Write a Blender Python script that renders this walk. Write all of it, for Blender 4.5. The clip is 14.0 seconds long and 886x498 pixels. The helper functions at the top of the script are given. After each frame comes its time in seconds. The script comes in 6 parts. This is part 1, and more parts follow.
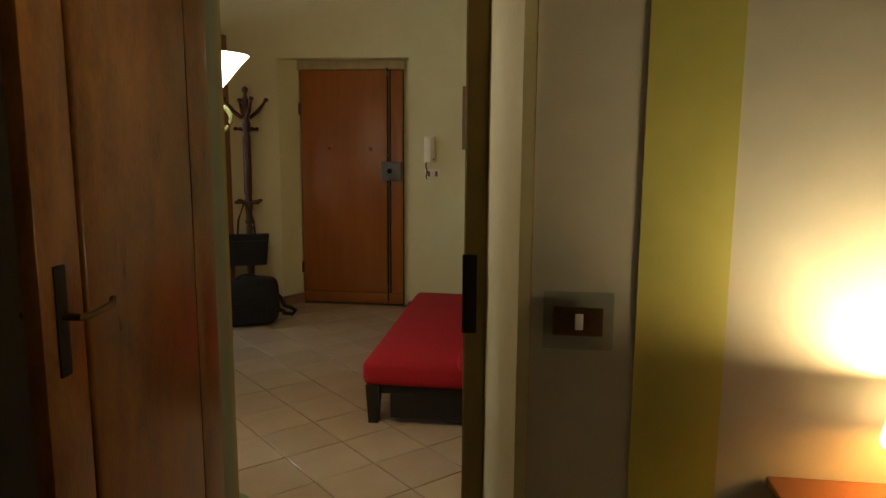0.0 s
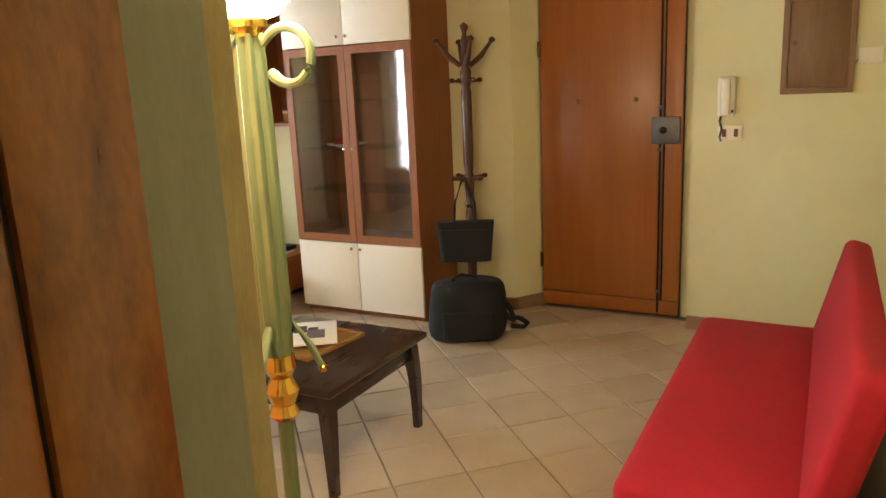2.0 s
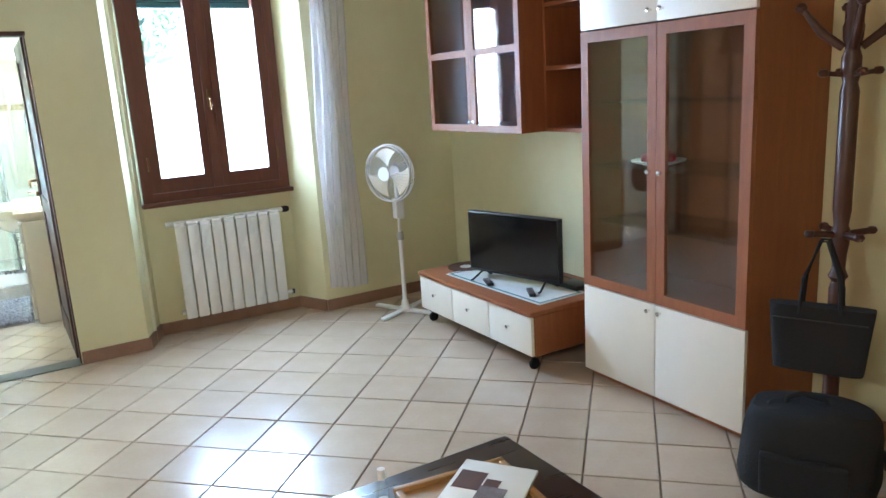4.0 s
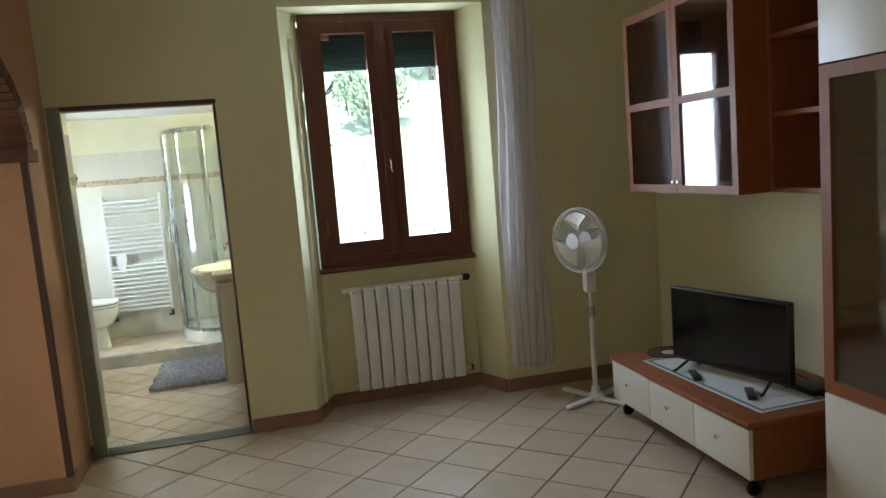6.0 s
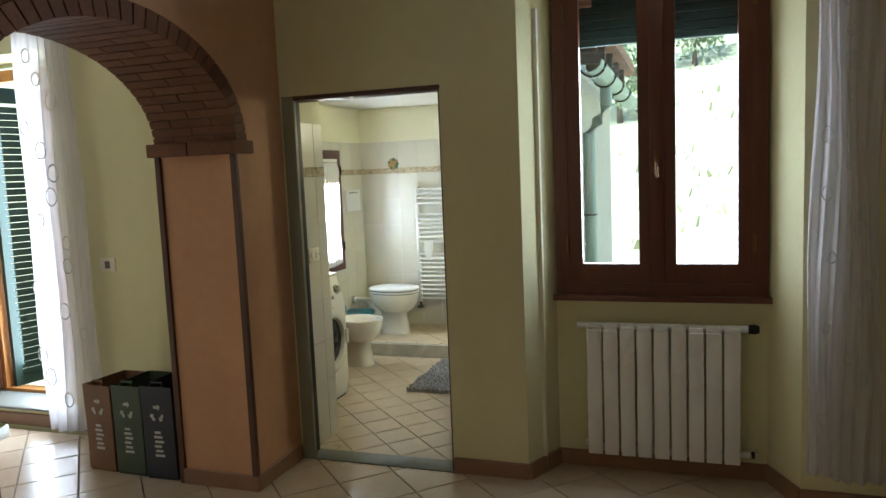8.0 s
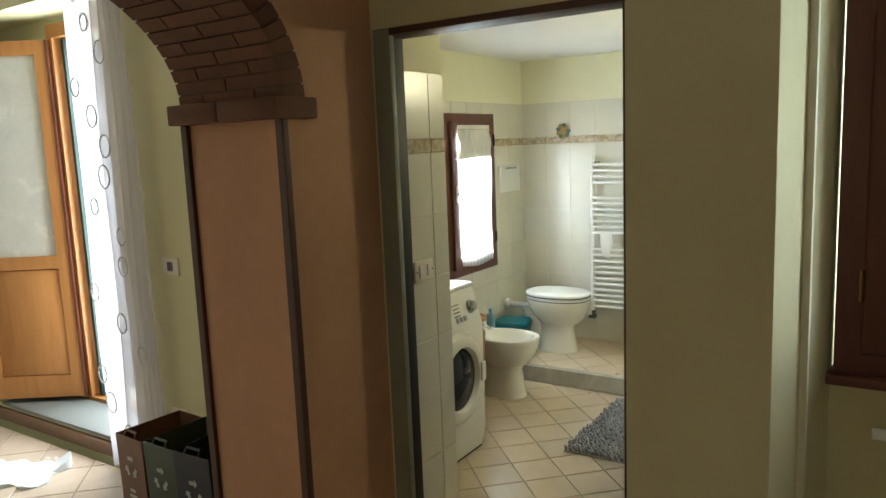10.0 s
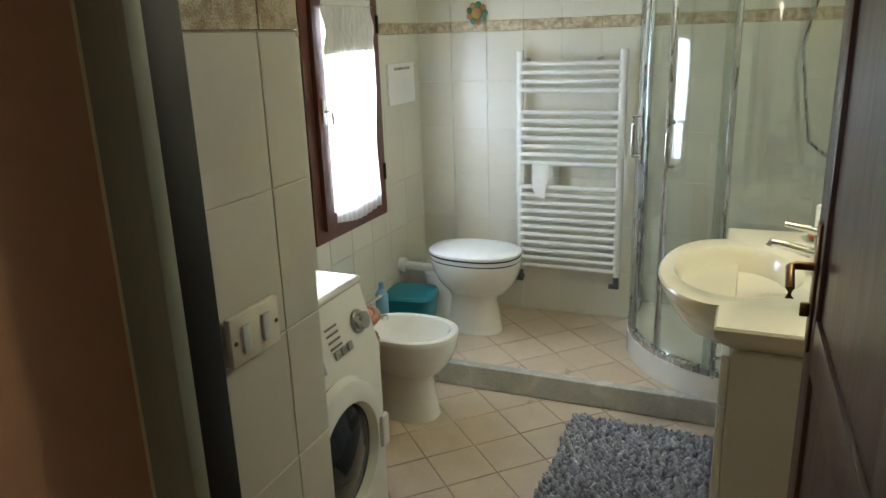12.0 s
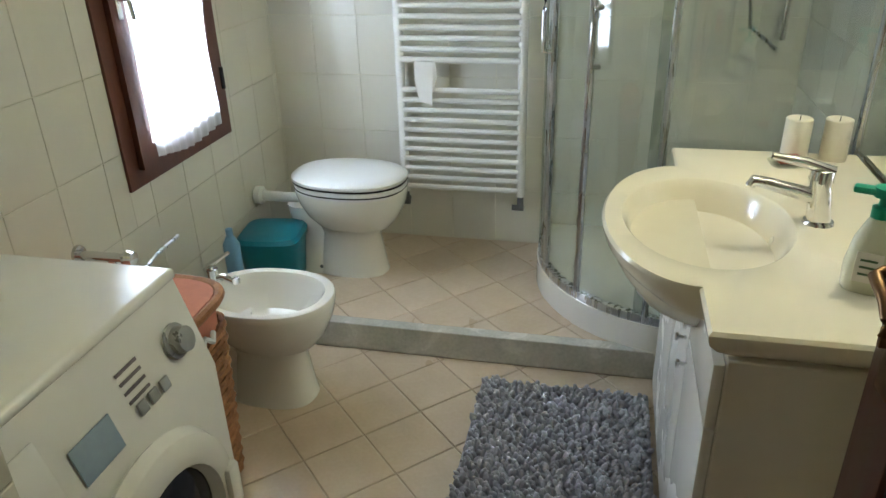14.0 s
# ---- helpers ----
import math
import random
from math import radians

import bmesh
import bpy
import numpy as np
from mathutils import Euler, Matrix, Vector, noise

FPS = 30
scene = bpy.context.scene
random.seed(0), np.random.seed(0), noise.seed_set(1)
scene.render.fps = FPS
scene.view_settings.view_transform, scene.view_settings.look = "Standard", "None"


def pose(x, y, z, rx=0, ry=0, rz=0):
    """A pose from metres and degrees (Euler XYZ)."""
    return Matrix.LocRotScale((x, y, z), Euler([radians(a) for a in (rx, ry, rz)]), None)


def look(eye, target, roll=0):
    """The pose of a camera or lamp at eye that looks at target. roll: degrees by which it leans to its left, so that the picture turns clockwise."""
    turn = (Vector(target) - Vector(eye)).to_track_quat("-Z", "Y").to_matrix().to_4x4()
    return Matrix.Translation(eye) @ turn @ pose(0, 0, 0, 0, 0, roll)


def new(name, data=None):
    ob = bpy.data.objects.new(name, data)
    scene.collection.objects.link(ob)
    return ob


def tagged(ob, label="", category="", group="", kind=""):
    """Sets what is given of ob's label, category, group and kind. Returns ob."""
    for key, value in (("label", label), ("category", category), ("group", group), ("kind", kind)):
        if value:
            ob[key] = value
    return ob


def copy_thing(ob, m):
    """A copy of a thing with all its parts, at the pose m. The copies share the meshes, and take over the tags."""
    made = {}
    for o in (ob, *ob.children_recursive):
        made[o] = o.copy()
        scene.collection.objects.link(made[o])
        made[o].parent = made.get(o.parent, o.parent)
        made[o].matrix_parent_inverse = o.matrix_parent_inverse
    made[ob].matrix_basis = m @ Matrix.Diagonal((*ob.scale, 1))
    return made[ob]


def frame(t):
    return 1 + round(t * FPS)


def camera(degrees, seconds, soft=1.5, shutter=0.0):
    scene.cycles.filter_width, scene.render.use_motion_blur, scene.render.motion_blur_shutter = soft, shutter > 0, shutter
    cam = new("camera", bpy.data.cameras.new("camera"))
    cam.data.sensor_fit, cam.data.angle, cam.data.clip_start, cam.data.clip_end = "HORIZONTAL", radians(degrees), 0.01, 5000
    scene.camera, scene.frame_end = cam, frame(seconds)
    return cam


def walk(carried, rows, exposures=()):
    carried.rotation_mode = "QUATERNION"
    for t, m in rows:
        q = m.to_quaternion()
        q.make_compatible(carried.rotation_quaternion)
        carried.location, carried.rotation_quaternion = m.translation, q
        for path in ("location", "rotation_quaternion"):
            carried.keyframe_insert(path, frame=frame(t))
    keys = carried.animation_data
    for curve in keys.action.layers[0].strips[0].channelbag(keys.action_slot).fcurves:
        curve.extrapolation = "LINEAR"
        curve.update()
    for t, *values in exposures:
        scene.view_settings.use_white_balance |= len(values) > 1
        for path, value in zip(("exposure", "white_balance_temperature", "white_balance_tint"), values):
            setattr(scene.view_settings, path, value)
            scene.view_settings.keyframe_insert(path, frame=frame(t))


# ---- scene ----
cam = camera(63.0, 14.0)
PATH = [
    (0, (-2.334, -5.808, 1.535), (-0.375, -5.55, 1.222), 0.4),
    (0.5, (-1.999, -5.793, 1.56), (-0.106, -5.29, 1.156), -0.3),
    (1, (-1.619, -5.718, 1.597), (0.207, -5.019, 1.174), -2.4),
    (1.5, (-1.118, -5.621, 1.519), (0.642, -4.739, 1.168), -1.3),
    (1.8, (-0.882, -5.526, 1.532), (0.832, -4.577, 1.129), -2.0),
    (2, (-0.697, -5.427, 1.521), (1.02, -4.497, 1.09), -2.6),
    (2.5, (-0.301, -5.215, 1.568), (1.431, -4.334, 1.097), -5.9),
    (2.6, (-0.226, -5.209, 1.537), (1.503, -4.318, 1.071), -6.2),
    (3, (0.129, -5.126, 1.599), (1.764, -4.056, 1.172), -3.1),
    (3.5, (0.482, -5.095, 1.589), (1.849, -3.705, 1.144), -3.0),
    (4, (0.729, -4.968, 1.605), (1.717, -3.285, 1.165), -3.4),
    (4.2, (0.84, -4.986, 1.635), (1.643, -3.21, 1.191), -3.2),
    (6.3, (1.294, -4.378, 1.564), (1.728, -2.439, 1.342), -3.8),
    (6.5, (1.48, -4.277, 1.58), (1.904, -2.335, 1.356), -2.0),
    (7, (1.779, -4.094, 1.62), (1.851, -2.107, 1.4), -2.1),
    (7.5, (2.002, -3.823, 1.633), (1.689, -1.861, 1.406), -2.0),
    (8, (2.127, -3.548, 1.611), (1.483, -1.666, 1.398), -2.4),
    (8.5, (2.184, -3.167, 1.625), (1.254, -1.404, 1.459), -0.9),
    (8.7, (2.118, -3.018, 1.625), (1.141, -1.282, 1.444), -1.3),
    (10.8, (1.277, -1.45, 1.654), (0.182, 0.184, 1.292), -2.8),
    (11, (1.157, -1.279, 1.612), (0.082, 0.364, 1.227), -3.0),
    (11.5, (0.96, -0.932, 1.626), (-0.088, 0.718, 1.202), -2.4),
    (12, (0.73, -0.645, 1.594), (-0.022, 1.12, 1.031), -1.9),
    (12.5, (0.542, -0.441, 1.587), (0.05, 1.344, 0.831), -2.4),
    (13, (0.495, -0.352, 1.568), (0.142, 1.401, 0.671), -1.7),
    (13.5, (0.476, -0.252, 1.544), (0.12, 1.484, 0.616), -2.2),
    (14, (0.489, 0.053, 1.554), (0.079, 1.803, 0.676), -1.7),
]
walk(cam, [(t, look(eye, target, roll)) for t, eye, target, roll in PATH],
     exposures=[(0.0, 1.8, 6500, 6), (0.5, 3.0, 6900, 8), (1.5, 3.4, 7000, 8), (2.5, 3.25, 5800, 7), (3.0, 3.15, 5200, 4), (4.0, 3.3, 4800, 6),
                (5.2, 2.5, 5200, 7), (6.5, 1.5, 5700, 8), (7.5, 1.35, 5900, 8), (8.5, 1.4, 5900, 9), (10.0, 1.3, 6200, 7),
                (11.0, 1.25, 6300, 8), (12.5, 0.95, 5600, 13), (14.0, 1.0, 5600, 13)])

# ---- world, sun and lamps ----
world = bpy.data.worlds.new("sky")
scene.world = world
world.use_nodes = True
sky = world.node_tree.nodes.new("ShaderNodeTexSky")
sky.sky_type = "NISHITA"
sky.sun_disc = False
sky.sun_elevation = radians(52)
sky.sun_rotation = radians(200)
world.node_tree.links.new(sky.outputs[0], world.node_tree.nodes["Background"].inputs[0])
world.node_tree.nodes["Background"].inputs[1].default_value = 0.15

sun = new("sun", bpy.data.lights.new("sun", "SUN"))
sun.data.energy, sun.data.angle, sun.data.color = 5.0, radians(0.6), (1.0, 0.95, 0.86)
sun.matrix_world = look((-2, -6, 9), (0, 0, 0))


def window_light(x, y, z, rx, ry, rz, w, h, watts, color=(0.86, 0.93, 1.0)):
    """Sky light that comes in through a window's opening."""
    ob = new("window_light", bpy.data.lights.new("window_light", "AREA"))
    ob.data.shape, ob.data.size, ob.data.size_y = "RECTANGLE", w, h
    ob.data.energy, ob.data.color = watts, color
    ob.matrix_world = pose(x, y, z, rx, ry, rz)
    return ob


def bulb(x, y, z, watts, color, radius=0.05):
    ob = new("bulb_light", bpy.data.lights.new("bulb_light", "POINT"))
    ob.data.energy, ob.data.color, ob.data.shadow_soft_size = watts, color, radius
    ob.location = (x, y, z)
    return ob


window_light(1.978, 0.40, 1.72, -90, 0, 0, 0.85, 1.25, 20)
window_light(-2.22, 0.47, 1.3, -90, 0, 0, 0.85, 2.0, 36)
window_light(-1.13, 2.255, 1.28, 0, -90, 0, 1.0, 0.55, 33)
bulb(0.295, -4.525, 1.79, 1.35, (1.0, 0.80, 0.50), 0.06)
bulb(-0.722, -6.70, 0.918, 14.0, (1.0, 0.84, 0.50), 0.05)
bulb(1.07, 1.66, 2.02, 6.5, (1.0, 0.90, 0.58), 0.06)


# ---- shapes ----
def link(name, bm, material, parent=None, label="", smooth=False):
    """One mesh object from a bmesh."""
    me = bpy.data.meshes.new(name)
    bmesh.ops.recalc_face_normals(bm, faces=bm.faces[:])
    bm.to_mesh(me)
    bm.free()
    me.materials.append(material)
    if smooth:
        me.polygons.foreach_set("use_smooth", [True] * len(me.polygons))
        me.set_sharp_from_angle(angle=radians(38))
    ob = new(name, me)
    ob.parent = parent
    if label:
        tagged(ob, label)
    return ob


def part(name, bm, material, parent, label="", smooth=True):
    return link(name, bm, material, parent, label, smooth)


def thing(name, x, y, z, rz, label, category, group=""):
    ob = new(name)
    ob.matrix_world = pose(x, y, z, 0, 0, rz)
    ob.empty_display_size = 0.1
    return tagged(ob, label, category, group)


def setting(name, bm, material, label, category="", smooth=False):
    return tagged(link(name, bm, material, None, "", smooth), label, category or name.split("_")[0], kind="structure")


def add_box(bm, x0, y0, z0, x1, y1, z1):
    vs = [bm.verts.new((x, y, z)) for z in (z0, z1) for x, y in ((x0, y0), (x1, y0), (x1, y1), (x0, y1))]
    return [bm.faces.new([vs[i] for i in f]) for f in
            ((3, 2, 1, 0), (4, 5, 6, 7), (0, 1, 5, 4), (1, 2, 6, 5), (2, 3, 7, 6), (3, 0, 4, 7))]


def box(x0, y0, z0, x1, y1, z1, bevel=0.0, seg=2):
    bm = bmesh.new()
    add_box(bm, x0, y0, z0, x1, y1, z1)
    if bevel:
        bmesh.ops.bevel(bm, geom=bm.edges[:], offset=bevel, segments=seg, profile=0.5, affect="EDGES")
    return bm


def boxes(*items):
    bm = bmesh.new()
    for it in items:
        add_box(bm, *it)
    return bm


def prism(pts, z0, z1, bevel=0.0):
    """A flat outline (x, y) drawn up from z0 to z1."""
    bm = bmesh.new()
    lo = [bm.verts.new((x, y, z0)) for x, y in pts]
    hi = [bm.verts.new((x, y, z1)) for x, y in pts]
    n = len(pts)
    bm.faces.new(lo[::-1])
    top = bm.faces.new(hi)
    for i in range(n):
        bm.faces.new((lo[i], lo[(i + 1) % n], hi[(i + 1) % n], hi[i]))
    if bevel:
        bmesh.ops.bevel(bm, geom=list(top.edges), offset=bevel, segments=3, profile=0.5, affect="EDGES")
    return bm


def lathe(profile, seg=24, x=0, y=0, z=0):
    bm = bmesh.new()
    rings = []
    for r, h in profile:
        if r < 1e-5:
            rings.append([bm.verts.new((x, y, z + h))])
        else:
            rings.append([bm.verts.new((x + r * math.cos(2 * math.pi * k / seg), y + r * math.sin(2 * math.pi * k / seg), z + h)) for k in range(seg)])
    for a, b in zip(rings, rings[1:]):
        for k in range(seg):
            k2 = (k + 1) % seg
            vs = [a[k % len(a)], a[k2 % len(a)], b[k2 % len(b)], b[k % len(b)]]
            vs = list(dict.fromkeys(vs))
            if len(vs) > 2:
                bm.faces.new(vs)
    for ring in (rings[0], rings[-1]):
        if len(ring) > 2:
            bm.faces.new(ring)
    return bm


def loft(sections, closed=True):
    bm = bmesh.new()
    rings = [[bm.verts.new(p) for p in s] for s in sections]
    n = len(rings[0])
    for a, b in zip(rings, rings[1:]):
        for k in range(n if closed else n - 1):
            bm.faces.new((a[k], a[(k + 1) % n], b[(k + 1) % n], b[k]))
    if closed:
        bm.faces.new(rings[0][::-1])
        bm.faces.new(rings[-1])
    return bm


def tube(points, r, seg=10, taper=None):
    pts = [Vector(p) for p in points]
    secs = []
    up = Vector((0.03, 0.05, 1)).normalized()
    for i, p in enumerate(pts):
        d = (pts[min(i + 1, len(pts) - 1)] - pts[max(i - 1, 0)]).normalized()
        a = d.cross(up if abs(d.dot(up)) < 0.95 else Vector((1, 0.02, 0))).normalized()
        b = d.cross(a)
        rr = taper[i] if taper else r
        secs.append([p + rr * (math.cos(2 * math.pi * k / seg) * a + math.sin(2 * math.pi * k / seg) * b) for k in range(seg)])
    return loft(secs)


def join(*bms):
    out = bmesh.new()
    for b in bms:
        me = bpy.data.meshes.new("tmp")
        b.to_mesh(me)
        b.free()
        out.from_mesh(me)
        bpy.data.meshes.remove(me)
    return out


def moved(bm, m):
    bmesh.ops.transform(bm, matrix=m, verts=bm.verts[:])
    return bm


def oval(cx, cy, ax, ay, z, n=28, square=2.0):
    """A rounded outline; square over 2 makes it boxier."""
    out = []
    for k in range(n):
        a = 2 * math.pi * k / n
        c, s = math.cos(a), math.sin(a)
        out.append((cx + ax * math.copysign(abs(c) ** (2 / square), c), cy + ay * math.copysign(abs(s) ** (2 / square), s), z))
    return out


# ---- materials ----
def surface(name, c1, c2=None, scale=6.0, rough=0.5, metal=0.0, bump=0.0, bump_scale=60.0, stretch=(1, 1, 1), vary=0.0,
            fine=0.35, coat=0.0, rough_vary=0.1, sharp=0.5, island=False):
    """Two colours mixed by a coarse and a fine noise, uneven gloss and fine relief."""
    m = bpy.data.materials.new(name)
    m.use_nodes = True
    nt = m.node_tree
    b = nt.nodes["Principled BSDF"]
    c2 = c2 or tuple(v * 0.86 for v in c1)
    co = nt.nodes.new("ShaderNodeTexCoord")
    mp = nt.nodes.new("ShaderNodeMapping")
    mp.inputs["Scale"].default_value = stretch
    nt.links.new(co.outputs["Object"], mp.inputs[0])
    n1 = nt.nodes.new("ShaderNodeTexNoise")
    n1.inputs["Scale"].default_value, n1.inputs["Detail"].default_value, n1.inputs["Distortion"].default_value = scale, 5, 0.4
    n2 = nt.nodes.new("ShaderNodeTexNoise")
    n2.inputs["Scale"].default_value, n2.inputs["Detail"].default_value = scale * 9, 4
    nt.links.new(mp.outputs[0], n1.inputs["Vector"])
    nt.links.new(mp.outputs[0], n2.inputs["Vector"])
    mx = nt.nodes.new("ShaderNodeMix")
    mx.data_type = "FLOAT"
    mx.inputs[0].default_value = fine
    nt.links.new(n1.outputs[0], mx.inputs[2])
    nt.links.new(n2.outputs[0], mx.inputs[3])
    ramp = nt.nodes.new("ShaderNodeValToRGB")
    ramp.color_ramp.elements[0].position, ramp.color_ramp.elements[1].position = 0.5 - 0.36 * sharp, 0.5 + 0.36 * sharp
    ramp.color_ramp.elements[0].color, ramp.color_ramp.elements[1].color = (*c2, 1), (*c1, 1)
    nt.links.new(mx.outputs[0], ramp.inputs[0])
    color = ramp.outputs[0]
    if vary:
        if island:
            src = nt.nodes.new("ShaderNodeNewGeometry").outputs["Random Per Island"]
        else:
            src = nt.nodes.new("ShaderNodeObjectInfo").outputs["Random"]
        mr = nt.nodes.new("ShaderNodeMapRange")
        mr.inputs[3].default_value, mr.inputs[4].default_value = 1 - vary, 1 + vary
        nt.links.new(src, mr.inputs[0])
        hs = nt.nodes.new("ShaderNodeHueSaturation")
        nt.links.new(mr.outputs[0], hs.inputs["Value"])
        nt.links.new(color, hs.inputs["Color"])
        color = hs.outputs[0]
    nt.links.new(color, b.inputs["Base Color"])
    rr = nt.nodes.new("ShaderNodeMapRange")
    rr.inputs[3].default_value, rr.inputs[4].default_value = max(0.02, rough - rough_vary), min(1, rough + rough_vary)
    nt.links.new(n1.outputs[0], rr.inputs[0])
    nt.links.new(rr.outputs[0], b.inputs["Roughness"])
    b.inputs["Metallic"].default_value = metal
    b.inputs["Coat Weight"].default_value = coat
    if bump:
        bn = nt.nodes.new("ShaderNodeTexNoise")
        bn.inputs["Scale"].default_value, bn.inputs["Detail"].default_value = bump_scale, 4
        nt.links.new(mp.outputs[0], bn.inputs["Vector"])
        bp = nt.nodes.new("ShaderNodeBump")
        bp.inputs["Strength"].default_value, bp.inputs["Distance"].default_value = bump, 0.01
        nt.links.new(bn.outputs[0], bp.inputs["Height"])
        nt.links.new(bp.outputs[0], b.inputs["Normal"])
    return m


def glow(name, color, strength):
    m = bpy.data.materials.new(name)
    m.use_nodes = True
    b = m.node_tree.nodes["Principled BSDF"]
    b.inputs["Base Color"].default_value = (*color, 1)
    b.inputs["Emission Color"].default_value = (*color, 1)
    b.inputs["Emission Strength"].default_value = strength
    b.inputs["Roughness"].default_value = 0.4
    return m


def clear(name, color=(1, 1, 1), rough=0.0, mix=0.85, tint_rough=0.06):
    """Thin glass: mostly see-through, with a mirror's share of gloss."""
    m = bpy.data.materials.new(name)
    m.use_nodes = True
    nt = m.node_tree
    out = nt.nodes["Material Output"]
    tr = nt.nodes.new("ShaderNodeBsdfTransparent")
    tr.inputs[0].default_value = (*color, 1)
    gl = nt.nodes.new("ShaderNodeBsdfGlossy")
    gl.inputs["Roughness"].default_value = tint_rough
    mix_node = nt.nodes.new("ShaderNodeMixShader")
    mix_node.inputs[0].default_value = 1 - mix
    nt.links.new(tr.outputs[0], mix_node.inputs[1])
    nt.links.new(gl.outputs[0], mix_node.inputs[2])
    nt.links.new(mix_node.outputs[0], out.inputs[0])
    return m


def sheer(name, color, opacity):
    """Thin curtain cloth that lets light through."""
    m = bpy.data.materials.new(name)
    m.use_nodes = True
    nt = m.node_tree
    out = nt.nodes["Material Output"]
    tr = nt.nodes.new("ShaderNodeBsdfTransparent")
    tl = nt.nodes.new("ShaderNodeBsdfTranslucent")
    tl.inputs[0].default_value = (*color, 1)
    df = nt.nodes.new("ShaderNodeBsdfDiffuse")
    df.inputs[0].default_value = (*color, 1)
    a = nt.nodes.new("ShaderNodeMixShader")
    nt.links.new(tl.outputs[0], a.inputs[1])
    nt.links.new(df.outputs[0], a.inputs[2])
    c = nt.nodes.new("ShaderNodeMixShader")
    wv = nt.nodes.new("ShaderNodeTexNoise")
    wv.inputs["Scale"].default_value = 9
    mr = nt.nodes.new("ShaderNodeMapRange")
    mr.inputs[3].default_value, mr.inputs[4].default_value = opacity - 0.12, min(1, opacity + 0.12)
    nt.links.new(wv.outputs[0], mr.inputs[0])
    nt.links.new(mr.outputs[0], c.inputs[0])
    nt.links.new(tr.outputs[0], c.inputs[1])
    nt.links.new(a.outputs[0], c.inputs[2])
    nt.links.new(c.outputs[0], out.inputs[0])
    return m


PLASTER = surface("cream_yellow_plaster", (0.70, 0.67, 0.40), (0.64, 0.60, 0.34), 1.3, 0.85, bump=0.12, bump_scale=35, fine=0.25)
PLASTER_BATH = surface("pale_yellow_plaster", (0.78, 0.76, 0.56), (0.74, 0.71, 0.50), 1.5, 0.85, bump=0.1, bump_scale=40)
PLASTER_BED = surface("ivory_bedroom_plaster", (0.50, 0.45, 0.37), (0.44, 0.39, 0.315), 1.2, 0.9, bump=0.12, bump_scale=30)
PLASTER_GOLD = surface("golden_stripe_paint", (0.46, 0.41, 0.10), (0.40, 0.35, 0.08), 1.6, 0.9, bump=0.1, bump_scale=30)
PINK = surface("salmon_plaster", (0.62, 0.36, 0.20), (0.55, 0.30, 0.16), 2.2, 0.8, bump=0.1, bump_scale=30)
WHITEWASH = surface("white_ceiling_paint", (0.82, 0.80, 0.74), (0.78, 0.76, 0.69), 1.5, 0.9, bump=0.05)
GROUT = surface("brown_grout", (0.25, 0.195, 0.15), (0.19, 0.145, 0.11), 12, 0.9)
GROUT_PALE = surface("pale_grout", (0.40, 0.34, 0.25), (0.33, 0.27, 0.19), 12, 0.9)
TILE = surface("beige_floor_tile", (0.52, 0.42, 0.31), (0.47, 0.37, 0.26), 5, 0.24, vary=0.06, bump=0.05, bump_scale=40, coat=0.15, rough_vary=0.08)
TILE_BATH = surface("sand_bath_tile", (0.56, 0.46, 0.33), (0.48, 0.38, 0.26), 8, 0.3, vary=0.06, bump=0.05, bump_scale=45, rough_vary=0.08)
TILE_WALL = surface("glazed_ivory_tile", (0.67, 0.65, 0.55), (0.655, 0.635, 0.53), 5, 0.24, vary=0.03, bump=0.02, bump_scale=30, rough_vary=0.015)
BAND = surface("patterned_band_tile", (0.62, 0.55, 0.40), (0.30, 0.22, 0.12), 34, 0.2, sharp=0.25, fine=0.5)
BASEBOARD = surface("terracotta_skirting", (0.30, 0.17, 0.10), (0.24, 0.13, 0.075), 9, 0.4, vary=0.06)
WALNUT = surface("knotty_walnut_wood", (0.40, 0.150, 0.026), (0.13, 0.036, 0.008), 4, 0.32, stretch=(3.0, 3.0, 1.1), bump=0.08, bump_scale=30, coat=0.25, fine=0.3, sharp=0.6)
CHERRY = surface("cherry_wood_veneer", (0.30, 0.105, 0.030), (0.22, 0.07, 0.020), 5, 0.52, stretch=(6, 6, 0.7), bump=0.03, fine=0.4)
DOORWOOD = surface("orange_brown_door_veneer", (0.36, 0.125, 0.022), (0.29, 0.093, 0.016), 3, 0.34, stretch=(7, 7, 0.5), bump=0.03, fine=0.4)
DARKWOOD = surface("dark_wenge_wood", (0.030, 0.013, 0.008), (0.018, 0.008, 0.005), 4, 0.3, stretch=(1.2, 8, 8), coat=0.2)
RACKWOOD = surface("dark_turned_walnut", (0.075, 0.026, 0.014), (0.045, 0.015, 0.008), 8, 0.35, stretch=(4, 4, 0.8))
FUSEWOOD = surface("tan_brown_panel_wood", (0.22, 0.115, 0.045), (0.15, 0.075, 0.028), 5, 0.45, stretch=(6, 6, 0.7), bump=0.04)
WINWOOD = surface("red_brown_window_wood", (0.13, 0.042, 0.021), (0.085, 0.026, 0.013), 5, 0.4, stretch=(6, 6, 0.7), bump=0.05)
PINE = surface("orange_pine_wood", (0.50, 0.24, 0.07), (0.36, 0.15, 0.04), 5, 0.4, stretch=(6, 6, 0.6), bump=0.05, sharp=0.7)
IVORY = surface("ivory_lacquer", (0.76, 0.72, 0.62), (0.73, 0.69, 0.58), 2, 0.35)
WHITE = surface("white_plastic", (0.75, 0.75, 0.72), (0.71, 0.71, 0.68), 3, 0.35)
ENAMEL = surface("white_enamel", (0.78, 0.77, 0.72), (0.75, 0.74, 0.68), 2, 0.25)
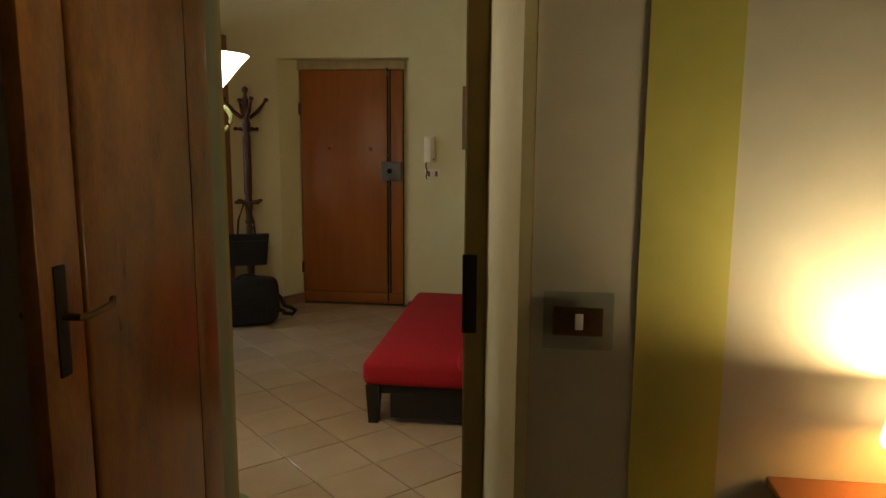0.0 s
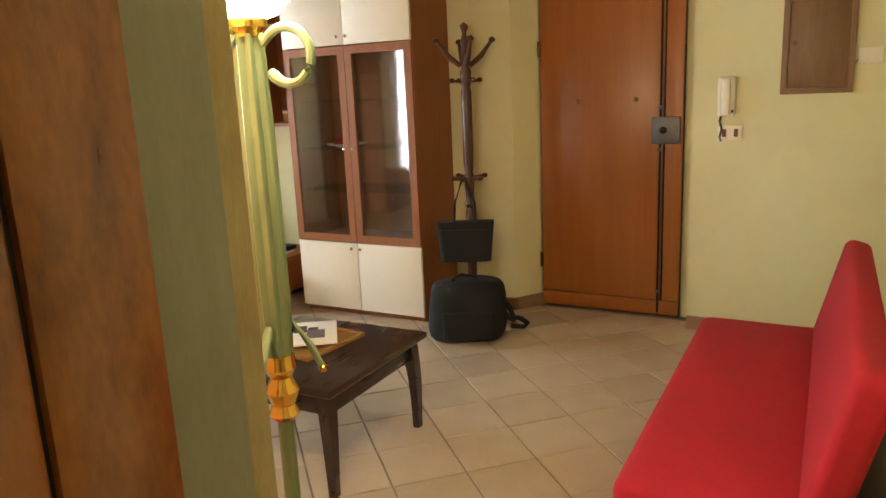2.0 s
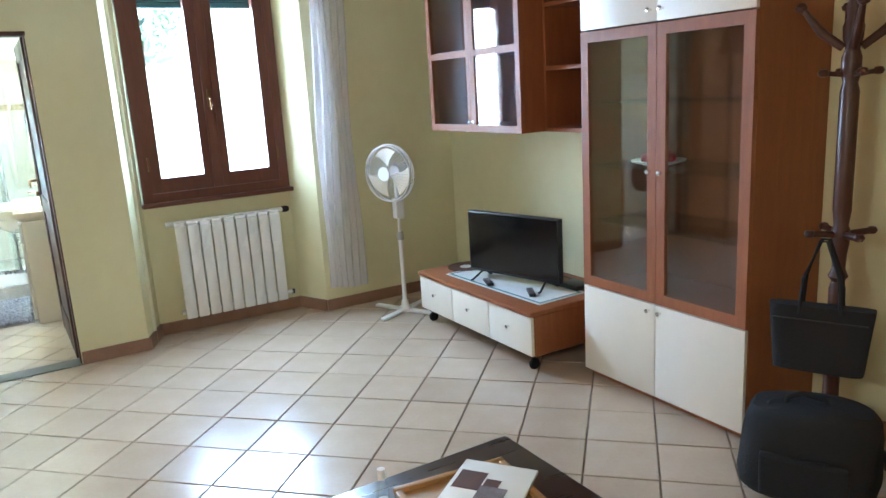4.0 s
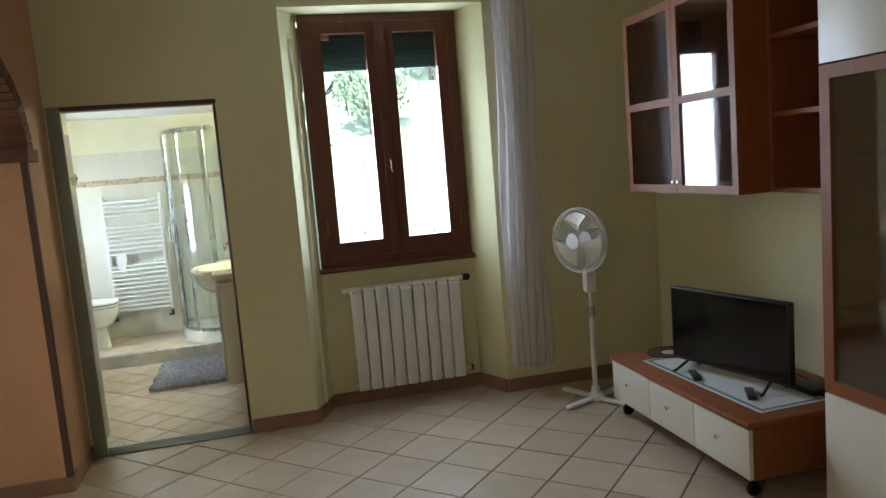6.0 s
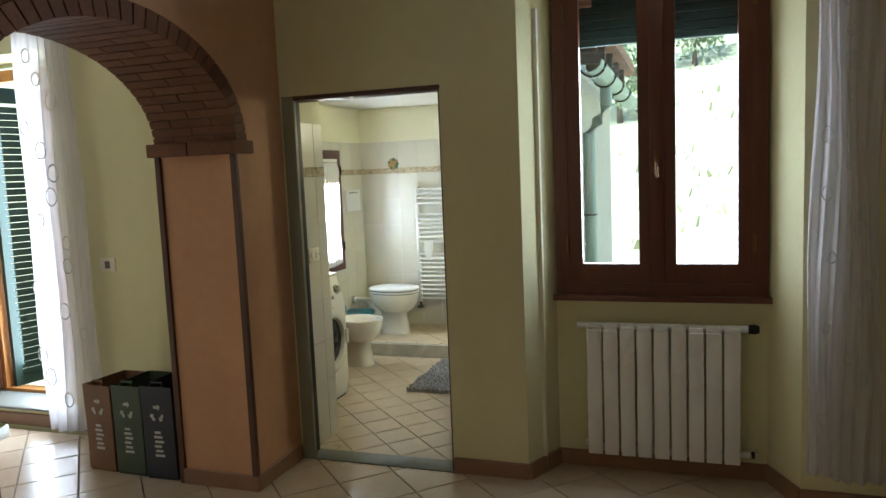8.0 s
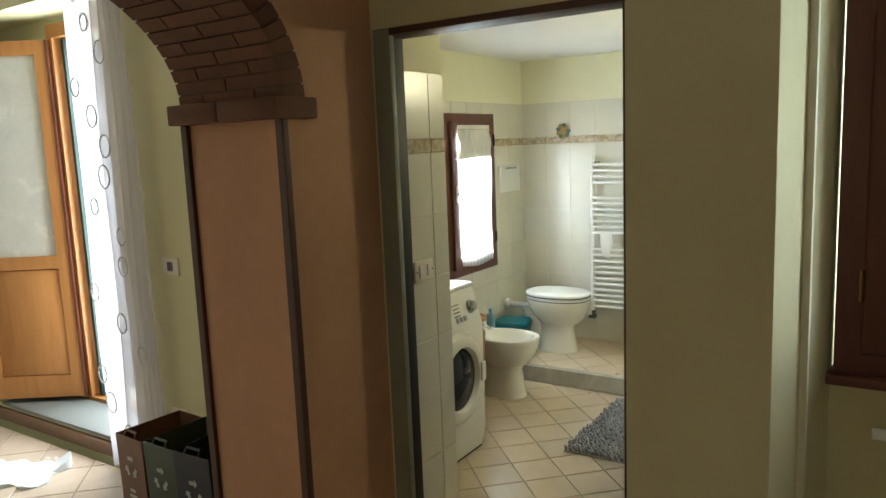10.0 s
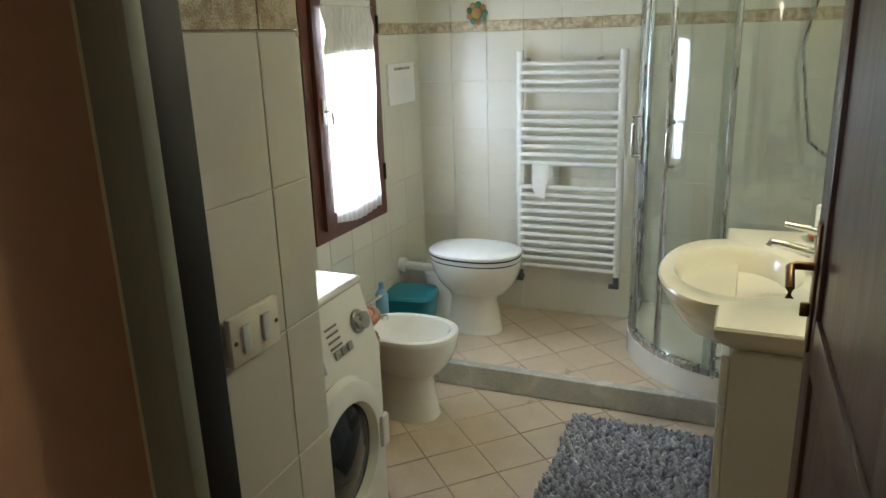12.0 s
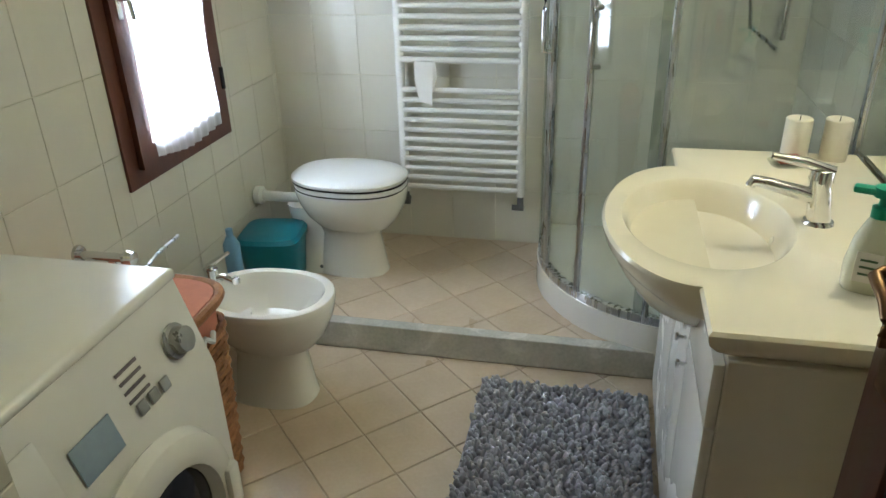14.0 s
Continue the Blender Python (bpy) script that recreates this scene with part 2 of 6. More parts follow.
CERAMIC = surface("white_sanitary_ceramic", (0.80, 0.78, 0.70), (0.78, 0.76, 0.67), 2, 0.08, coat=0.4, rough_vary=0.03)
BASIN = surface("cream_cast_stone", (0.80, 0.75, 0.60), (0.77, 0.72, 0.56), 2, 0.14, coat=0.3, rough_vary=0.04)
RED = surface("red_woven_upholstery", (0.46, 0.008, 0.022), (0.36, 0.005, 0.015), 5, 0.85, bump=0.25, bump_scale=420, fine=0.5)
BLACK = surface("black_plastic", (0.012, 0.012, 0.013), (0.008, 0.008, 0.009), 5, 0.4)
SCREEN = surface("glossy_dark_screen", (0.006, 0.006, 0.007), (0.005, 0.005, 0.006), 2, 0.08)
BAGBLACK = surface("black_bag_fabric", (0.010, 0.011, 0.012), (0.006, 0.006, 0.007), 8, 0.85, bump=0.3, bump_scale=90)
CHROME = surface("chrome", (0.78, 0.78, 0.78), (0.7, 0.7, 0.7), 4, 0.1, 1.0, rough_vary=0.04)
ALU = surface("brushed_aluminium", (0.62, 0.63, 0.64), (0.54, 0.55, 0.56), 8, 0.28, 1.0, stretch=(8, 8, 1))
STEEL = surface("dark_grey_lock_steel", (0.16, 0.165, 0.16), (0.11, 0.11, 0.11), 8, 0.45, 0.6)
# near-black for iron parts, and for shade painted into grooves, gaps and rebates
IRON_AND_SHADE = surface("blackened_iron_and_shade", (0.02, 0.018, 0.016), (0.012, 0.011, 0.01), 8, 0.5, 0.5)
BRASS = surface("polished_brass", (0.75, 0.47, 0.10), (0.62, 0.36, 0.07), 6, 0.16, 1.0)
BRONZE = surface("aged_bronze", (0.22, 0.13, 0.06), (0.14, 0.08, 0.04), 14, 0.35, 1.0)
LAMPGREEN = surface("pale_green_gold_lamp_paint", (0.21, 0.26, 0.13), (0.16, 0.20, 0.095), 6, 0.4, 0.0, stretch=(6, 6, 1))
JAMB = surface("grey_green_frame_paint", (0.30, 0.31, 0.23), (0.235, 0.245, 0.175), 5, 0.55, stretch=(4, 4, 0.8), bump=0.05)
REVEAL = surface("cream_reveal_paint", (0.62, 0.54, 0.32), (0.54, 0.46, 0.25), 5, 0.7, bump=0.06)
JAMB_OLIVE = surface("olive_frame_paint", (0.30, 0.22, 0.075), (0.24, 0.175, 0.055), 5, 0.6, stretch=(4, 4, 0.8), bump=0.05)
JAMB_OCHRE = surface("ochre_frame_edge_paint", (0.46, 0.39, 0.20), (0.34, 0.27, 0.12), 8, 0.6, stretch=(4, 4, 0.8), bump=0.06)
GREYSTONE = surface("grey_stone_threshold", (0.19, 0.20, 0.18), (0.14, 0.15, 0.135), 18, 0.5, fine=0.5)
MARBLE = surface("veined_white_marble", (0.60, 0.59, 0.53), (0.38, 0.38, 0.34), 9, 0.25, sharp=0.6, fine=0.4)
BRICK = surface("red_brown_arch_brick", (0.20, 0.088, 0.045), (0.13, 0.055, 0.028), 12, 0.8, bump=0.3, bump_scale=60, vary=0.16)
MORTAR = surface("brown_mortar", (0.13, 0.075, 0.045), (0.09, 0.05, 0.03), 20, 0.9, bump=0.2)
TRIMBROWN = surface("brown_corner_strip", (0.10, 0.045, 0.025), (0.07, 0.03, 0.018), 8, 0.5)
MATGREY = surface("grey_chenille_pile", (0.42, 0.415, 0.43), (0.31, 0.305, 0.32), 16, 0.95, vary=0.24, island=True, fine=0.5)
TEAL = surface("teal_plastic", (0.006, 0.17, 0.22), (0.005, 0.14, 0.18), 4, 0.35)
WICKER = surface("woven_wicker", (0.40, 0.19, 0.065), (0.20, 0.08, 0.025), 30, 0.6, bump=0.3, bump_scale=120, vary=0.2)
PINKCLOTH = surface("salmon_cloth_lining", (0.62, 0.26, 0.16), (0.54, 0.21, 0.13), 8, 0.9, bump=0.2, bump_scale=200)
PAPER = surface("white_paper", (0.78, 0.77, 0.72), (0.74, 0.72, 0.66), 4, 0.7)
GREYPRINT = surface("grey_print", (0.22, 0.19, 0.20), (0.10, 0.08, 0.08), 20, 0.6)
BROWNPRINT = surface("brown_print", (0.12, 0.05, 0.03), (0.06, 0.03, 0.02), 16, 0.6)
TRAYWOOD = surface("golden_tray_wood", (0.36, 0.20, 0.06), (0.24, 0.12, 0.03), 10, 0.45, stretch=(1, 5, 5))
LACE = surface("white_embroidered_cloth", (0.72, 0.73, 0.70), (0.62, 0.66, 0.64), 26, 0.9, bump=0.15, bump_scale=240)
TEALTRIM = surface("grey_teal_embroidery", (0.20, 0.30, 0.30), (0.14, 0.22, 0.22), 30, 0.9)
SHUTTER = surface("dark_green_shutter", (0.012, 0.045, 0.035), (0.008, 0.03, 0.024), 6, 0.5)
SOAP = surface("pale_liquid_soap_bottle", (0.72, 0.74, 0.60), (0.68, 0.70, 0.55), 3, 0.2)
GREENCAP = surface("green_pump_plastic", (0.02, 0.36, 0.22), (0.015, 0.30, 0.18), 4, 0.3)
WAX = surface("cream_wax", (0.80, 0.76, 0.62), (0.77, 0.72, 0.57), 3, 0.4)
AMBER = surface("amber_soap", (0.42, 0.12, 0.04), (0.34, 0.09, 0.03), 6, 0.35)
BAGBROWN = surface("brown_recycling_bag", (0.20, 0.10, 0.05), (0.15, 0.07, 0.035), 6, 0.5, bump=0.15, bump_scale=18)
BAGGREEN = surface("dark_green_recycling_bag", (0.055, 0.085, 0.05), (0.04, 0.06, 0.035), 6, 0.5, bump=0.15, bump_scale=18)
BAGBLUE = surface("navy_recycling_bag", (0.03, 0.035, 0.05), (0.02, 0.025, 0.035), 6, 0.5, bump=0.15, bump_scale=18)
PRINT = surface("pale_bag_print", (0.55, 0.55, 0.52), (0.48, 0.48, 0.45), 20, 0.6)
FROST = surface("frosted_door_glass", (0.62, 0.63, 0.55), (0.52, 0.53, 0.46), 7, 0.25)
SUNFLOWER = surface("ochre_flower_ceramic", (0.40, 0.22, 0.05), (0.24, 0.12, 0.03), 20, 0.35)
LEAFGREEN = surface("green_glaze", (0.05, 0.14, 0.06), (0.04, 0.10, 0.05), 14, 0.35)
BLUEPLASTIC = surface("light_blue_plastic", (0.20, 0.38, 0.55), (0.16, 0.32, 0.48), 5, 0.3)
BLUELABEL = surface("blue_grey_label", (0.28, 0.36, 0.44), (0.23, 0.30, 0.38), 8, 0.5)
KNOB = surface("grey_metallic_knob", (0.40, 0.40, 0.37), (0.33, 0.33, 0.30), 8, 0.3, 0.6)
DRYGRASS = surface("dry_grass_ground", (0.40, 0.44, 0.31), (0.28, 0.33, 0.21), 0.5, 0.95, fine=0.5)
PALEGRASS = surface("pale_dry_grass_blades", (0.46, 0.46, 0.28), (0.34, 0.37, 0.20), 1.2, 0.9, vary=0.2, island=True)
FOLIAGE = surface("bright_foliage", (0.22, 0.29, 0.17), (0.17, 0.23, 0.13), 1.2, 0.7, vary=0.2, island=True)
BARK = surface("grey_bark", (0.13, 0.10, 0.07), (0.08, 0.06, 0.04), 9, 0.9, stretch=(4, 4, 1), bump=0.4)
COPPER = surface("pale_green_gutter_metal", (0.30, 0.40, 0.36), (0.24, 0.33, 0.30), 6, 0.45, 0.4)
ROOFTILE = surface("terracotta_roof_tile", (0.34, 0.17, 0.10), (0.24, 0.12, 0.07), 9, 0.85, vary=0.15)
STUCCO = surface("pale_outside_stucco", (0.62, 0.58, 0.48), (0.54, 0.50, 0.41), 1.5, 0.9, bump=0.2)
GLASS = clear("clear_glass", (0.97, 0.99, 0.98), mix=0.93, tint_rough=0.0)
CABGLASS = clear("smoky_cabinet_glass", (0.86, 0.88, 0.90), mix=0.90, tint_rough=0.04)
SHOWERGLASS = clear("shower_glass", (0.86, 0.89, 0.88), mix=0.91, tint_rough=0.02)
MIRROR = surface("mirror_silver", (0.9, 0.91, 0.9), (0.9, 0.91, 0.9), 2, 0.02, 1.0, rough_vary=0.0)
SHEER = sheer("white_sheer_curtain", (0.80, 0.78, 0.80), 0.72)
SHEERBATH = sheer("white_window_curtain", (0.85, 0.86, 0.86), 0.8)
OPAL = glow("lit_opal_glass", (1.0, 0.86, 0.62), 3.0)
OPALBATH = glow("lit_frosted_shade", (1.0, 0.92, 0.70), 3.0)
OPALBED = glow("lit_parchment_shade", (1.0, 0.78, 0.40), 1.2)

# ---- structure ----
XE, YS, HT = 3.78, -6.10, 2.95     # living room: east wall, south wall, ceiling
setting("floor", boxes((-7.2, -9.2, -0.16, 4.4, 0.0, -0.0065)), GROUT, "beige diagonal floor tiles with dark joints", "floor")
setting("floor_niche", boxes((1.335, 0.0, -0.16, 2.611, 0.26, -0.0065)), GROUT, "beige floor tiles in the window niche", "floor")
setting("floor_bath", boxes((-1.2, 0.0, -0.16, 1.4, 3.3, -0.0035)), GROUT_PALE, "sand coloured diagonal bathroom floor tiles", "floor")

# north wall of the living room: door opening, window niche with slanted sides
bm = boxes((0.0, 0.0, 2.05, 1.335, 0.12, HT), (0.925, 0.0, -0.1, 1.335, 0.12, 2.05), (-0.45, 0.0, -0.1, 0.0, 0.12, HT), (0.0, 0.0, -0.1, 0.03, 0.12, 2.05))
for pts, z0, z1 in (
        (((1.335, 0.0), (1.455, 0.26), (1.455, 0.46), (1.205, 0.46), (1.205, 0.12), (1.335, 0.12)), -0.1, HT),
        (((2.611, 0.0), (XE + 0.4, 0.0), (XE + 0.4, 0.46), (2.495, 0.46), (2.495, 0.26)), -0.1, HT),
        (((1.335, 0.0), (2.611, 0.0), (2.495, 0.26), (2.495, 0.46), (1.455, 0.46), (1.455, 0.26)), 2.565, HT),
        (((1.455, 0.26), (2.495, 0.26), (2.495, 0.46), (1.455, 0.46)), -0.1, 0.93)):
    bm = join(bm, prism(pts, z0, z1))
setting("wall_north", bm, PLASTER, "cream yellow plastered wall with a window niche", "wall")

RT = 2.168
setting("wall_east", join(boxes((XE, -3.56, -0.1, XE + 0.4, 0.0, HT), (XE, YS - 0.2, -0.1, XE + 0.4, -4.70, HT), (XE, -4.70, RT, XE + 0.4, -3.56, HT),
        (XE + 0.24, -4.70, -0.1, XE + 0.4, -3.56, RT)),
        prism(((XE, -3.56), (XE + 0.001, -3.56), (XE + 0.24, -3.56), (XE + 0.24, -3.69), (XE + 0.185, -3.68)), -0.1, RT)),
        PLASTER, "cream yellow plastered wall round the entrance", "wall")
setting("wall_south", boxes((-0.451, YS - 0.2, -0.1, XE, YS, HT)), PLASTER, "cream yellow plastered wall behind the sofa", "wall")


def arch_z(y, a=0.725, b=0.46, yc=-1.185, z0=1.80):
    return z0 + b * math.sqrt(max(0.0, 1 - ((y - yc) / a) ** 2))


# west wall: arch to the kitchen and door to the bedroom
bm = boxes((-0.45, -0.46, -0.1, 0.0, 0.0, HT), (-0.45, -4.74, -0.1, 0.0, -1.91, HT), (-0.45, -5.60, 2.36, 0.0, -4.74, HT), (-0.17, -5.92, -0.1, 0.0, -5.60, HT), (-0.45, YS, -0.1, 0.0, -5.92, HT), (-0.45, -5.92, 2.36, -0.17, -5.60, HT))
ys = [-0.46 - 1.45 * (1 - math.cos(math.pi * k / 28)) / 2 for k in range(29)]
prof = [(y, arch_z(y) + 0.005) for y in ys]
secs = [[(x, y, z) for y, z in prof] + [(x, -1.91, HT), (x, -0.46, HT)] for x in (-0.45, 0.0)]
bm = join(bm, loft(secs))
setting("wall_west", bm, PINK, "salmon plastered wall with a brick arch", "wall")
# slanted sides of the bedroom door niche
setting("wall_bedroom_reveal", prism(((-0.171, -5.664), (-0.574, -5.775), (-0.574, -5.792), (-0.171, -5.73)), -0.1, 2.36), PLASTER_BED, "slanted wall beside the bedroom door", "wall")
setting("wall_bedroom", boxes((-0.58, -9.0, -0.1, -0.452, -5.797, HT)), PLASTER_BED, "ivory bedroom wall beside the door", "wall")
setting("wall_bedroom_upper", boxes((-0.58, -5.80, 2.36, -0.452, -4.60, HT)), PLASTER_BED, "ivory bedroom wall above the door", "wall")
setting("wall_bedroom_north", boxes((-0.58, -4.60, -0.1, -0.452, -2.8, HT)), PLASTER_BED, "ivory bedroom wall behind the added dark wardrobe", "wall")
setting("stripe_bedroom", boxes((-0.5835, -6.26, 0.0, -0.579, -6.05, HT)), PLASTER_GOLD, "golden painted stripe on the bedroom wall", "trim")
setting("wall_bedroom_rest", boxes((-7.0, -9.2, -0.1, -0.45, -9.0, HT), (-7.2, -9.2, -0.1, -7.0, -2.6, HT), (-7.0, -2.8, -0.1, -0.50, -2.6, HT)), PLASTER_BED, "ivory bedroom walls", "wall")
setting("wall_kitchen", boxes((-5.2, -2.6, -0.1, -5.0, 0.5, HT), (-5.0, 0.08, -0.1, -3.30, 0.5, HT), (-1.72, 0.08, -0.1, -0.98, 0.5, HT), (-3.30, 0.08, 2.48, -1.72, 0.5, HT),
        (-3.30, 0.08, -0.1, -1.72, 0.5, 0.11), (-3.30, 0.40, 0.11, -2.76, 0.5, 2.48), (-0.98, 0.0, -0.1, -0.45, 0.12, HT)), PLASTER, "cream yellow kitchen wall", "wall")
setting("ceiling", boxes((-7.2, -9.2, HT, 4.2, 0.5, HT + 0.15)), WHITEWASH, "white plastered ceiling", "ceiling")
for k, y in enumerate((-0.95, -1.75, -2.55, -3.35, -4.15, -4.95, -5.75)):
    setting("ceiling_beam", box(0.0, y - 0.07, HT - 0.24, XE, y + 0.07, HT, 0.008), RACKWOOD, "dark wooden ceiling beam", "beam")

# bathroom shell
BE, BN, BW, BH = 1.21, 3.07, -0.965, 2.25
setting("wall_bath_west", boxes((BW - 0.3, 0.5, -0.1, BW, 1.937, BH), (BW - 0.3, 2.573, -0.1, BW, BN + 0.2, BH), (BW - 0.3, 1.937, -0.1, BW, 2.573, 0.75), (BW - 0.3, 1.937, 1.83, BW, 2.573, BH)), PLASTER_BATH, "pale yellow wall above the tiles", "wall")
setting("wall_bath_north", boxes((BW, BN, -0.1, BE + 0.2, BN + 0.2, BH)), PLASTER_BATH, "pale yellow wall above the tiles", "wall")
setting("wall_bath_east", boxes((BE, 0.12, -0.1, BE + 0.2, BN, BH)), PLASTER_BATH, "pale yellow wall beside the mirror", "wall")
setting("wall_bath_stub", boxes((BW, 0.122, -0.1, 0.012, 0.432, BH)), PLASTER_BATH, "short wall beside the bathroom door", "wall")
setting("ceiling_bath", boxes((BW - 0.3, 0.12, BH, BE + 0.2, BN + 0.2, BH + 0.15)), WHITEWASH, "white bathroom ceiling", "ceiling")
setting("step", boxes((BW, 2.27, -0.1, BE, BN, 0.1045)), GROUT_PALE, "raised tiled step below the toilet", "step")
setting("step_edge", box(BW, 2.245, 0.0, BE, 2.295, 0.112, 0.004), MARBLE, "veined white marble edge of the step", "step")

# skirting
for nm, a in (("baseboard_north_a", (0.93, -0.016, 0, 1.335, 0.0, 0.085)), ("baseboard_north_b", (2.611, -0.016, 0, XE, 0.0, 0.085)), ("baseboard_east_a", (XE - 0.016, -3.56, 0, XE, -0.016, 0.085)),
              ("baseboard_east_b", (XE - 0.016, YS, 0, XE, -4.70, 0.085)), ("baseboard_west_a", (0.0, -0.46, 0, 0.016, -0.016, 0.085)), ("baseboard_west_b", (0.0, -4.77, 0, 0.016, -1.91, 0.085)),
              ("baseboard_niche", (1.455, 0.244, 0, 2.495, 0.26, 0.085)), ("baseboard_kitchen", (-5.0, 0.064, 0, -0.98, 0.08, 0.085)), ("baseboard_south", (0.0, YS, 0, XE, YS + 0.016, 0.085)),
              ("baseboard_jamb", (-0.45, -0.476, 0, 0.016, -0.46, 0.085))):
    setting(nm, box(*a, 0.003, 1), BASEBOARD, "brown terracotta skirting tiles", "baseboard")
for p, q in (((1.335, 0.0), (1.455, 0.26)), ((2.611, 0.0), (2.495, 0.26))):
    s = 0.016 if p[0] < 2 else -0.016
    setting("baseboard_slant", prism((p, q, (q[0] + s, q[1] - 0.006), (p[0] + s, p[1] - 0.006)), 0, 0.085), BASEBOARD, "brown terracotta skirting tiles", "baseboard")
setting("baseboard_reveal", prism(((XE, -3.56), (XE, -3.575), (XE + 0.185, -3.695), (XE + 0.185, -3.68)), 0, 0.085), BASEBOARD, "brown terracotta skirting tiles", "baseboard")

# ---- arch of bricks ----
arch = thing("brick_arch", 0, 0, 0, 0, "red-brown brick arch resting on projecting brick capitals", "arch")
tagged(arch, kind="structure")
part("mortar", loft([[(x, y, arch_z(y) - 0.003 if abs(y + 1.185) < 0.72 else 1.80) for y in ys] + [(x, -1.97, 1.80)] + [(x, -1.185 + (y + 1.185) * 1.11, 1.80 + (arch_z(y) - 1.80) * 1.17) for y in ys[::-1]] for x in (-0.462, 0.018)]), MORTAR, arch, "", False)


def arch_pt(s, off):
    a = math.pi * s
    return (-1.185 + (0.725 + off) * math.cos(a), 1.80 + (0.46 + off) * math.sin(a))


NV = 34
brick_mesh = {}
for k in range(NV):
    s0, s1 = (k + 0.07) / NV, (k + 0.93) / NV
    cuts = (-0.472, -0.225, 0.03) if k % 2 else (-0.472, -0.345, -0.10, 0.03)
    for xa, xb in zip(cuts, cuts[1:]):
        q = [arch_pt(s0, -0.010), arch_pt(s1, -0.010), arch_pt(s1, 0.078), arch_pt(s0, 0.078)]
        part("brick", loft([[(x, y, z) for y, z in q] for x in (xa + 0.003, xb - 0.003)]), BRICK, arch, "", False)
for y0, y1 in ((-0.515, -0.335), (-2.03, -1.85)):
    for xa, xb in ((-0.485, -0.24), (-0.235, 0.035)):
        part("capital_brick", box(xa, y0, 1.742, xb, y1, 1.808, 0.006), BRICK, arch)
for y in (-0.463, -1.907):
    for x in (-0.452, 0.002):
        part("corner_strip", box(x - 0.022, y - 0.012, 0.0, x + 0.012, y + 0.016, 1.742, 0.003, 1), TRIMBROWN, arch, "dark brown edge strip")

# ---- entrance door ----
door = thing("door_1", XE + 0.185, -4.155, 0, 0, "orange-brown wooden entrance door, closed, with a steel lock", "door")
tagged(door, kind="structure")
part("leaf", box(0.0, -0.36, 0.11, 0.045, 0.485, 2.085, 0.004), DOORWOOD, door)
part("leaf_edge", box(0.0, -0.485, 0.11, 0.045, -0.375, 2.085, 0.004), DOORWOOD, door)
part("kick_board", box(-0.008, -0.485, 0.012, 0.045, 0.485, 0.105, 0.004), DOORWOOD, door)
part("top_rail", box(-0.01, -0.505, 2.09, 0.05, 0.51, 2.165, 0.004), JAMB_OCHRE, door, "ochre painted door frame")
# near-black sheet paints the shade in the slits between the boards
part("rebate", box(0.012, -0.49, 0.005, 0.04, 0.49, 2.088), IRON_AND_SHADE, door)
part("lock_case", box(-0.035, -0.475, 1.13, 0.0, -0.29, 1.295, 0.006), STEEL, door, "grey steel rim lock")
part("lock_knob", moved(lathe([(0.0, 0), (0.022, 0), (0.022, 0.02), (0.012, 0.026), (0.0, 0.026)], 16), pose(-0.035, -0.37, 1.215, 0, -90, 0)), IRON_AND_SHADE, door)
part("bolt_rod", tube([(-0.012, -0.345, 0.03), (-0.012, -0.345, 1.13)], 0.007, 8), IRON_AND_SHADE, door, "black iron bolt rod")
part("bolt_rod", tube([(-0.012, -0.345, 1.295), (-0.012, -0.345, 2.10)], 0.007, 8), IRON_AND_SHADE, door, "black iron bolt rod")
for zz in (0.16, 1.08, 1.34, 2.04):
    part("rod_guide", box(-0.022, -0.36, zz, 0.0, -0.33, zz + 0.025, 0.003), STEEL, door)
for yy in (0.215, -0.18):
    part("spy_hole", moved(lathe([(0.0, 0.006), (0.012, 0.006), (0.016, 0.0)], 14), pose(-0.001, yy, 1.405, 0, -90, 0)), BRONZE, door)
for zz in (0.28, 1.70):
    part("hinge", tube([(-0.006, 0.49, zz), (-0.006, 0.49, zz + 0.1)], 0.011, 10), BRONZE, door)

door.scale = (1, 0.95, 1)

# ---- bedroom door, open ----
fr = thing("door_frame_bedroom", 0, 0, 0, 0, "grey-green painted wooden door frame with ochre edges", "door frame")
tagged(fr, kind="structure")
part("jamb", box(-0.172, -4.770, 0, -0.044, -4.738, 2.36, 0.003), JAMB, fr)
part("jamb_edge", box(-0.044, -4.758, 0, 0.010, -4.738, 2.42, 0.004), JAMB_OCHRE, fr)
part("casing", box(0.001, -4.74, 0, 0.018, -4.66, 2.42, 0.004), JAMB, fr)
part("jamb", box(-0.174, -5.656, 0, 0.006, -5.592, 2.36, 0.003), JAMB_OLIVE, fr)
part("stop", box(-0.03, -5.594, 0, 0.016, -5.573, 2.36, 0.003), JAMB_OLIVE, fr)
part("reveal_board", prism(((-0.176, -5.656), (-0.176, -5.68), (-0.586, -5.795), (-0.586, -5.765)), 0, 2.36), REVEAL, fr, "cream painted slanted reveal")
part("head", box(-0.172, -5.572, 2.33, 0.016, -4.772, 2.36, 0.003), JAMB, fr)
part("strike_plate", box(-0.180, -5.629, 0.93, -0.173, -5.584, 1.175, 0.002), IRON_AND_SHADE, fr, "dark iron strike plate")

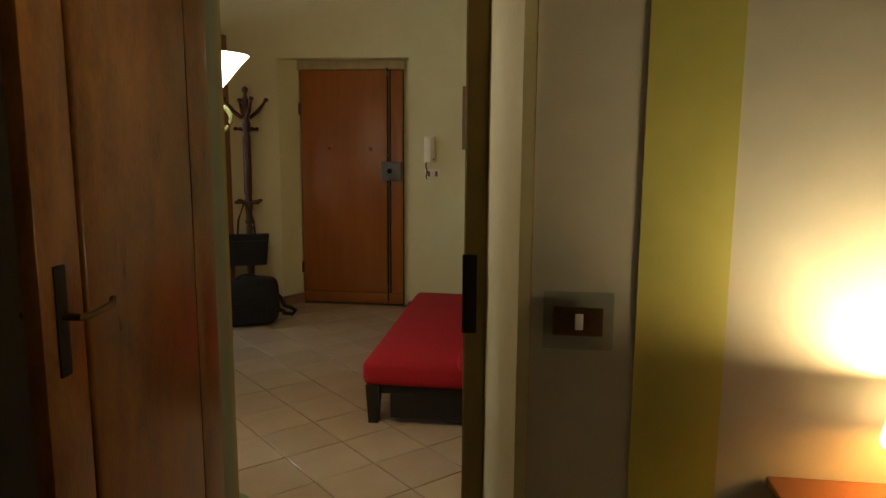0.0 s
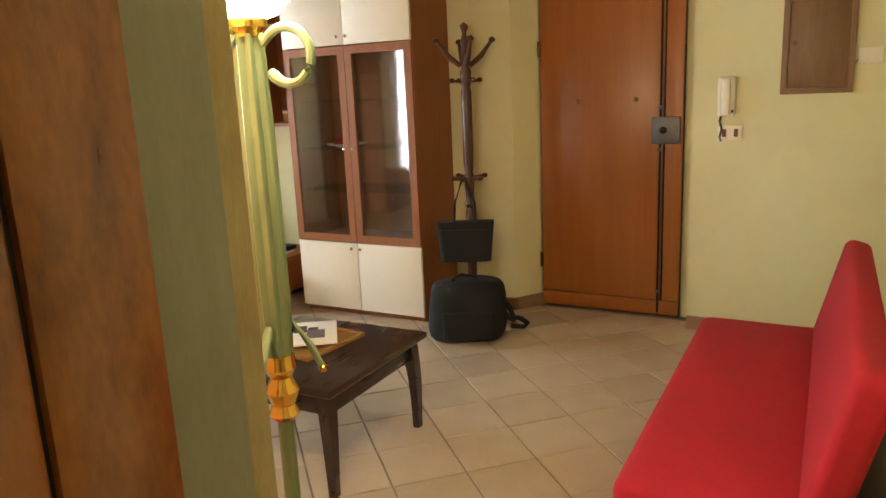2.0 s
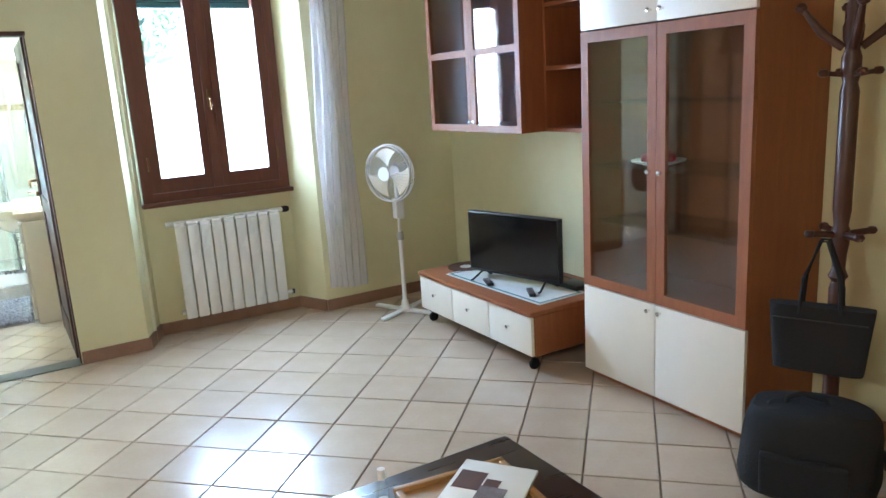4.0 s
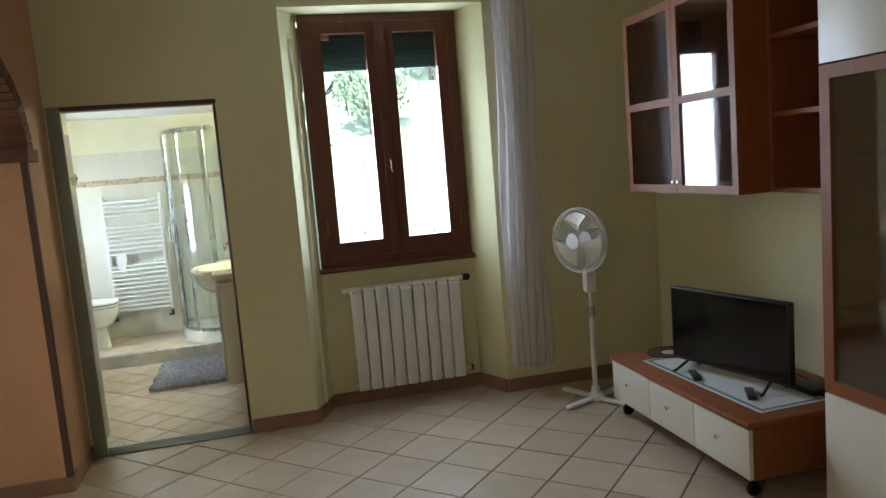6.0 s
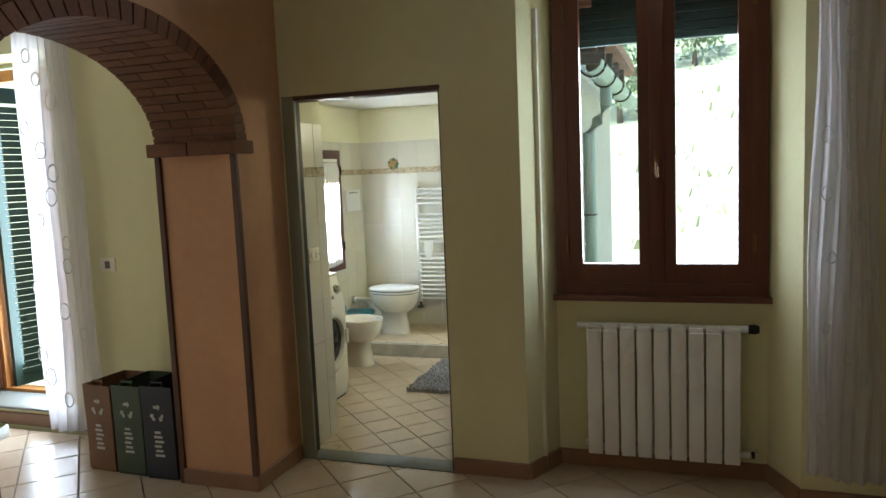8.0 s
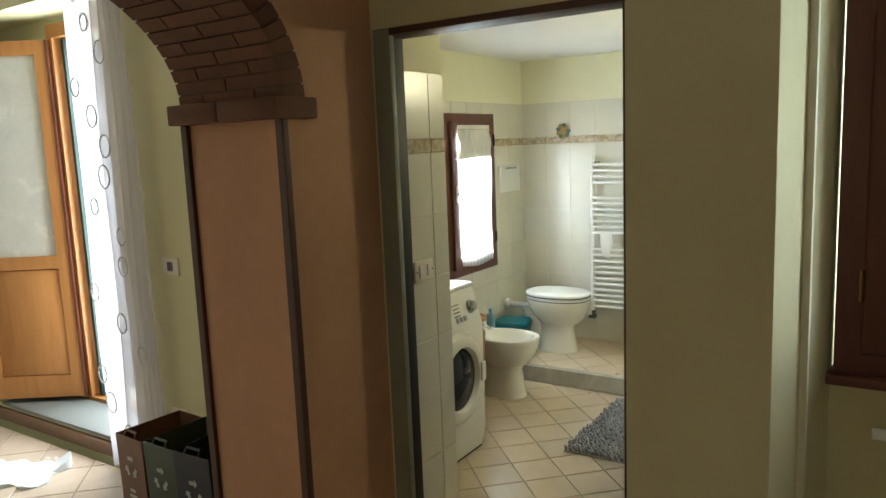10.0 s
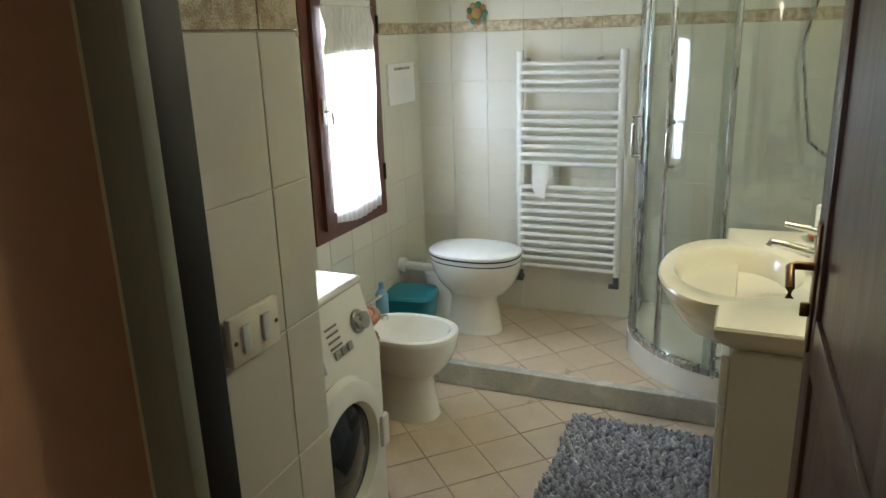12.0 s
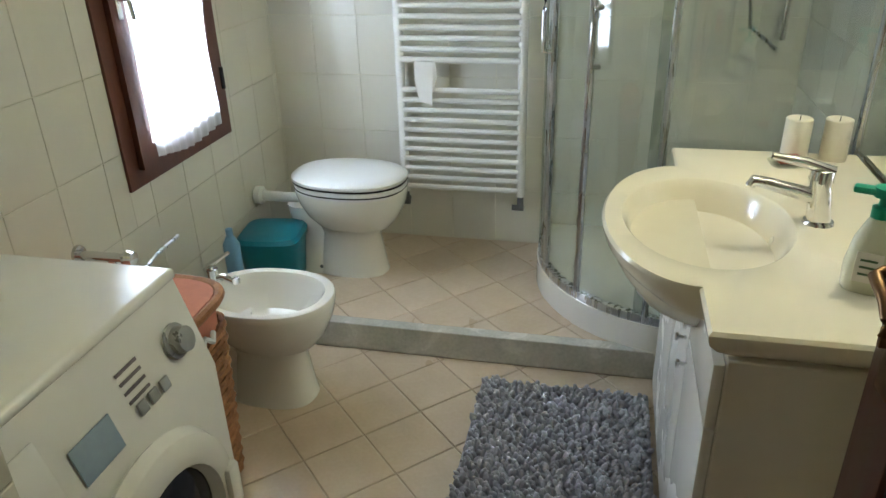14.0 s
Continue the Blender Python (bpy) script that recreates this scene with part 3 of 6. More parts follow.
leaf = thing("door_2", -0.178, -4.750, 0, 182.0, "knotty walnut panelled bedroom door, standing open", "door")
tagged(leaf, kind="structure")
LW, LH = 0.86, 2.30
part("stile", box(0.0, 0.0, 0.01, 0.145, 0.042, LH, 0.005), WALNUT, leaf)
part("stile", box(LW - 0.145, 0.0, 0.01, LW, 0.042, LH, 0.005), WALNUT, leaf)
for z0, z1 in ((0.01, 0.20), (LH - 0.13, LH)):
    part("rail", box(0.145, 0.001, z0, LW - 0.145, 0.041, z1, 0.005), WALNUT, leaf)
for z0, z1 in ((0.20, LH - 0.13),):
    part("panel", box(0.153, 0.008, z0 + 0.008, LW - 0.153, 0.046, z1 - 0.008, 0.012, 3), WALNUT, leaf)
    # black backing stands for the shadow in the groove round the panel
    part("panel_groove", box(0.140, 0.010, z0 - 0.002, LW - 0.140, 0.032, z1 + 0.002), IRON_AND_SHADE, leaf, "groove backing blackened as shadow")
part("handle_plate", box(LW - 0.085, 0.041, 1.02, LW - 0.045, 0.047, 1.26, 0.004), IRON_AND_SHADE, leaf, "dark iron handle plate")
part("lever", tube([(LW - 0.065, 0.045, 1.15), (LW - 0.065, 0.085, 1.15), (LW - 0.085, 0.095, 1.15), (LW - 0.17, 0.095, 1.155), (LW - 0.185, 0.088, 1.165)], 0.008, 10), BRONZE, leaf)
part("lever", tube([(LW - 0.065, 0.0, 1.15), (LW - 0.065, -0.045, 1.15), (LW - 0.17, -0.05, 1.155)], 0.008, 10), BRONZE, leaf)

# ---- bathroom door, open, and its frame ----
fr = thing("door_frame_bath", 0, 0, 0, 0, "dark grey-green bathroom door frame with a stone threshold", "door frame")
tagged(fr, kind="structure")
part("jamb", box(0.012, -0.006, 0, 0.085, 0.022, 2.05, 0.003), JAMB, fr)
# rebate coloured near-black to paint in its shade; not an iron part
part("jamb", box(0.014, 0.022, 0, 0.052, 0.121, 2.05, 0.003), IRON_AND_SHADE, fr, "rebate of the frame, blackened as shade")
part("head", box(0.012, -0.005, 2.028, 0.93, 0.121, 2.052, 0.003), TRIMBROWN, fr)
part("jamb", box(0.916, 0.004, 0, 0.93, 0.121, 2.05, 0.003), TRIMBROWN, fr)
part("threshold", box(0.014, -0.012, -0.05, 0.93, 0.13, 0.007, 0.003), GREYSTONE, fr, "grey stone threshold")

leaf = thing("door_3", 0.923, 0.118, 0, 91.2, "dark walnut bathroom door, standing open", "door")
tagged(leaf, kind="structure")
LW = 0.90
part("stile", box(0.0, -0.02, 0.012, 0.12, 0.02, 2.03, 0.004), RACKWOOD, leaf)
part("stile", box(LW - 0.12, -0.02, 0.012, LW, 0.02, 2.03, 0.004), RACKWOOD, leaf)
for z0, z1 in ((0.012, 0.20), (0.90, 1.02), (1.92, 2.03)):
    part("rail", box(0.12, -0.019, z0, LW - 0.12, 0.019, z1, 0.004), RACKWOOD, leaf)
for z0, z1 in ((0.20, 0.90), (1.02, 1.92)):
    part("panel", box(0.119, -0.010, z0 - 0.001, LW - 0.119, 0.010, z1 + 0.001), RACKWOOD, leaf)
part("handle_plate", box(LW - 0.085, 0.020, 0.93, LW - 0.042, 0.027, 1.21, 0.004), BRONZE, leaf, "aged bronze handle plate")
part("lever", tube([(LW - 0.063, 0.025, 1.115), (LW - 0.063, 0.060, 1.115), (LW - 0.072, 0.072, 1.113), (LW - 0.12, 0.074, 1.105), (LW - 0.14, 0.074, 1.09), (LW - 0.145, 0.074, 1.07)], 0.009, 10), BRONZE, leaf)
part("key", box(LW - 0.068, 0.026, 1.005, LW - 0.058, 0.045, 1.035, 0.002), BRONZE, leaf)


# ---- living room window ----
def casement(par, x0, x1, z0, z1, t, stile, y, mat, glass):
    part("window_frame", boxes((x0, y - t, z0, x0 + stile, y + t, z1), (x1 - stile, y - t, z0, x1, y + t, z1), (x0 + stile, y - t, z0, x1 - stile, y + t, z0 + stile + 0.03), (x0 + stile, y - t, z1 - stile, x1 - stile, y + t, z1)), mat, par)
    pane = part("pane", boxes((x0 + stile, y - 0.003, z0 + stile + 0.03, x1 - stile, y + 0.003, z1 - stile)), glass, par, "", False)
    pane.visible_shadow = False


win = thing("window_1", 1.978, 0.0, 0.035, 0, "red-brown wooden two-leaf window with a partly lowered dark roller shutter", "window")
tagged(win, kind="structure")
part("outer_frame", boxes((-0.513, 0.235, 0.90, -0.445, 0.33, 2.55), (0.445, 0.235, 0.90, 0.513, 0.33, 2.55), (-0.445, 0.235, 2.48, 0.445, 0.33, 2.55), (-0.445, 0.235, 0.90, 0.445, 0.33, 0.965)), WINWOOD, win)
casement(win, -0.445, -0.022, 0.967, 2.478, 0.028, 0.068, 0.268, WINWOOD, GLASS)
casement(win, 0.022, 0.445, 0.967, 2.478, 0.028, 0.068, 0.268, WINWOOD, GLASS)
part("meeting_stile", box(-0.034, 0.222, 0.967, 0.034, 0.31, 2.478, 0.006), WINWOOD, win)
part("window_sill", box(-0.53, 0.195, 0.875, 0.53, 0.30, 0.905, 0.006), WINWOOD, win)
hd = part("handle", join(box(-0.012, 0.214, 1.52, 0.012, 0.223, 1.64, 0.003), tube([(0, 0.215, 1.58), (0, 0.185, 1.58), (0, 0.178, 1.57), (0.005, 0.178, 1.50)], 0.007, 8)), BRONZE, win, "aged bronze window handle")
for x in (-0.45, 0.45):
    for z in (1.12, 2.3):
        part("hinge", tube([(x, 0.232, z), (x, 0.232, z + 0.09)], 0.008, 8), BRONZE, win)
for k in range(9):
    part("shutter_slat", box(-0.50, 0.345, 2.185 + 0.042 * k, 0.50, 0.36, 2.2268 + 0.042 * k, 0.005, 1), SHUTTER, win, "dark green roller shutter slat")

# ---- bathroom window ----
win = thing("window_2", BW, 2.255, 0, 0, "dark brown bathroom window with a white gathered curtain", "window")
tagged(win, kind="structure")
part("outer_frame", boxes((-0.10, -0.335, 0.735, 0.012, -0.272, 1.845), (-0.10, 0.272, 0.735, 0.012, 0.335, 1.845), (-0.10, -0.272, 1.785, 0.012, 0.272, 1.845), (-0.10, -0.272, 0.735, 0.012, 0.272, 0.80)), WINWOOD, win)
part("window_frame", boxes((-0.02, -0.275, 0.79, 0.032, -0.205, 1.79), (-0.02, 0.205, 0.79, 0.032, 0.275, 1.79), (-0.02, -0.205, 0.79, 0.032, 0.205, 0.86), (-0.02, -0.205, 1.72, 0.032, 0.205, 1.79)), WINWOOD, win)
pane = part("pane", boxes((0.0, -0.205, 0.86, 0.006, 0.205, 1.72)), GLASS, win, "", False)
pane.visible_shadow = False
part("handle", join(box(0.032, -0.25, 1.25, 0.040, -0.228, 1.36, 0.003), tube([(0.038, -0.238, 1.305), (0.070, -0.238, 1.305), (0.076, -0.238, 1.30), (0.078, -0.236, 1.25)], 0.007, 8)), CHROME, win, "chrome window handle")
for z in (0.92, 1.62):
    part("hinge", tube([(0.036, 0.285, z), (0.036, 0.285, z + 0.08)], 0.008, 8), IRON_AND_SHADE, win)


def drape(width, z0, z1, folds, amp, rows=24, hem=0.0, seed=0, waist=None):
    """Hanging cloth with folds, in the xz plane."""
    bm = bmesh.new()
    grid = []
    cols = folds * 8
    for r in range(rows + 1):
        f = r / rows
        z = z0 + (z1 - z0) * f
        line = []
        for c in range(cols + 1):
            u = c / cols
            w = width * (waist(f) if waist else 1)
            y = amp * math.sin(2 * math.pi * folds * u + 0.8 * math.sin(3 * f + seed)) * (0.6 + 0.4 * (1 - f)) + amp * 0.4 * math.sin(7 * u + 2 * f + seed)
            zz = z + (hem * math.sin(5 * u + seed) * (1 - f) ** 4)
            line.append(bm.verts.new(((u - 0.5) * w + 0.012 * math.sin(9 * f + 6 * u + seed), y, zz)))
        grid.append(line)
    for r in range(rows):
        for c in range(cols):
            bm.faces.new((grid[r][c], grid[r][c + 1], grid[r + 1][c + 1], grid[r + 1][c]))
    return bm


cur = thing("window_curtain", BW + 0.045, 2.255, 0, 90, "short white cotton curtain on the bathroom window", "curtain")
part("cloth", drape(0.42, 0.80, 1.73, 9, 0.006, 16, 0.012, 2), SHEERBATH, cur)
part("ruffle", drape(0.43, 1.54, 1.765, 14, 0.007, 8, 0.004, 4), PAPER, cur, "gathered white ruffle")
part("rod", tube([(-0.22, 0, 1.735), (0.22, 0, 1.735)], 0.004, 8), CHROME, cur)

# ---- living room things ----
def radiator_column(x0, y, z0, z1, n, pitch):
    r = thing("radiator", 0, 0, 0, 0, "cream cast aluminium radiator below the window", "radiator")
    for k in range(n):
        x = x0 + pitch * k
        part("element", join(box(x + 0.002, y - 0.012, z0, x + pitch - 0.006, y + 0.004, z1 - 0.035, 0.006), box(x + 0.022, y, z0 + 0.02, x + pitch - 0.026, y + 0.075, z1 - 0.02, 0.01),
             box(x + 0.004, y + 0.0, z1 - 0.055, x + pitch - 0.008, y + 0.08, z1 - 0.012, 0.01)), ENAMEL, r)
    part("header", tube([(x0 - 0.05, y + 0.04, z1 - 0.02), (x0 + pitch * n + 0.05, y + 0.04, z1 - 0.02)], 0.017, 12), ENAMEL, r)
    part("header", tube([(x0 - 0.02, y + 0.04, z0 + 0.04), (x0 + pitch * n + 0.05, y + 0.04, z0 + 0.04)], 0.017, 12), ENAMEL, r)
    xe = x0 + pitch * n
    part("valve", moved(lathe([(0.0, 0), (0.022, 0), (0.025, 0.03), (0.018, 0.05), (0.0, 0.05)], 14), pose(xe + 0.03, y + 0.04, z1 - 0.02, 0, 90, 0)), IRON_AND_SHADE, r, "dark radiator valve")
    part("valve", moved(lathe([(0.0, 0), (0.016, 0), (0.018, 0.03), (0.0, 0.035)], 14), pose(xe + 0.03, y + 0.04, z0 + 0.04, 0, 90, 0)), IRON_AND_SHADE, r, "dark radiator valve")
    part("pipe", tube([(xe + 0.06, y + 0.04, z1 - 0.02), (xe + 0.075, y + 0.05, z1 - 0.02), (xe + 0.08, y + 0.12, z1 - 0.02)], 0.009, 8), ENAMEL, r)
    part("pipe", tube([(xe + 0.05, y + 0.04, z0 + 0.04), (xe + 0.07, y + 0.05, z0 + 0.04), (xe + 0.075, y + 0.12, z0 + 0.04)], 0.009, 8), ENAMEL, r)
    return r


radiator_column(1.622, 0.155, 0.11, 0.805, 9, 0.083)

cur = thing("curtain", 2.765, -0.09, 0, 0, "white sheer curtain with embroidered rings, gathered beside the window", "curtain")
part("cloth", drape(0.27, 0.18, 2.75, 6, 0.022, 40, 0.01, 1, lambda f: 1.02 - 0.10 * f + 0.12 * (1 - f) ** 3), SHEER, cur)
random.seed(4)
for k in range(17):
    z = 0.35 + 0.135 * k + random.uniform(-0.03, 0.03)
    x = random.uniform(-0.10, 0.10)
    r = random.uniform(0.014, 0.024)
    part("embroidered_ring", tube([(x + r * math.cos(a / 12 * 2 * math.pi), -0.034, z + 1.5 * r * math.sin(a / 12 * 2 * math.pi)) for a in range(13)], 0.0028, 5), PRINT, cur)
part("rod", tube([(-1.6, -0.0, 2.77), (0.35, 0.0, 2.77)], 0.012, 10), IRON_AND_SHADE, cur, "thin dark curtain rod")


def cushion(x0, y0, z0, x1, y1, z1, r=0.045, puff=0.012):
    bm = box(x0, y0, z0, x1, y1, z1, r, 4)
    bmesh.ops.subdivide_edges(bm, edges=[e for e in bm.edges if e.calc_length() > 0.2], cuts=8, use_grid_fill=True)
    cx, cy = (x0 + x1) / 2, (y0 + y1) / 2
    for v in bm.verts:
        if v.co.z > z1 - 1e-4:
            f = (1 - ((v.co.x - cx) / (x1 - x0) * 2) ** 4) * (1 - ((v.co.y - cy) / (y1 - y0) * 2) ** 4)
            v.co.z += puff * f + 0.003 * math.sin(5 * v.co.x) * math.sin(6 * v.co.y)
    return bm


def cabinet_door(par, x, y0, y1, z0, z1, mat, knob_y, knob_z, glass=None):
    """A door in the yz plane whose front is at x, with a little metal knob."""
    if glass:
        s = 0.052
        d = part("door", boxes((x, y0, z0, x + 0.022, y0 + s, z1), (x, y1 - s, z0, x + 0.022, y1, z1), (x, y0 + s, z0, x + 0.022, y1 - s, z0 + s), (x, y0 + s, z1 - s, x + 0.022, y1 - s, z1)), mat, par)
        g = part("pane", boxes((x + 0.008, y0 + s, z0 + s, x + 0.013, y1 - s, z1 - s)), glass, d, "smoky glass pane", False)
        g.visible_shadow = False
    else:
        d = part("door", box(x, y0, z0, x + 0.02, y1, z1, 0.003), mat, par)
    k = part("knob", join(tube([(x, knob_y, knob_z), (x - 0.02, knob_y, knob_z)], 0.005, 8), moved(lathe([(0, 0), (0.011, 0.002), (0.011, 0.008), (0, 0.011)], 12), pose(x - 0.017, knob_y, knob_z, 0, -90, 0))), CHROME, d, "small chrome knob")
    return d


# tall display cabinet
cab = thing("display_cabinet", 0, 0, 0, 0, "tall cherry-wood cabinet with glazed doors and ivory doors above and below", "cabinet")
Y0, Y1, XF, XB, ZT = -3.115, -2.112, 3.294, 3.775, 2.36
part("side_panel", box(XF, Y0, 0.03, XB, Y0 + 0.022, ZT, 0.002, 1), CHERRY, cab)
part("side_panel", box(XF, Y1 - 0.022, 0.03, XB, Y1, ZT, 0.002, 1), CHERRY, cab)
part("top", box(XF, Y0 + 0.022, ZT - 0.022, XB, Y1 - 0.022, ZT, 0.002, 1), CHERRY, cab)
part("bottom", box(XF, Y0 + 0.022, 0.03, XB, Y1 - 0.022, 0.055, 0.002, 1), CHERRY, cab)
part("plinth", box(XF + 0.03, Y0 + 0.01, 0.0, XB, Y1 - 0.01, 0.03), CHERRY, cab)
part("back", box(XB - 0.012, Y0 + 0.022, 0.055, XB, Y1 - 0.022, ZT - 0.022), CHERRY, cab)
part("shelf", box(XF + 0.002, Y0 + 0.023, 0.495, XB - 0.013, Y1 - 0.023, 0.517), CHERRY, cab)
part("shelf", box(XF + 0.002, Y0 + 0.023, 1.835, XB - 0.013, Y1 - 0.023, 1.857), CHERRY, cab)
for z in (0.86, 1.15, 1.47):
    s = part("glass_shelf", boxes((XF + 0.05, Y0 + 0.024, z, XB - 0.02, Y1 - 0.024, z + 0.008)), CABGLASS, cab, "thin glass shelf", False)
YM = (Y0 + Y1) / 2
for a, b, k in ((Y0 + 0.002, YM - 0.002, YM - 0.035), (YM + 0.002, Y1 - 0.002, YM + 0.035)):
    cabinet_door(cab, XF - 0.022, a, b, 0.045, 0.518, IVORY, k, 0.485)
    cabinet_door(cab, XF - 0.022, a, b, 0.525, 1.822, CHERRY, k, 1.16, CABGLASS)
    cabinet_door(cab, XF - 0.022, a, b, 1.829, ZT - 0.003, IVORY, k, 1.88)
bowl = thing("serving_dish", 3.5, -2.42, 1.158, 0, "white dish with red pieces on a glass shelf", "dish")
part("dish", lathe([(0.0, 0.0), (0.06, 0.0), (0.13, 0.02), (0.135, 0.026), (0.06, 0.008), (0, 0.008)], 24), PAPER, bowl)
for a in range(5):
    part("red_piece", lathe([(0, 0.0), (0.026, 0.008), (0.03, 0.024), (0.018, 0.042), (0, 0.046)], 12, 0.06 * math.cos(a * 1.26), 0.06 * math.sin(a * 1.26), 0.014), RED, bowl)

# hanging unit: glazed box and open shelves
wu = thing("wall_cabinet", 0, 0, 0, 0, "hanging cherry-wood wall cabinet with four smoky panes", "cabinet")
WX, WY0, WY1, WZ0, WZ1 = 3.275, -1.63, -0.62, 1.312, 2.30
part("side_panel", box(WX, WY0, WZ0, 3.775, WY0 + 0.022, WZ1, 0.002, 1), CHERRY, wu)
part("side_panel", box(WX, WY1 - 0.022, WZ0, 3.775, WY1, WZ1, 0.002, 1), CHERRY, wu)
part("bottom", box(WX, WY0 + 0.022, WZ0, 3.775, WY1 - 0.022, WZ0 + 0.022, 0.002, 1), CHERRY, wu)
part("top", box(WX, WY0 + 0.022, WZ1 - 0.022, 3.775, WY1 - 0.022, WZ1, 0.002, 1), CHERRY, wu)
part("back", box(3.763, WY0 + 0.022, WZ0 + 0.022, 3.775, WY1 - 0.022, WZ1 - 0.022), CHERRY, wu)
part("shelf", box(WX + 0.03, WY0 + 0.023, 1.80, 3.76, WY1 - 0.023, 1.82), CHERRY, wu)
WM = (WY0 + WY1) / 2
for a, b in ((WY0, WM - 0.002), (WM + 0.002, WY1)):
    s = 0.042
    zm = 1.79
    d = part("door", boxes((WX - 0.022, a, WZ0, WX, a + s, WZ1), (WX - 0.022, b - s, WZ0, WX, b, WZ1), (WX - 0.022, a + s, WZ0, WX, b - s, WZ0 + s), (WX - 0.022, a + s, WZ1 - s, WX, b - s, WZ1), (WX - 0.022, a + s, zm - 0.02, WX, b - s, zm + 0.02)), CHERRY, wu)
    for z0, z1 in ((WZ0 + s, zm - 0.02), (zm + 0.02, WZ1 - s)):
        g = part("pane", boxes((WX - 0.014, a + s, z0, WX - 0.009, b - s, z1)), CABGLASS, d, "smoky glass pane", False)
        g.visible_shadow = False
    part("knob", moved(lathe([(0, 0), (0.006, 0), (0.011, 0.012), (0, 0.02)], 10), pose(WX - 0.022, WM + (0.025 if a > WM else -0.025), WZ0 + 0.06, 0, -90, 0)), CHROME, d)
sh = thing("open_shelf", 0, 0, 0, 0, "open cherry-wood shelf unit between the cabinets", "shelf")
part("side_panel", box(3.42, WY0 - 0.022, WZ0, 3.775, WY0 - 0.002, WZ1, 0.002, 1), CHERRY, sh)
part("back", box(3.763, -2.11, WZ0, 3.775, WY0 - 0.022, WZ1), CHERRY, sh)
for z in (WZ0, 1.655, 2.0, 2.28):
    part("board", box(3.42, -2.11, z, 3.763, WY0 - 0.022, z + 0.024, 0.002, 1), CHERRY, sh)
k = thing("small_box", 3.55, -1.93, WZ0 + 0.024, 12, "small beige cardboard box on the open shelf", "box")
part("body", box(-0.04, -0.06, 0, 0.04, 0.06, 0.075, 0.004), TRAYWOOD, k)
part("lid", box(-0.043, -0.063, 0.062, 0.043, 0.063, 0.084, 0.004), PAPER, k)
k = thing("telephone", 3.58, -1.95, 2.024, 0, "black cordless telephone on the open shelf", "telephone")
part("base", box(-0.06, -0.08, 0, 0.06, 0.08, 0.035, 0.012), BLACK, k)
part("handset", moved(box(-0.025, -0.03, 0, 0.025, 0.03, 0.16, 0.012), pose(0, 0, 0.02, 12, 0, 0)), BLACK, k)

# low television bench
tv = thing("tv_bench", 0, 0, 0, 0, "low cherry-wood television bench with ivory drawers on castors", "bench")
BX, BY0, BY1 = 3.04, -1.94, -0.69
part("top", box(BX - 0.01, BY0 - 0.005, 0.335, 3.74, BY1 + 0.005, 0.365, 0.008), CHERRY, tv)
part("body", box(BX + 0.022, BY0, 0.10, 3.735, BY1, 0.335, 0.003, 1), CHERRY, tv)
for k in range(3):
    a = BY0 + 0.003 + k * (BY1 - BY0) / 3
    d = part("drawer", box(BX, a, 0.105, BX + 0.021, a + (BY1 - BY0) / 3 - 0.006, 0.330, 0.003), IVORY, tv, "ivory drawer front")
    part("knob", moved(lathe([(0, 0), (0.005, 0), (0.005, 0.012), (0.011, 0.016), (0.011, 0.022), (0, 0.025)], 10), pose(BX, a + (BY1 - BY0) / 6, 0.235, 0, -90, 0)), CHROME, d)
for x in (BX + 0.06, 3.68):
    for y in (BY0 + 0.06, BY1 - 0.06):
        part("castor", join(box(x - 0.02, y - 0.02, 0.075, x + 0.02, y + 0.02, 0.10), moved(lathe([(0.0, -0.012), (0.03, -0.012), (0.035, 0), (0.03, 0.012), (0, 0.012)], 16), pose(x, y, 0.037, 90, 0, 0))), IRON_AND_SHADE, tv)
cl = thing("table_runner", 3.34, -1.36, 0.366, 2, "white embroidered cloth with a grey-green border on the bench", "cloth")
part("cloth", box(-0.20, -0.50, 0, 0.16, 0.46, 0.003), LACE, cl)
for a in ((-0.185, -0.485, 0.145, -0.468), (-0.185, 0.428, 0.145, 0.445), (-0.185, -0.468, -0.168, 0.428), (0.128, -0.468, 0.145, 0.428)):
    part("border", box(a[0], a[1], 0.003, a[2], a[3], 0.0042), TEALTRIM, cl, "grey-green embroidered border")
rn = thing("doily", 3.34, -0.83, 0.366, 0, "dark crocheted doily at the end of the bench", "doily")
part("ring", lathe([(0.05, 0), (0.13, 0), (0.13, 0.005), (0.05, 0.005), (0.05, 0)], 24), BROWNPRINT, rn)
part("centre", lathe([(0, 0), (0.045, 0), (0.045, 0.004), (0, 0.004)], 20), LACE, rn)
t = thing("television", 3.32, -1.41, 0.370, 14, "black flat-screen television on two splayed feet, switched off", "television")
part("case", box(-0.012, -0.36, 0.045, 0.03, 0.36, 0.44, 0.006), BLACK, t)
part("screen", box(-0.0145, -0.35, 0.062, -0.0115, 0.35, 0.43), SCREEN, t, "dark glossy screen", False)
part("back_cover", box(0.03, -0.24, 0.09, 0.055, 0.24, 0.34, 0.015), BLACK, t)
for s in (-1, 1):
    part("foot", join(tube([(0.01, s * 0.25, 0.06), (-0.085, s * 0.27, 0.006), (-0.10, s * 0.272, 0.005)], 0.007, 8), tube([(0.01, s * 0.25, 0.06), (0.085, s * 0.27, 0.006), (0.10, s * 0.272, 0.005)], 0.007, 8)), BLACK, t)
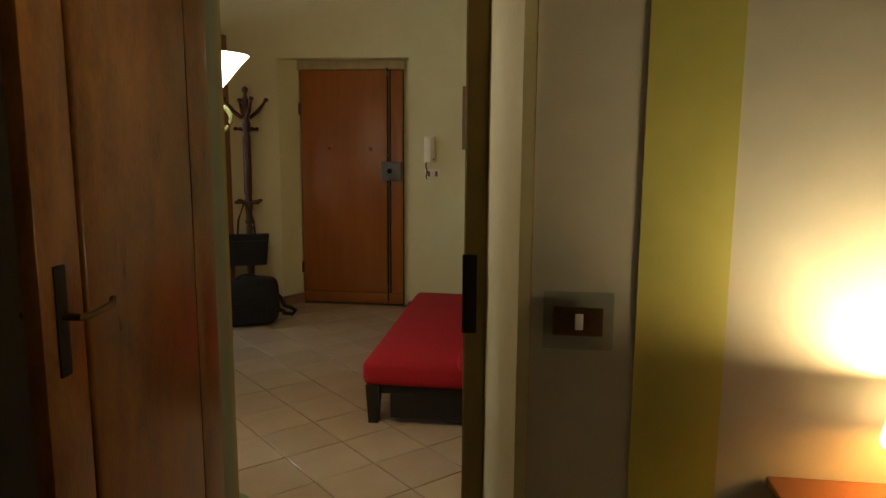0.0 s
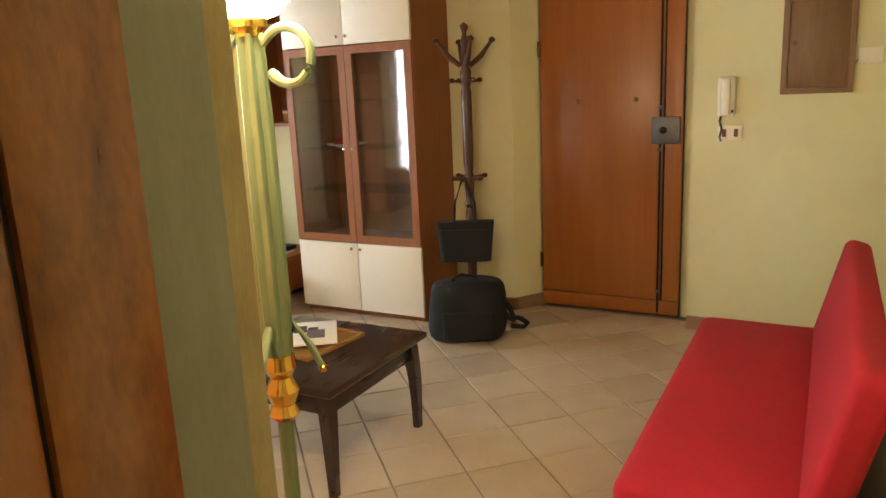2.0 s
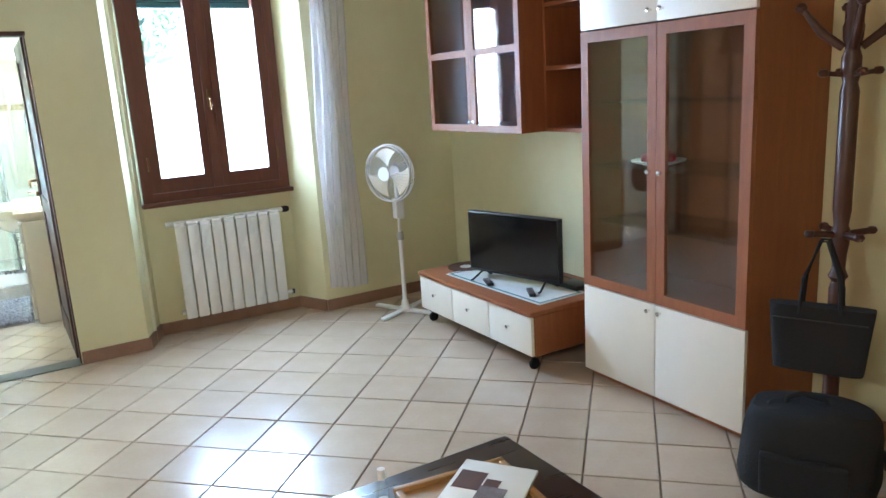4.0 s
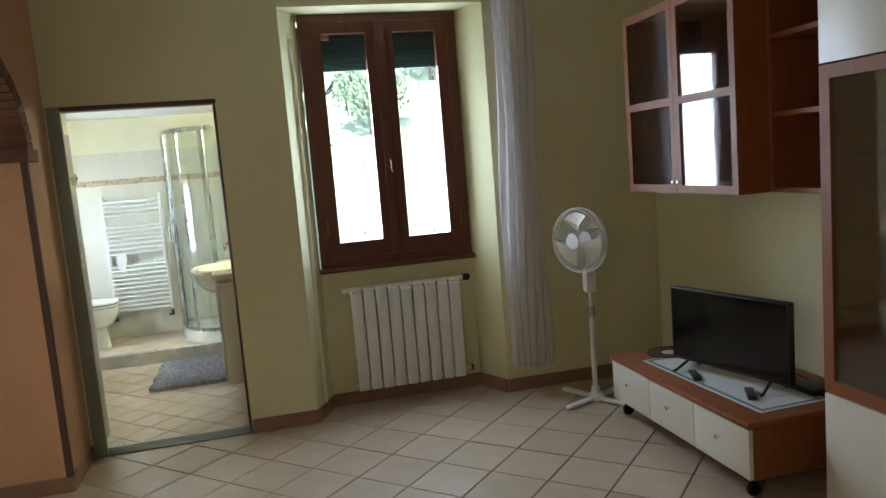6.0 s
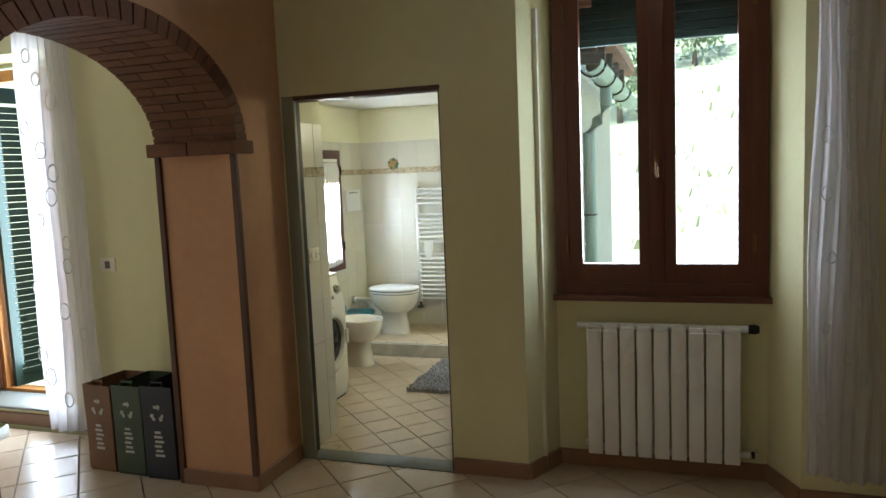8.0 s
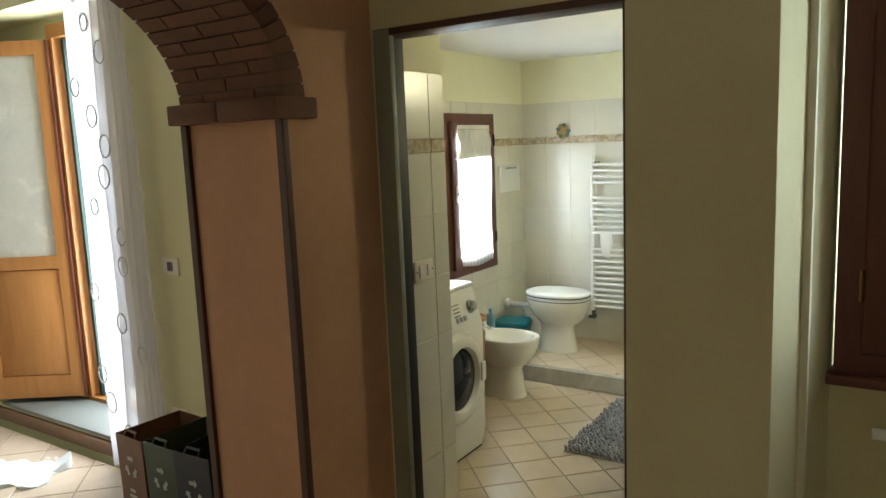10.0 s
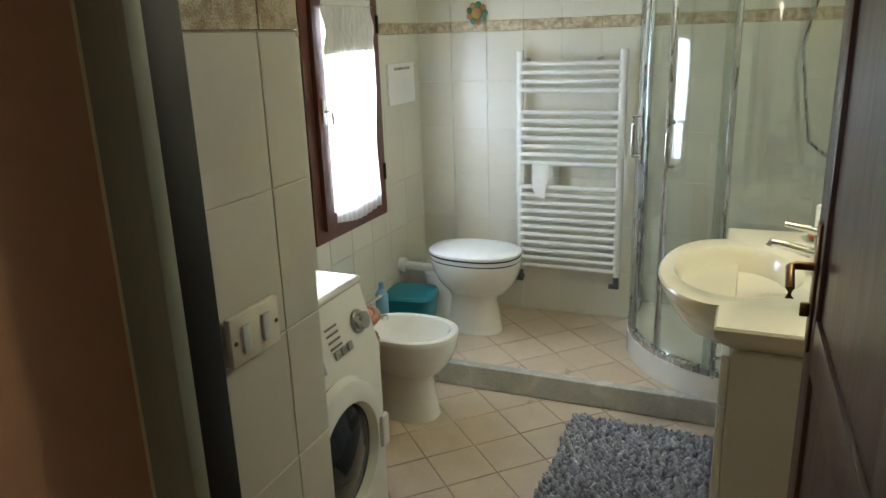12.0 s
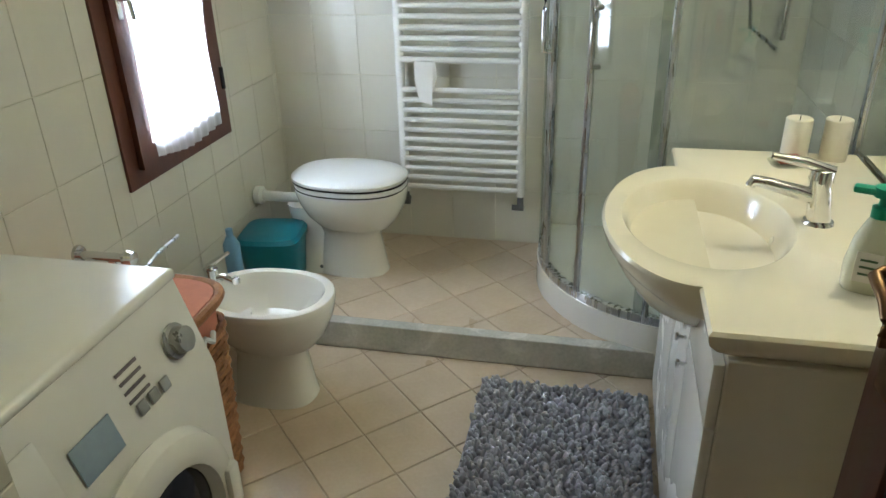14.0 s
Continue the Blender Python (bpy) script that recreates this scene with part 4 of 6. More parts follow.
for y, x, a in ((-1.30, 3.20, 68), (-1.66, 3.26, 60)):
    r = thing("remote_control", x, y, 0.371, a, "black remote control lying on the cloth", "remote control", "remote controls")
    part("body", box(-0.075, -0.02, 0, 0.075, 0.02, 0.016, 0.005), BLACK, r)
    part("buttons", boxes(*[(-0.055 + 0.02 * i, -0.012 + 0.012 * j, 0.016, -0.043 + 0.02 * i, -0.005 + 0.012 * j, 0.018) for i in range(5) for j in range(3)]), GREYPRINT, r, "rows of grey buttons")
r = thing("set_top_box", 3.55, -1.72, 0.366, 0, "small black set-top box beside the television", "box")
part("case", box(-0.06, -0.08, 0, 0.06, 0.08, 0.03, 0.004), BLACK, r)
part("cable", tube([(0.05, 0.05, 0.015), (0.09, 0.1, 0.006), (0.10, 0.25, 0.006), (0.12, 0.35, 0.02)], 0.003, 6), BLACK, r)

# pedestal fan
fan = thing("pedestal_fan", 3.06, -0.40, 0, 0, "white pedestal fan on a cross foot", "fan")
for a in (25, 115, 205, 295):
    c, s = math.cos(radians(a)), math.sin(radians(a))
    part("foot", moved(box(0.0, -0.022, 0.0, 0.27, 0.022, 0.022, 0.006), pose(0, 0, 0.004, 0, 0, a)), WHITE, fan)
part("hub", lathe([(0, 0.0), (0.05, 0.0), (0.05, 0.03), (0.03, 0.05), (0.024, 0.09), (0, 0.09)], 18), WHITE, fan)
part("pole", tube([(0, 0, 0.05), (0, 0, 0.60)], 0.016, 12), WHITE, fan)
part("collar", lathe([(0.0, 0.56), (0.024, 0.56), (0.026, 0.60), (0.02, 0.62), (0, 0.62)], 14), KNOB, fan, "grey height collar")
part("upper_pole", tube([(0, 0, 0.60), (0, 0, 0.73)], 0.011, 12), WHITE, fan)
part("control_box", box(-0.035, -0.035, 0.72, 0.035, 0.035, 0.88, 0.015), WHITE, fan)
FH = pose(-0.03, -0.035, 1.07, 0, 0, -68)
fh = part("motor", moved(lathe([(0.0, 0.0), (0.05, 0.0), (0.065, 0.03), (0.06, 0.12), (0.03, 0.15), (0, 0.15)], 18), FH @ pose(0, 0.0, 0, -90, 0, 0)), WHITE, fan)
part("neck", tube([(0, 0, 0.87), (0, 0, 1.03)], 0.02, 10), WHITE, fan)
for rr, yy in ((0.205, -0.03), (0.20, -0.075), (0.207, -0.05)):
    part("guard_ring", moved(tube([(rr * math.cos(2 * math.pi * i / 36), yy, rr * math.sin(2 * math.pi * i / 36)) for i in range(37)], 0.004, 6), FH), WHITE, fan)
gw = []
for i in range(48):
    a = 2 * math.pi * i / 48
    gw.append(tube([(0.045 * math.cos(a), -0.105, 0.045 * math.sin(a)), (0.14 * math.cos(a), -0.102, 0.14 * math.sin(a)), (0.20 * math.cos(a), -0.075, 0.20 * math.sin(a)), (0.206 * math.cos(a), -0.04, 0.206 * math.sin(a)), (0.15 * math.cos(a), 0.005, 0.15 * math.sin(a)), (0.06 * math.cos(a), 0.01, 0.06 * math.sin(a))], 0.0016, 4))
part("guard", moved(join(*gw), FH), WHITE, fan)
part("badge", moved(lathe([(0, 0), (0.05, 0.002), (0.05, 0.008), (0, 0.01)], 20), FH @ pose(0, -0.102, 0, 90, 0, 0)), WHITE, fan)
for i in range(3):
    bl = bmesh.new()
    rows_ = []
    for j in range(7):
        f = j / 6
        rad = 0.03 + 0.15 * f
        half = 0.25 + 0.42 * f
        rows_.append([bl.verts.new((rad * math.cos(u), -0.055 + 0.02 * (u / half), rad * math.sin(u))) for u in [half * (-1 + 2 * q / 6) for q in range(7)]])
    for j in range(6):
        for q in range(6):
            bl.faces.new((rows_[j][q], rows_[j][q + 1], rows_[j + 1][q + 1], rows_[j + 1][q]))
    part("blade", moved(bl, FH @ pose(0, 0, 0, 0, 120 * i + 20, 0)), WAX, fan, "translucent grey-white blade")

fan.scale = (1, 1, 0.965)

# coat stand with bags
rk = thing("coat_stand", 3.40, -3.42, 0, 0, "dark turned-wood coat stand with pegs, holding a bag", "coat stand")
part("post", lathe([(0.0, 0.03), (0.030, 0.03), (0.030, 0.15), (0.022, 0.17), (0.034, 0.20), (0.022, 0.23), (0.030, 0.28), (0.030, 0.75), (0.022, 0.78), (0.036, 0.80), (0.024, 0.83), (0.026, 0.88), (0.032, 0.93), (0.032, 0.985), (0.026, 1.0),
     (0.033, 1.06), (0.033, 1.50), (0.025, 1.53), (0.034, 1.56), (0.034, 1.62), (0.024, 1.65), (0.034, 1.69), (0.036, 1.73), (0.022, 1.76), (0.028, 1.80), (0.016, 1.83), (0.013, 1.85), (0.024, 1.875), (0.024, 1.895), (0.0, 1.915)], 18), RACKWOOD, rk)
for i in range(4):
    a = radians(38 + 90 * i)
    c, s = math.cos(a), math.sin(a)
    part("hook", join(tube([(0.03 * c, 0.03 * s, 1.655), (0.10 * c, 0.10 * s, 1.71), (0.165 * c, 0.165 * s, 1.795)], 0.012, 10, [0.015, 0.017, 0.010]), lathe([(0, 0), (0.018, 0.01), (0.022, 0.022), (0.012, 0.036), (0, 0.038)], 12, 0.172 * c, 0.172 * s, 1.785)), RACKWOOD, rk)
for zz, L, ra, n0 in ((1.56, 0.095, 0.009, 52), (0.965, 0.12, 0.013, 60)):
    for i in range(4):
        a = radians(n0 + 90 * i)
        c, s = math.cos(a), math.sin(a)
        part("peg", join(tube([(0.025 * c, 0.025 * s, zz), (L * c, L * s, zz + 0.008)], ra, 10), moved(lathe([(0, -0.016), (0.014, -0.012), (0.02, 0), (0.014, 0.012), (0, 0.016)], 12), pose(L * c, L * s, zz + 0.009))), RACKWOOD, rk)
for i in range(4):
    a = radians(20 + 90 * i)
    c, s = math.cos(a), math.sin(a)
    part("foot", tube([(0.02 * c, 0.02 * s, 0.16), (0.13 * c, 0.13 * s, 0.13), (0.22 * c, 0.22 * s, 0.05), (0.27 * c, 0.27 * s, 0.022)], 0.02, 10, [0.024, 0.022, 0.02, 0.018]), RACKWOOD, rk)

hb = thing("handbag", 3.245, -3.455, 0.47, -66, "black leather handbag hanging from a peg of the coat stand", "handbag")
part("body", loft([[(x * (0.155 + 0.025 * f) / 0.17, y * (0.055 - 0.02 * f), 0.25 * f) for x, y, _ in oval(0, 0, 0.17, 1.0, 0, 24, 5)] for f in (0, 0.06, 0.4, 0.8, 1.0)]), BAGBLACK, hb)
for y in (-0.035, 0.035):
    part("strap", tube([(-0.07, y, 0.22), (-0.06, y, 0.36), (-0.012, y * 0.6, 0.50), (0.012, y * 0.6, 0.50), (0.06, y, 0.36), (0.07, y, 0.22)], 0.007, 8), BAGBLACK, hb)
part("seam", tube([(-0.16, -0.042, 0.20), (0.16, -0.042, 0.20)], 0.003, 6), BLACK, hb)
tb = thing("travel_bag", 3.14, -3.50, 0.0, -64, "black nylon travel bag on the floor below the coat stand", "bag")
part("body", loft([[(x * a + 0.010 * math.sin(7 * y * 3 + 5 * z), y * b, z + 0.016 * math.sin(8 * x + 1) * (z > 0.2)) for x, y, _ in oval(0, 0, 0.235, 0.14, 0, 32, 3.2)]
      for a, b, z in ((0.86, 0.82, 0.012), (0.97, 0.97, 0.04), (1.02, 1.04, 0.10), (1.0, 1.02, 0.19), (0.99, 0.97, 0.27), (0.95, 0.86, 0.335), (0.86, 0.66, 0.365), (0.6, 0.35, 0.375))]), BAGBLACK, tb)
part("flap", moved(loft([[(x, y, 0.0 + 0.02 * f) for x, y, _ in oval(0, 0, 0.17 - 0.02 * f, 0.075 - 0.02 * f, 0, 20, 3)] for f in (0, 0.6, 1)]), pose(0.01, -0.05, 0.345, 16, 0, 0)), BAGBLACK, tb)
part("strap", tube([(0.20, 0, 0.26), (0.255, 0.01, 0.20), (0.285, -0.01, 0.13), (0.33, -0.02, 0.12), (0.37, 0.0, 0.085), (0.35, 0.03, 0.05), (0.27, 0.03, 0.06)], 0.016, 8), BAGBLACK, tb)
part("handle", tube([(-0.09, -0.05, 0.34), (-0.075, -0.03, 0.395), (-0.03, -0.01, 0.41), (0.05, -0.02, 0.40), (0.09, -0.05, 0.34)], 0.010, 8), BAGBLACK, tb)
part("pocket", moved(cushion(-0.15, -0.10, -0.02, 0.15, 0.08, 0.015, 0.012), pose(0, -0.135, 0.13, 96, 0, 0)), BAGBLACK, tb)

# wall fittings by the entrance
ic = thing("intercom", 3.78, -4.885, 1.30, 0, "beige wall intercom handset with a black curled cord", "intercom")
part("base", box(-0.03, -0.047, 0.0, 0.0, 0.047, 0.22, 0.008), WAX, ic)
part("handset", box(-0.058, -0.025, 0.005, -0.03, 0.028, 0.212, 0.012), WAX, ic)
part("button", box(-0.034, -0.042, 0.02, -0.029, -0.03, 0.034, 0.002), BLACK, ic)
part("cord", tube([(-0.03, 0.025, 0.0), (-0.035, 0.03, -0.03), (-0.03, 0.018, -0.07), (-0.032, 0.028, -0.12), (-0.03, 0.02, -0.14)], 0.006, 8), BLACK, ic)
sw = thing("light_switch", 3.78, -4.903, 1.162, 0, "cream switch plate with three rockers below the intercom", "light switch")
part("plate", box(-0.008, -0.073, 0.0, 0.0, 0.06, 0.084, 0.003), WAX, sw)
for i in range(3):
    part("rocker", box(-0.012, -0.05 + 0.032 * i, 0.02, -0.008, -0.028 + 0.032 * i, 0.064, 0.002), BRONZE if i != 1 else WHITE, sw)
pn = thing("fuse_box", 3.78, -5.335, 1.41, 0, "brown wooden fuse-box door in a frame", "fuse box")
part("frame", boxes((-0.022, -0.175, 0, 0, -0.145, 0.52), (-0.022, 0.145, 0, 0, 0.175, 0.52), (-0.022, -0.145, 0, 0, 0.145, 0.03), (-0.022, -0.145, 0.49, 0, 0.145, 0.52)), FUSEWOOD, pn)
part("door", box(-0.016, -0.144, 0.031, -0.002, 0.144, 0.489, 0.002), FUSEWOOD, pn)
part("knob", moved(lathe([(0, 0), (0.006, 0), (0.013, 0.014), (0, 0.02)], 12), pose(-0.016, 0.115, 0.27, 0, -90, 0)), BRONZE, pn)
so = thing("wall_socket", 3.78, -5.58, 1.555, 0, "beige wall socket with a trailing cord beside the fuse box", "socket")
part("plate", box(-0.01, -0.055, 0, 0, 0.055, 0.08, 0.003), WAX, so)
part("cord", tube([(-0.006, 0.055, 0.02), (-0.006, 0.075, 0.0), (-0.004, 0.075, -0.04)], 0.003, 6), IRON_AND_SHADE, so)

# coffee table
ct = thing("coffee_table", 1.635, -3.50, 0, 0, "dark wenge coffee table with curved legs", "table")
part("tabletop", box(-0.37, -0.405, 0.425, 0.37, 0.405, 0.455, 0.010, 3), DARKWOOD, ct)
for a in ((-0.32, -0.352, 0.335, 0.32, -0.33, 0.425), (-0.32, 0.33, 0.335, 0.32, 0.352, 0.425), (-0.325, -0.33, 0.335, -0.303, 0.33, 0.425), (0.303, -0.33, 0.335, 0.325, 0.33, 0.425)):
    part("apron", box(*a, 0.003), DARKWOOD, ct)
for sx in (-1, 1):
    for sy in (-1, 1):
        secs = []
        for f in [i / 10 for i in range(11)]:
            off = 0.018 * math.sin(math.pi * f * 1.0) - 0.022 * (1 - f) ** 3 * -1
            w = 0.030 - 0.014 * (1 - f) + 0.006 * max(0, 0.15 - f)
            cx, cy = sx * (0.306 + off * 0.8), sy * (0.332 + off * 0.8)
            secs.append([(cx + a * w, cy + b * w, 0.425 * f) for a, b in ((-1, -1), (1, -1), (1, 1), (-1, 1))])
        part("leg", loft(secs), DARKWOOD, ct)
    part("drawer_knob", moved(lathe([(0, 0), (0.006, 0), (0.012, 0.014), (0, 0.02)], 10), pose(sx * 0.325, -0.2, 0.375, 0, sx * 90, 0)), DARKWOOD, ct)
ct.scale = (1, 0.9, 1)
tr = thing("serving_tray", 1.685, -3.435, 0.455, -7, "golden-brown wooden serving tray on the coffee table", "tray")
part("base", box(-0.16, -0.16, 0, 0.16, 0.16, 0.008, 0.002), TRAYWOOD, tr)
for a in ((-0.18, -0.18, 0.18, -0.158), (-0.18, 0.158, 0.18, 0.18), (-0.18, -0.158, -0.158, 0.158), (0.158, -0.158, 0.18, 0.158)):
    part("rim", box(a[0], a[1], 0, a[2], a[3], 0.022, 0.004), TRAYWOOD, tr)
mg = thing("magazine", 1.715, -3.435, 0.478, 37, "white folded brochure with grey and brown pictures lying on the tray", "magazine")
part("folded_sheet", moved(box(-0.165, -0.113, 0, 0.165, 0.113, 0.010, 0.002), pose(0, 0, 0.004, 1, 1.5, 0)), PAPER, mg)
for a, m in (((0.0, 0.02, 0.10, 0.10), BROWNPRINT), ((-0.09, -0.06, 0.03, 0.02), GREYPRINT), ((0.03, -0.03, 0.07, 0.015), BROWNPRINT)):
    part("picture", moved(box(a[0], a[1], 0.0102, a[2], a[3], 0.0112), pose(0, 0, 0.004, 1, 1.5, 0)), m, mg, "printed picture")
bt = thing("spray_bottle", 1.455, -3.33, 0.455, 20, "small clear plastic bottle standing on the coffee table", "bottle")
part("body", lathe([(0, 0.0), (0.016, 0.0), (0.018, 0.004), (0.018, 0.10), (0.010, 0.115), (0.009, 0.125), (0, 0.125)], 18), CABGLASS, bt)
part("liquid", lathe([(0, 0.003), (0.014, 0.003), (0.014, 0.06), (0, 0.06)], 16), PAPER, bt)
part("cap", lathe([(0, 0.12), (0.011, 0.12), (0.011, 0.15), (0, 0.152)], 14), WHITE, bt)


sf = thing("sofa_bed", 0, 0, 0, 0, "red fabric sofa bed with black legs and a black rear box", "sofa")
SX0, SX1 = 1.25, 2.985
part("seat", cushion(SX0, -5.47, 0.215, SX1, -4.905, 0.352, 0.04), RED, sf)
bm = cushion(SX0, -0.055, 0.0, SX1, 0.055, 0.50, 0.035, 0.0)
part("backrest", moved(bm, pose(0, -5.45, 0.29, 14, 0, 0)), RED, sf)
part("rear_box", box(SX0 + 0.02, -5.77, 0.03, SX1 - 0.02, -5.55, 0.29, 0.008), BLACK, sf, "black frame box behind the backrest")
part("seat_frame", box(SX0 + 0.04, -5.55, 0.165, SX1 - 0.04, -4.95, 0.215, 0.005), BLACK, sf)
part("rear_rail", box(SX0 + 0.04, -5.76, 0.03, SX0 + 0.09, -5.05, 0.165, 0.005), BLACK, sf)
for x in (SX0 + 0.055, SX1 - 0.055):
    for y in (-4.96, -5.50):
        part("leg", loft([[(x + a * w, y + b * w, z) for a, b in ((-1, -1), (1, -1), (1, 1), (-1, 1))] for z, w in ((0.0, 0.026), (0.215, 0.038))]), BLACK, sf)

pf = thing("pouf", 0.52, -4.17, 0, 0, "red fabric pouf on short black legs", "pouf")
part("seat", cushion(-0.22, -0.22, 0.16, 0.22, 0.22, 0.36, 0.05), RED, pf)
for x in (-0.17, 0.17):
    for y in (-0.17, 0.17):
        part("leg", loft([[(x + a * w, y + b * w, z) for a, b in ((-1, -1), (1, -1), (1, 1), (-1, 1))] for z, w in ((0.0, 0.02), (0.17, 0.03))]), BLACK, pf)

# floor lamp
fl = thing("floor_lamp", 0.295, -4.525, 0, 0, "pale green brass-jointed floor lamp with a lit opal bowl", "floor lamp")
part("base", lathe([(0, 0), (0.15, 0), (0.155, 0.012), (0.11, 0.028), (0.04, 0.045), (0.028, 0.075), (0, 0.075)], 32), LAMPGREEN, fl)
part("lower_pole", tube([(0, 0, 0.05), (0, 0, 1.02)], 0.017, 16), LAMPGREEN, fl)
part("brass_joint", lathe([(0, 0.985), (0.02, 0.985), (0.034, 1.0), (0.024, 1.02), (0.036, 1.05), (0.022, 1.08), (0.034, 1.10), (0.03, 1.13), (0.0, 1.13)], 20), BRASS, fl, "polished brass joint")
prof = []
bm = bmesh.new()
rings = []
for z, r in ((1.12, 0.026), (1.25, 0.030), (1.55, 0.030), (1.74, 0.026), (1.76, 0.030)):
    rings.append([bm.verts.new(((r + 0.004 * math.cos(a * 8)) * math.cos(a), (r + 0.004 * math.cos(a * 8)) * math.sin(a), z)) for a in [2 * math.pi * i / 48 for i in range(48)]])
for a, b in zip(rings, rings[1:]):
    for i in range(48):
        bm.faces.new((a[i], a[(i + 1) % 48], b[(i + 1) % 48], b[i]))
part("fluted_pole", bm, LAMPGREEN, fl)
part("collar", lathe([(0, 1.75), (0.031, 1.755), (0.033, 1.765), (0.040, 1.772), (0.036, 1.80), (0, 1.80)], 20), BRASS, fl)
part("bowl", lathe([(0.045, 1.79), (0.06, 1.795), (0.10, 1.84), (0.16, 1.915), (0.205, 1.965), (0.21, 1.97), (0.20, 1.972), (0.15, 1.925), (0.09, 1.855), (0.045, 1.81), (0.045, 1.79)], 40), OPAL, fl, "glowing opal glass bowl").visible_shadow = False
for a in (35, 155, 275):
    sp = []
    for i in range(19):
        ang = radians(150 - 300 * i / 18)
        r = 0.056 - 0.010 * (i / 18)
        sp.append((0.085 + r * math.cos(ang), 0, 1.715 + r * math.sin(ang)))
    sp = [(0.02, 0, 1.765)] + sp
    part("scroll", moved(tube(sp, 0.008, 8, [0.009] * 14 + [0.008, 0.008, 0.009, 0.011, 0.012, 0.008]), pose(0, 0, 0, 0, 0, a)), LAMPGREEN, fl)
    part("leaf", moved(join(tube([(0.02, 0, 1.13), (0.035, 0, 1.19), (0.065, 0, 1.14), (0.085, 0, 1.09)], 0.007, 8, [0.010, 0.010, 0.008, 0.006])), pose(0, 0, 0, 0, 0, a + 40)), LAMPGREEN, fl)
    part("leaf_tip", moved(lathe([(0, -0.012), (0.009, -0.006), (0.010, 0.004), (0, 0.012)], 10, 0.088, 0, 1.085), pose(0, 0, 0, 0, 0, a + 40)), BRASS, fl)

fl.scale = (0.925, 0.925, 0.925)

# ---- bathroom things ----
def sanitary(name, label, category, length, width, height, base_w, lid):
    """Toilet or bidet, back at the origin, front towards +x."""
    o = thing(name, 0, 0, 0, 0, label, category)
    cx = length * 0.56
    # pedestal
    part("pedestal", loft([oval(length * 0.52 + dx, 0, ax, ay, z, 28, 2.6) for z, dx, ax, ay in
         ((0.0, 0.0, length * 0.30, base_w), (0.02, 0.0, length * 0.29, base_w * 0.97), (height * 0.45, 0.01, length * 0.23, base_w * 0.80), (height * 0.62, 0.015, length * 0.27, base_w * 1.0), (height * 0.7, 0.02, length * 0.3, base_w * 1.1))]), CERAMIC, o)
    part("trap", loft([oval(length * 0.22, 0, ax, ay, z, 24, 2.6) for z, ax, ay in ((0.0, length * 0.20, base_w * 0.9), (height * 0.2, length * 0.19, base_w * 0.75), (height * 0.5, length * 0.16, base_w * 0.62), (height * 0.75, length * 0.19, base_w * 0.8))]), CERAMIC, o)
    for s in (-1, 1):
        part("bolt", moved(lathe([(0, 0), (0.009, 0), (0.007, 0.006), (0, 0.007)], 10), pose(length * 0.33, s * (base_w + 0.002), 0.045, -90 * s, 0, 0)), STEEL, o)
    outer = [(height * 0.56, 0.66), (height * 0.68, 0.84), (height * 0.82, 0.95), (height * 0.94, 1.0), (height * 0.985, 1.0), (height, 0.985)]
    inner = [(height, 0.84), (height * 0.97, 0.80), (height * 0.85, 0.70), (height * 0.72, 0.50), (height * 0.68, 0.2)]
    secs = [oval(cx + 0.02 * (1 - f), 0, length * 0.44 * f, width * 0.5 * f, z, 36, 2.25) for z, f in outer + inner]
    part("bowl", loft(secs), CERAMIC, o)
    return o


wc = sanitary("toilet", "white ceramic toilet with a closed seat lid", "toilet", 0.60, 0.37, 0.395, 0.105, True)
part("seat", loft([oval(0.335, 0, 0.262 * f, 0.186 * f, z, 36, 2.3) for z, f in ((0.3970, 0.97), (0.380, 1.0), (0.4120, 1.0), (0.4160, 0.98))]), WHITE, wc)
# solid dark ovals paint the shade lines under the lid and the seat
part("seat_gap_shade", loft([oval(0.333, 0, 0.2665, 0.1888, z, 36, 2.3) for z in (0.4150, 0.4215)]), IRON_AND_SHADE, wc, "dark band painted as the shade between seat and lid")
part("lid", loft([oval(0.332, 0, 0.268 * f, 0.190 * f, z, 36, 2.3) for z, f in ((0.4200, 0.98), (0.4240, 1.0), (0.4360, 1.0), (0.4440, 0.96), (0.4500, 0.80), (0.4530, 0.4))]), WHITE, wc)
part("seat_gap_shade", loft([oval(0.335, 0, 0.2632, 0.1870, z, 36, 2.3) for z in (0.3890, 0.3945)]), IRON_AND_SHADE, wc, "dark band painted as the shade between bowl and seat")
part("flush_pipe", tube([(-0.155, -0.0, 0.31), (0.10, 0.0, 0.31)], 0.022, 14), WHITE, wc, "white plastic flush pipe")
part("pipe_collar", moved(lathe([(0, 0), (0.038, 0), (0.040, 0.03), (0.03, 0.04), (0, 0.04)], 18), pose(-0.155, 0, 0.31, 0, 90, 0)), WHITE, wc)
wc.matrix_world = pose(-0.815, 2.71, 0.105, 0, 0, -2) @ Matrix.Diagonal((0.9, 0.92, 1, 1))

bi = sanitary("bidet", "white ceramic bidet with a chrome mixer tap", "bidet", 0.54, 0.35, 0.40, 0.105, False)
part("tap_body", lathe([(0, 0.39), (0.024, 0.39), (0.022, 0.44), (0.025, 0.47), (0, 0.475)], 16, 0.105), CHROME, bi)
part("tap_spout", tube([(0.105, 0, 0.435), (0.15, 0, 0.445), (0.185, 0, 0.430)], 0.011, 10), CHROME, bi)
part("tap_lever", tube([(0.095, 0, 0.475), (0.13, 0, 0.50), (0.185, 0, 0.535)], 0.007, 8, [0.011, 0.009, 0.006]), CHROME, bi)
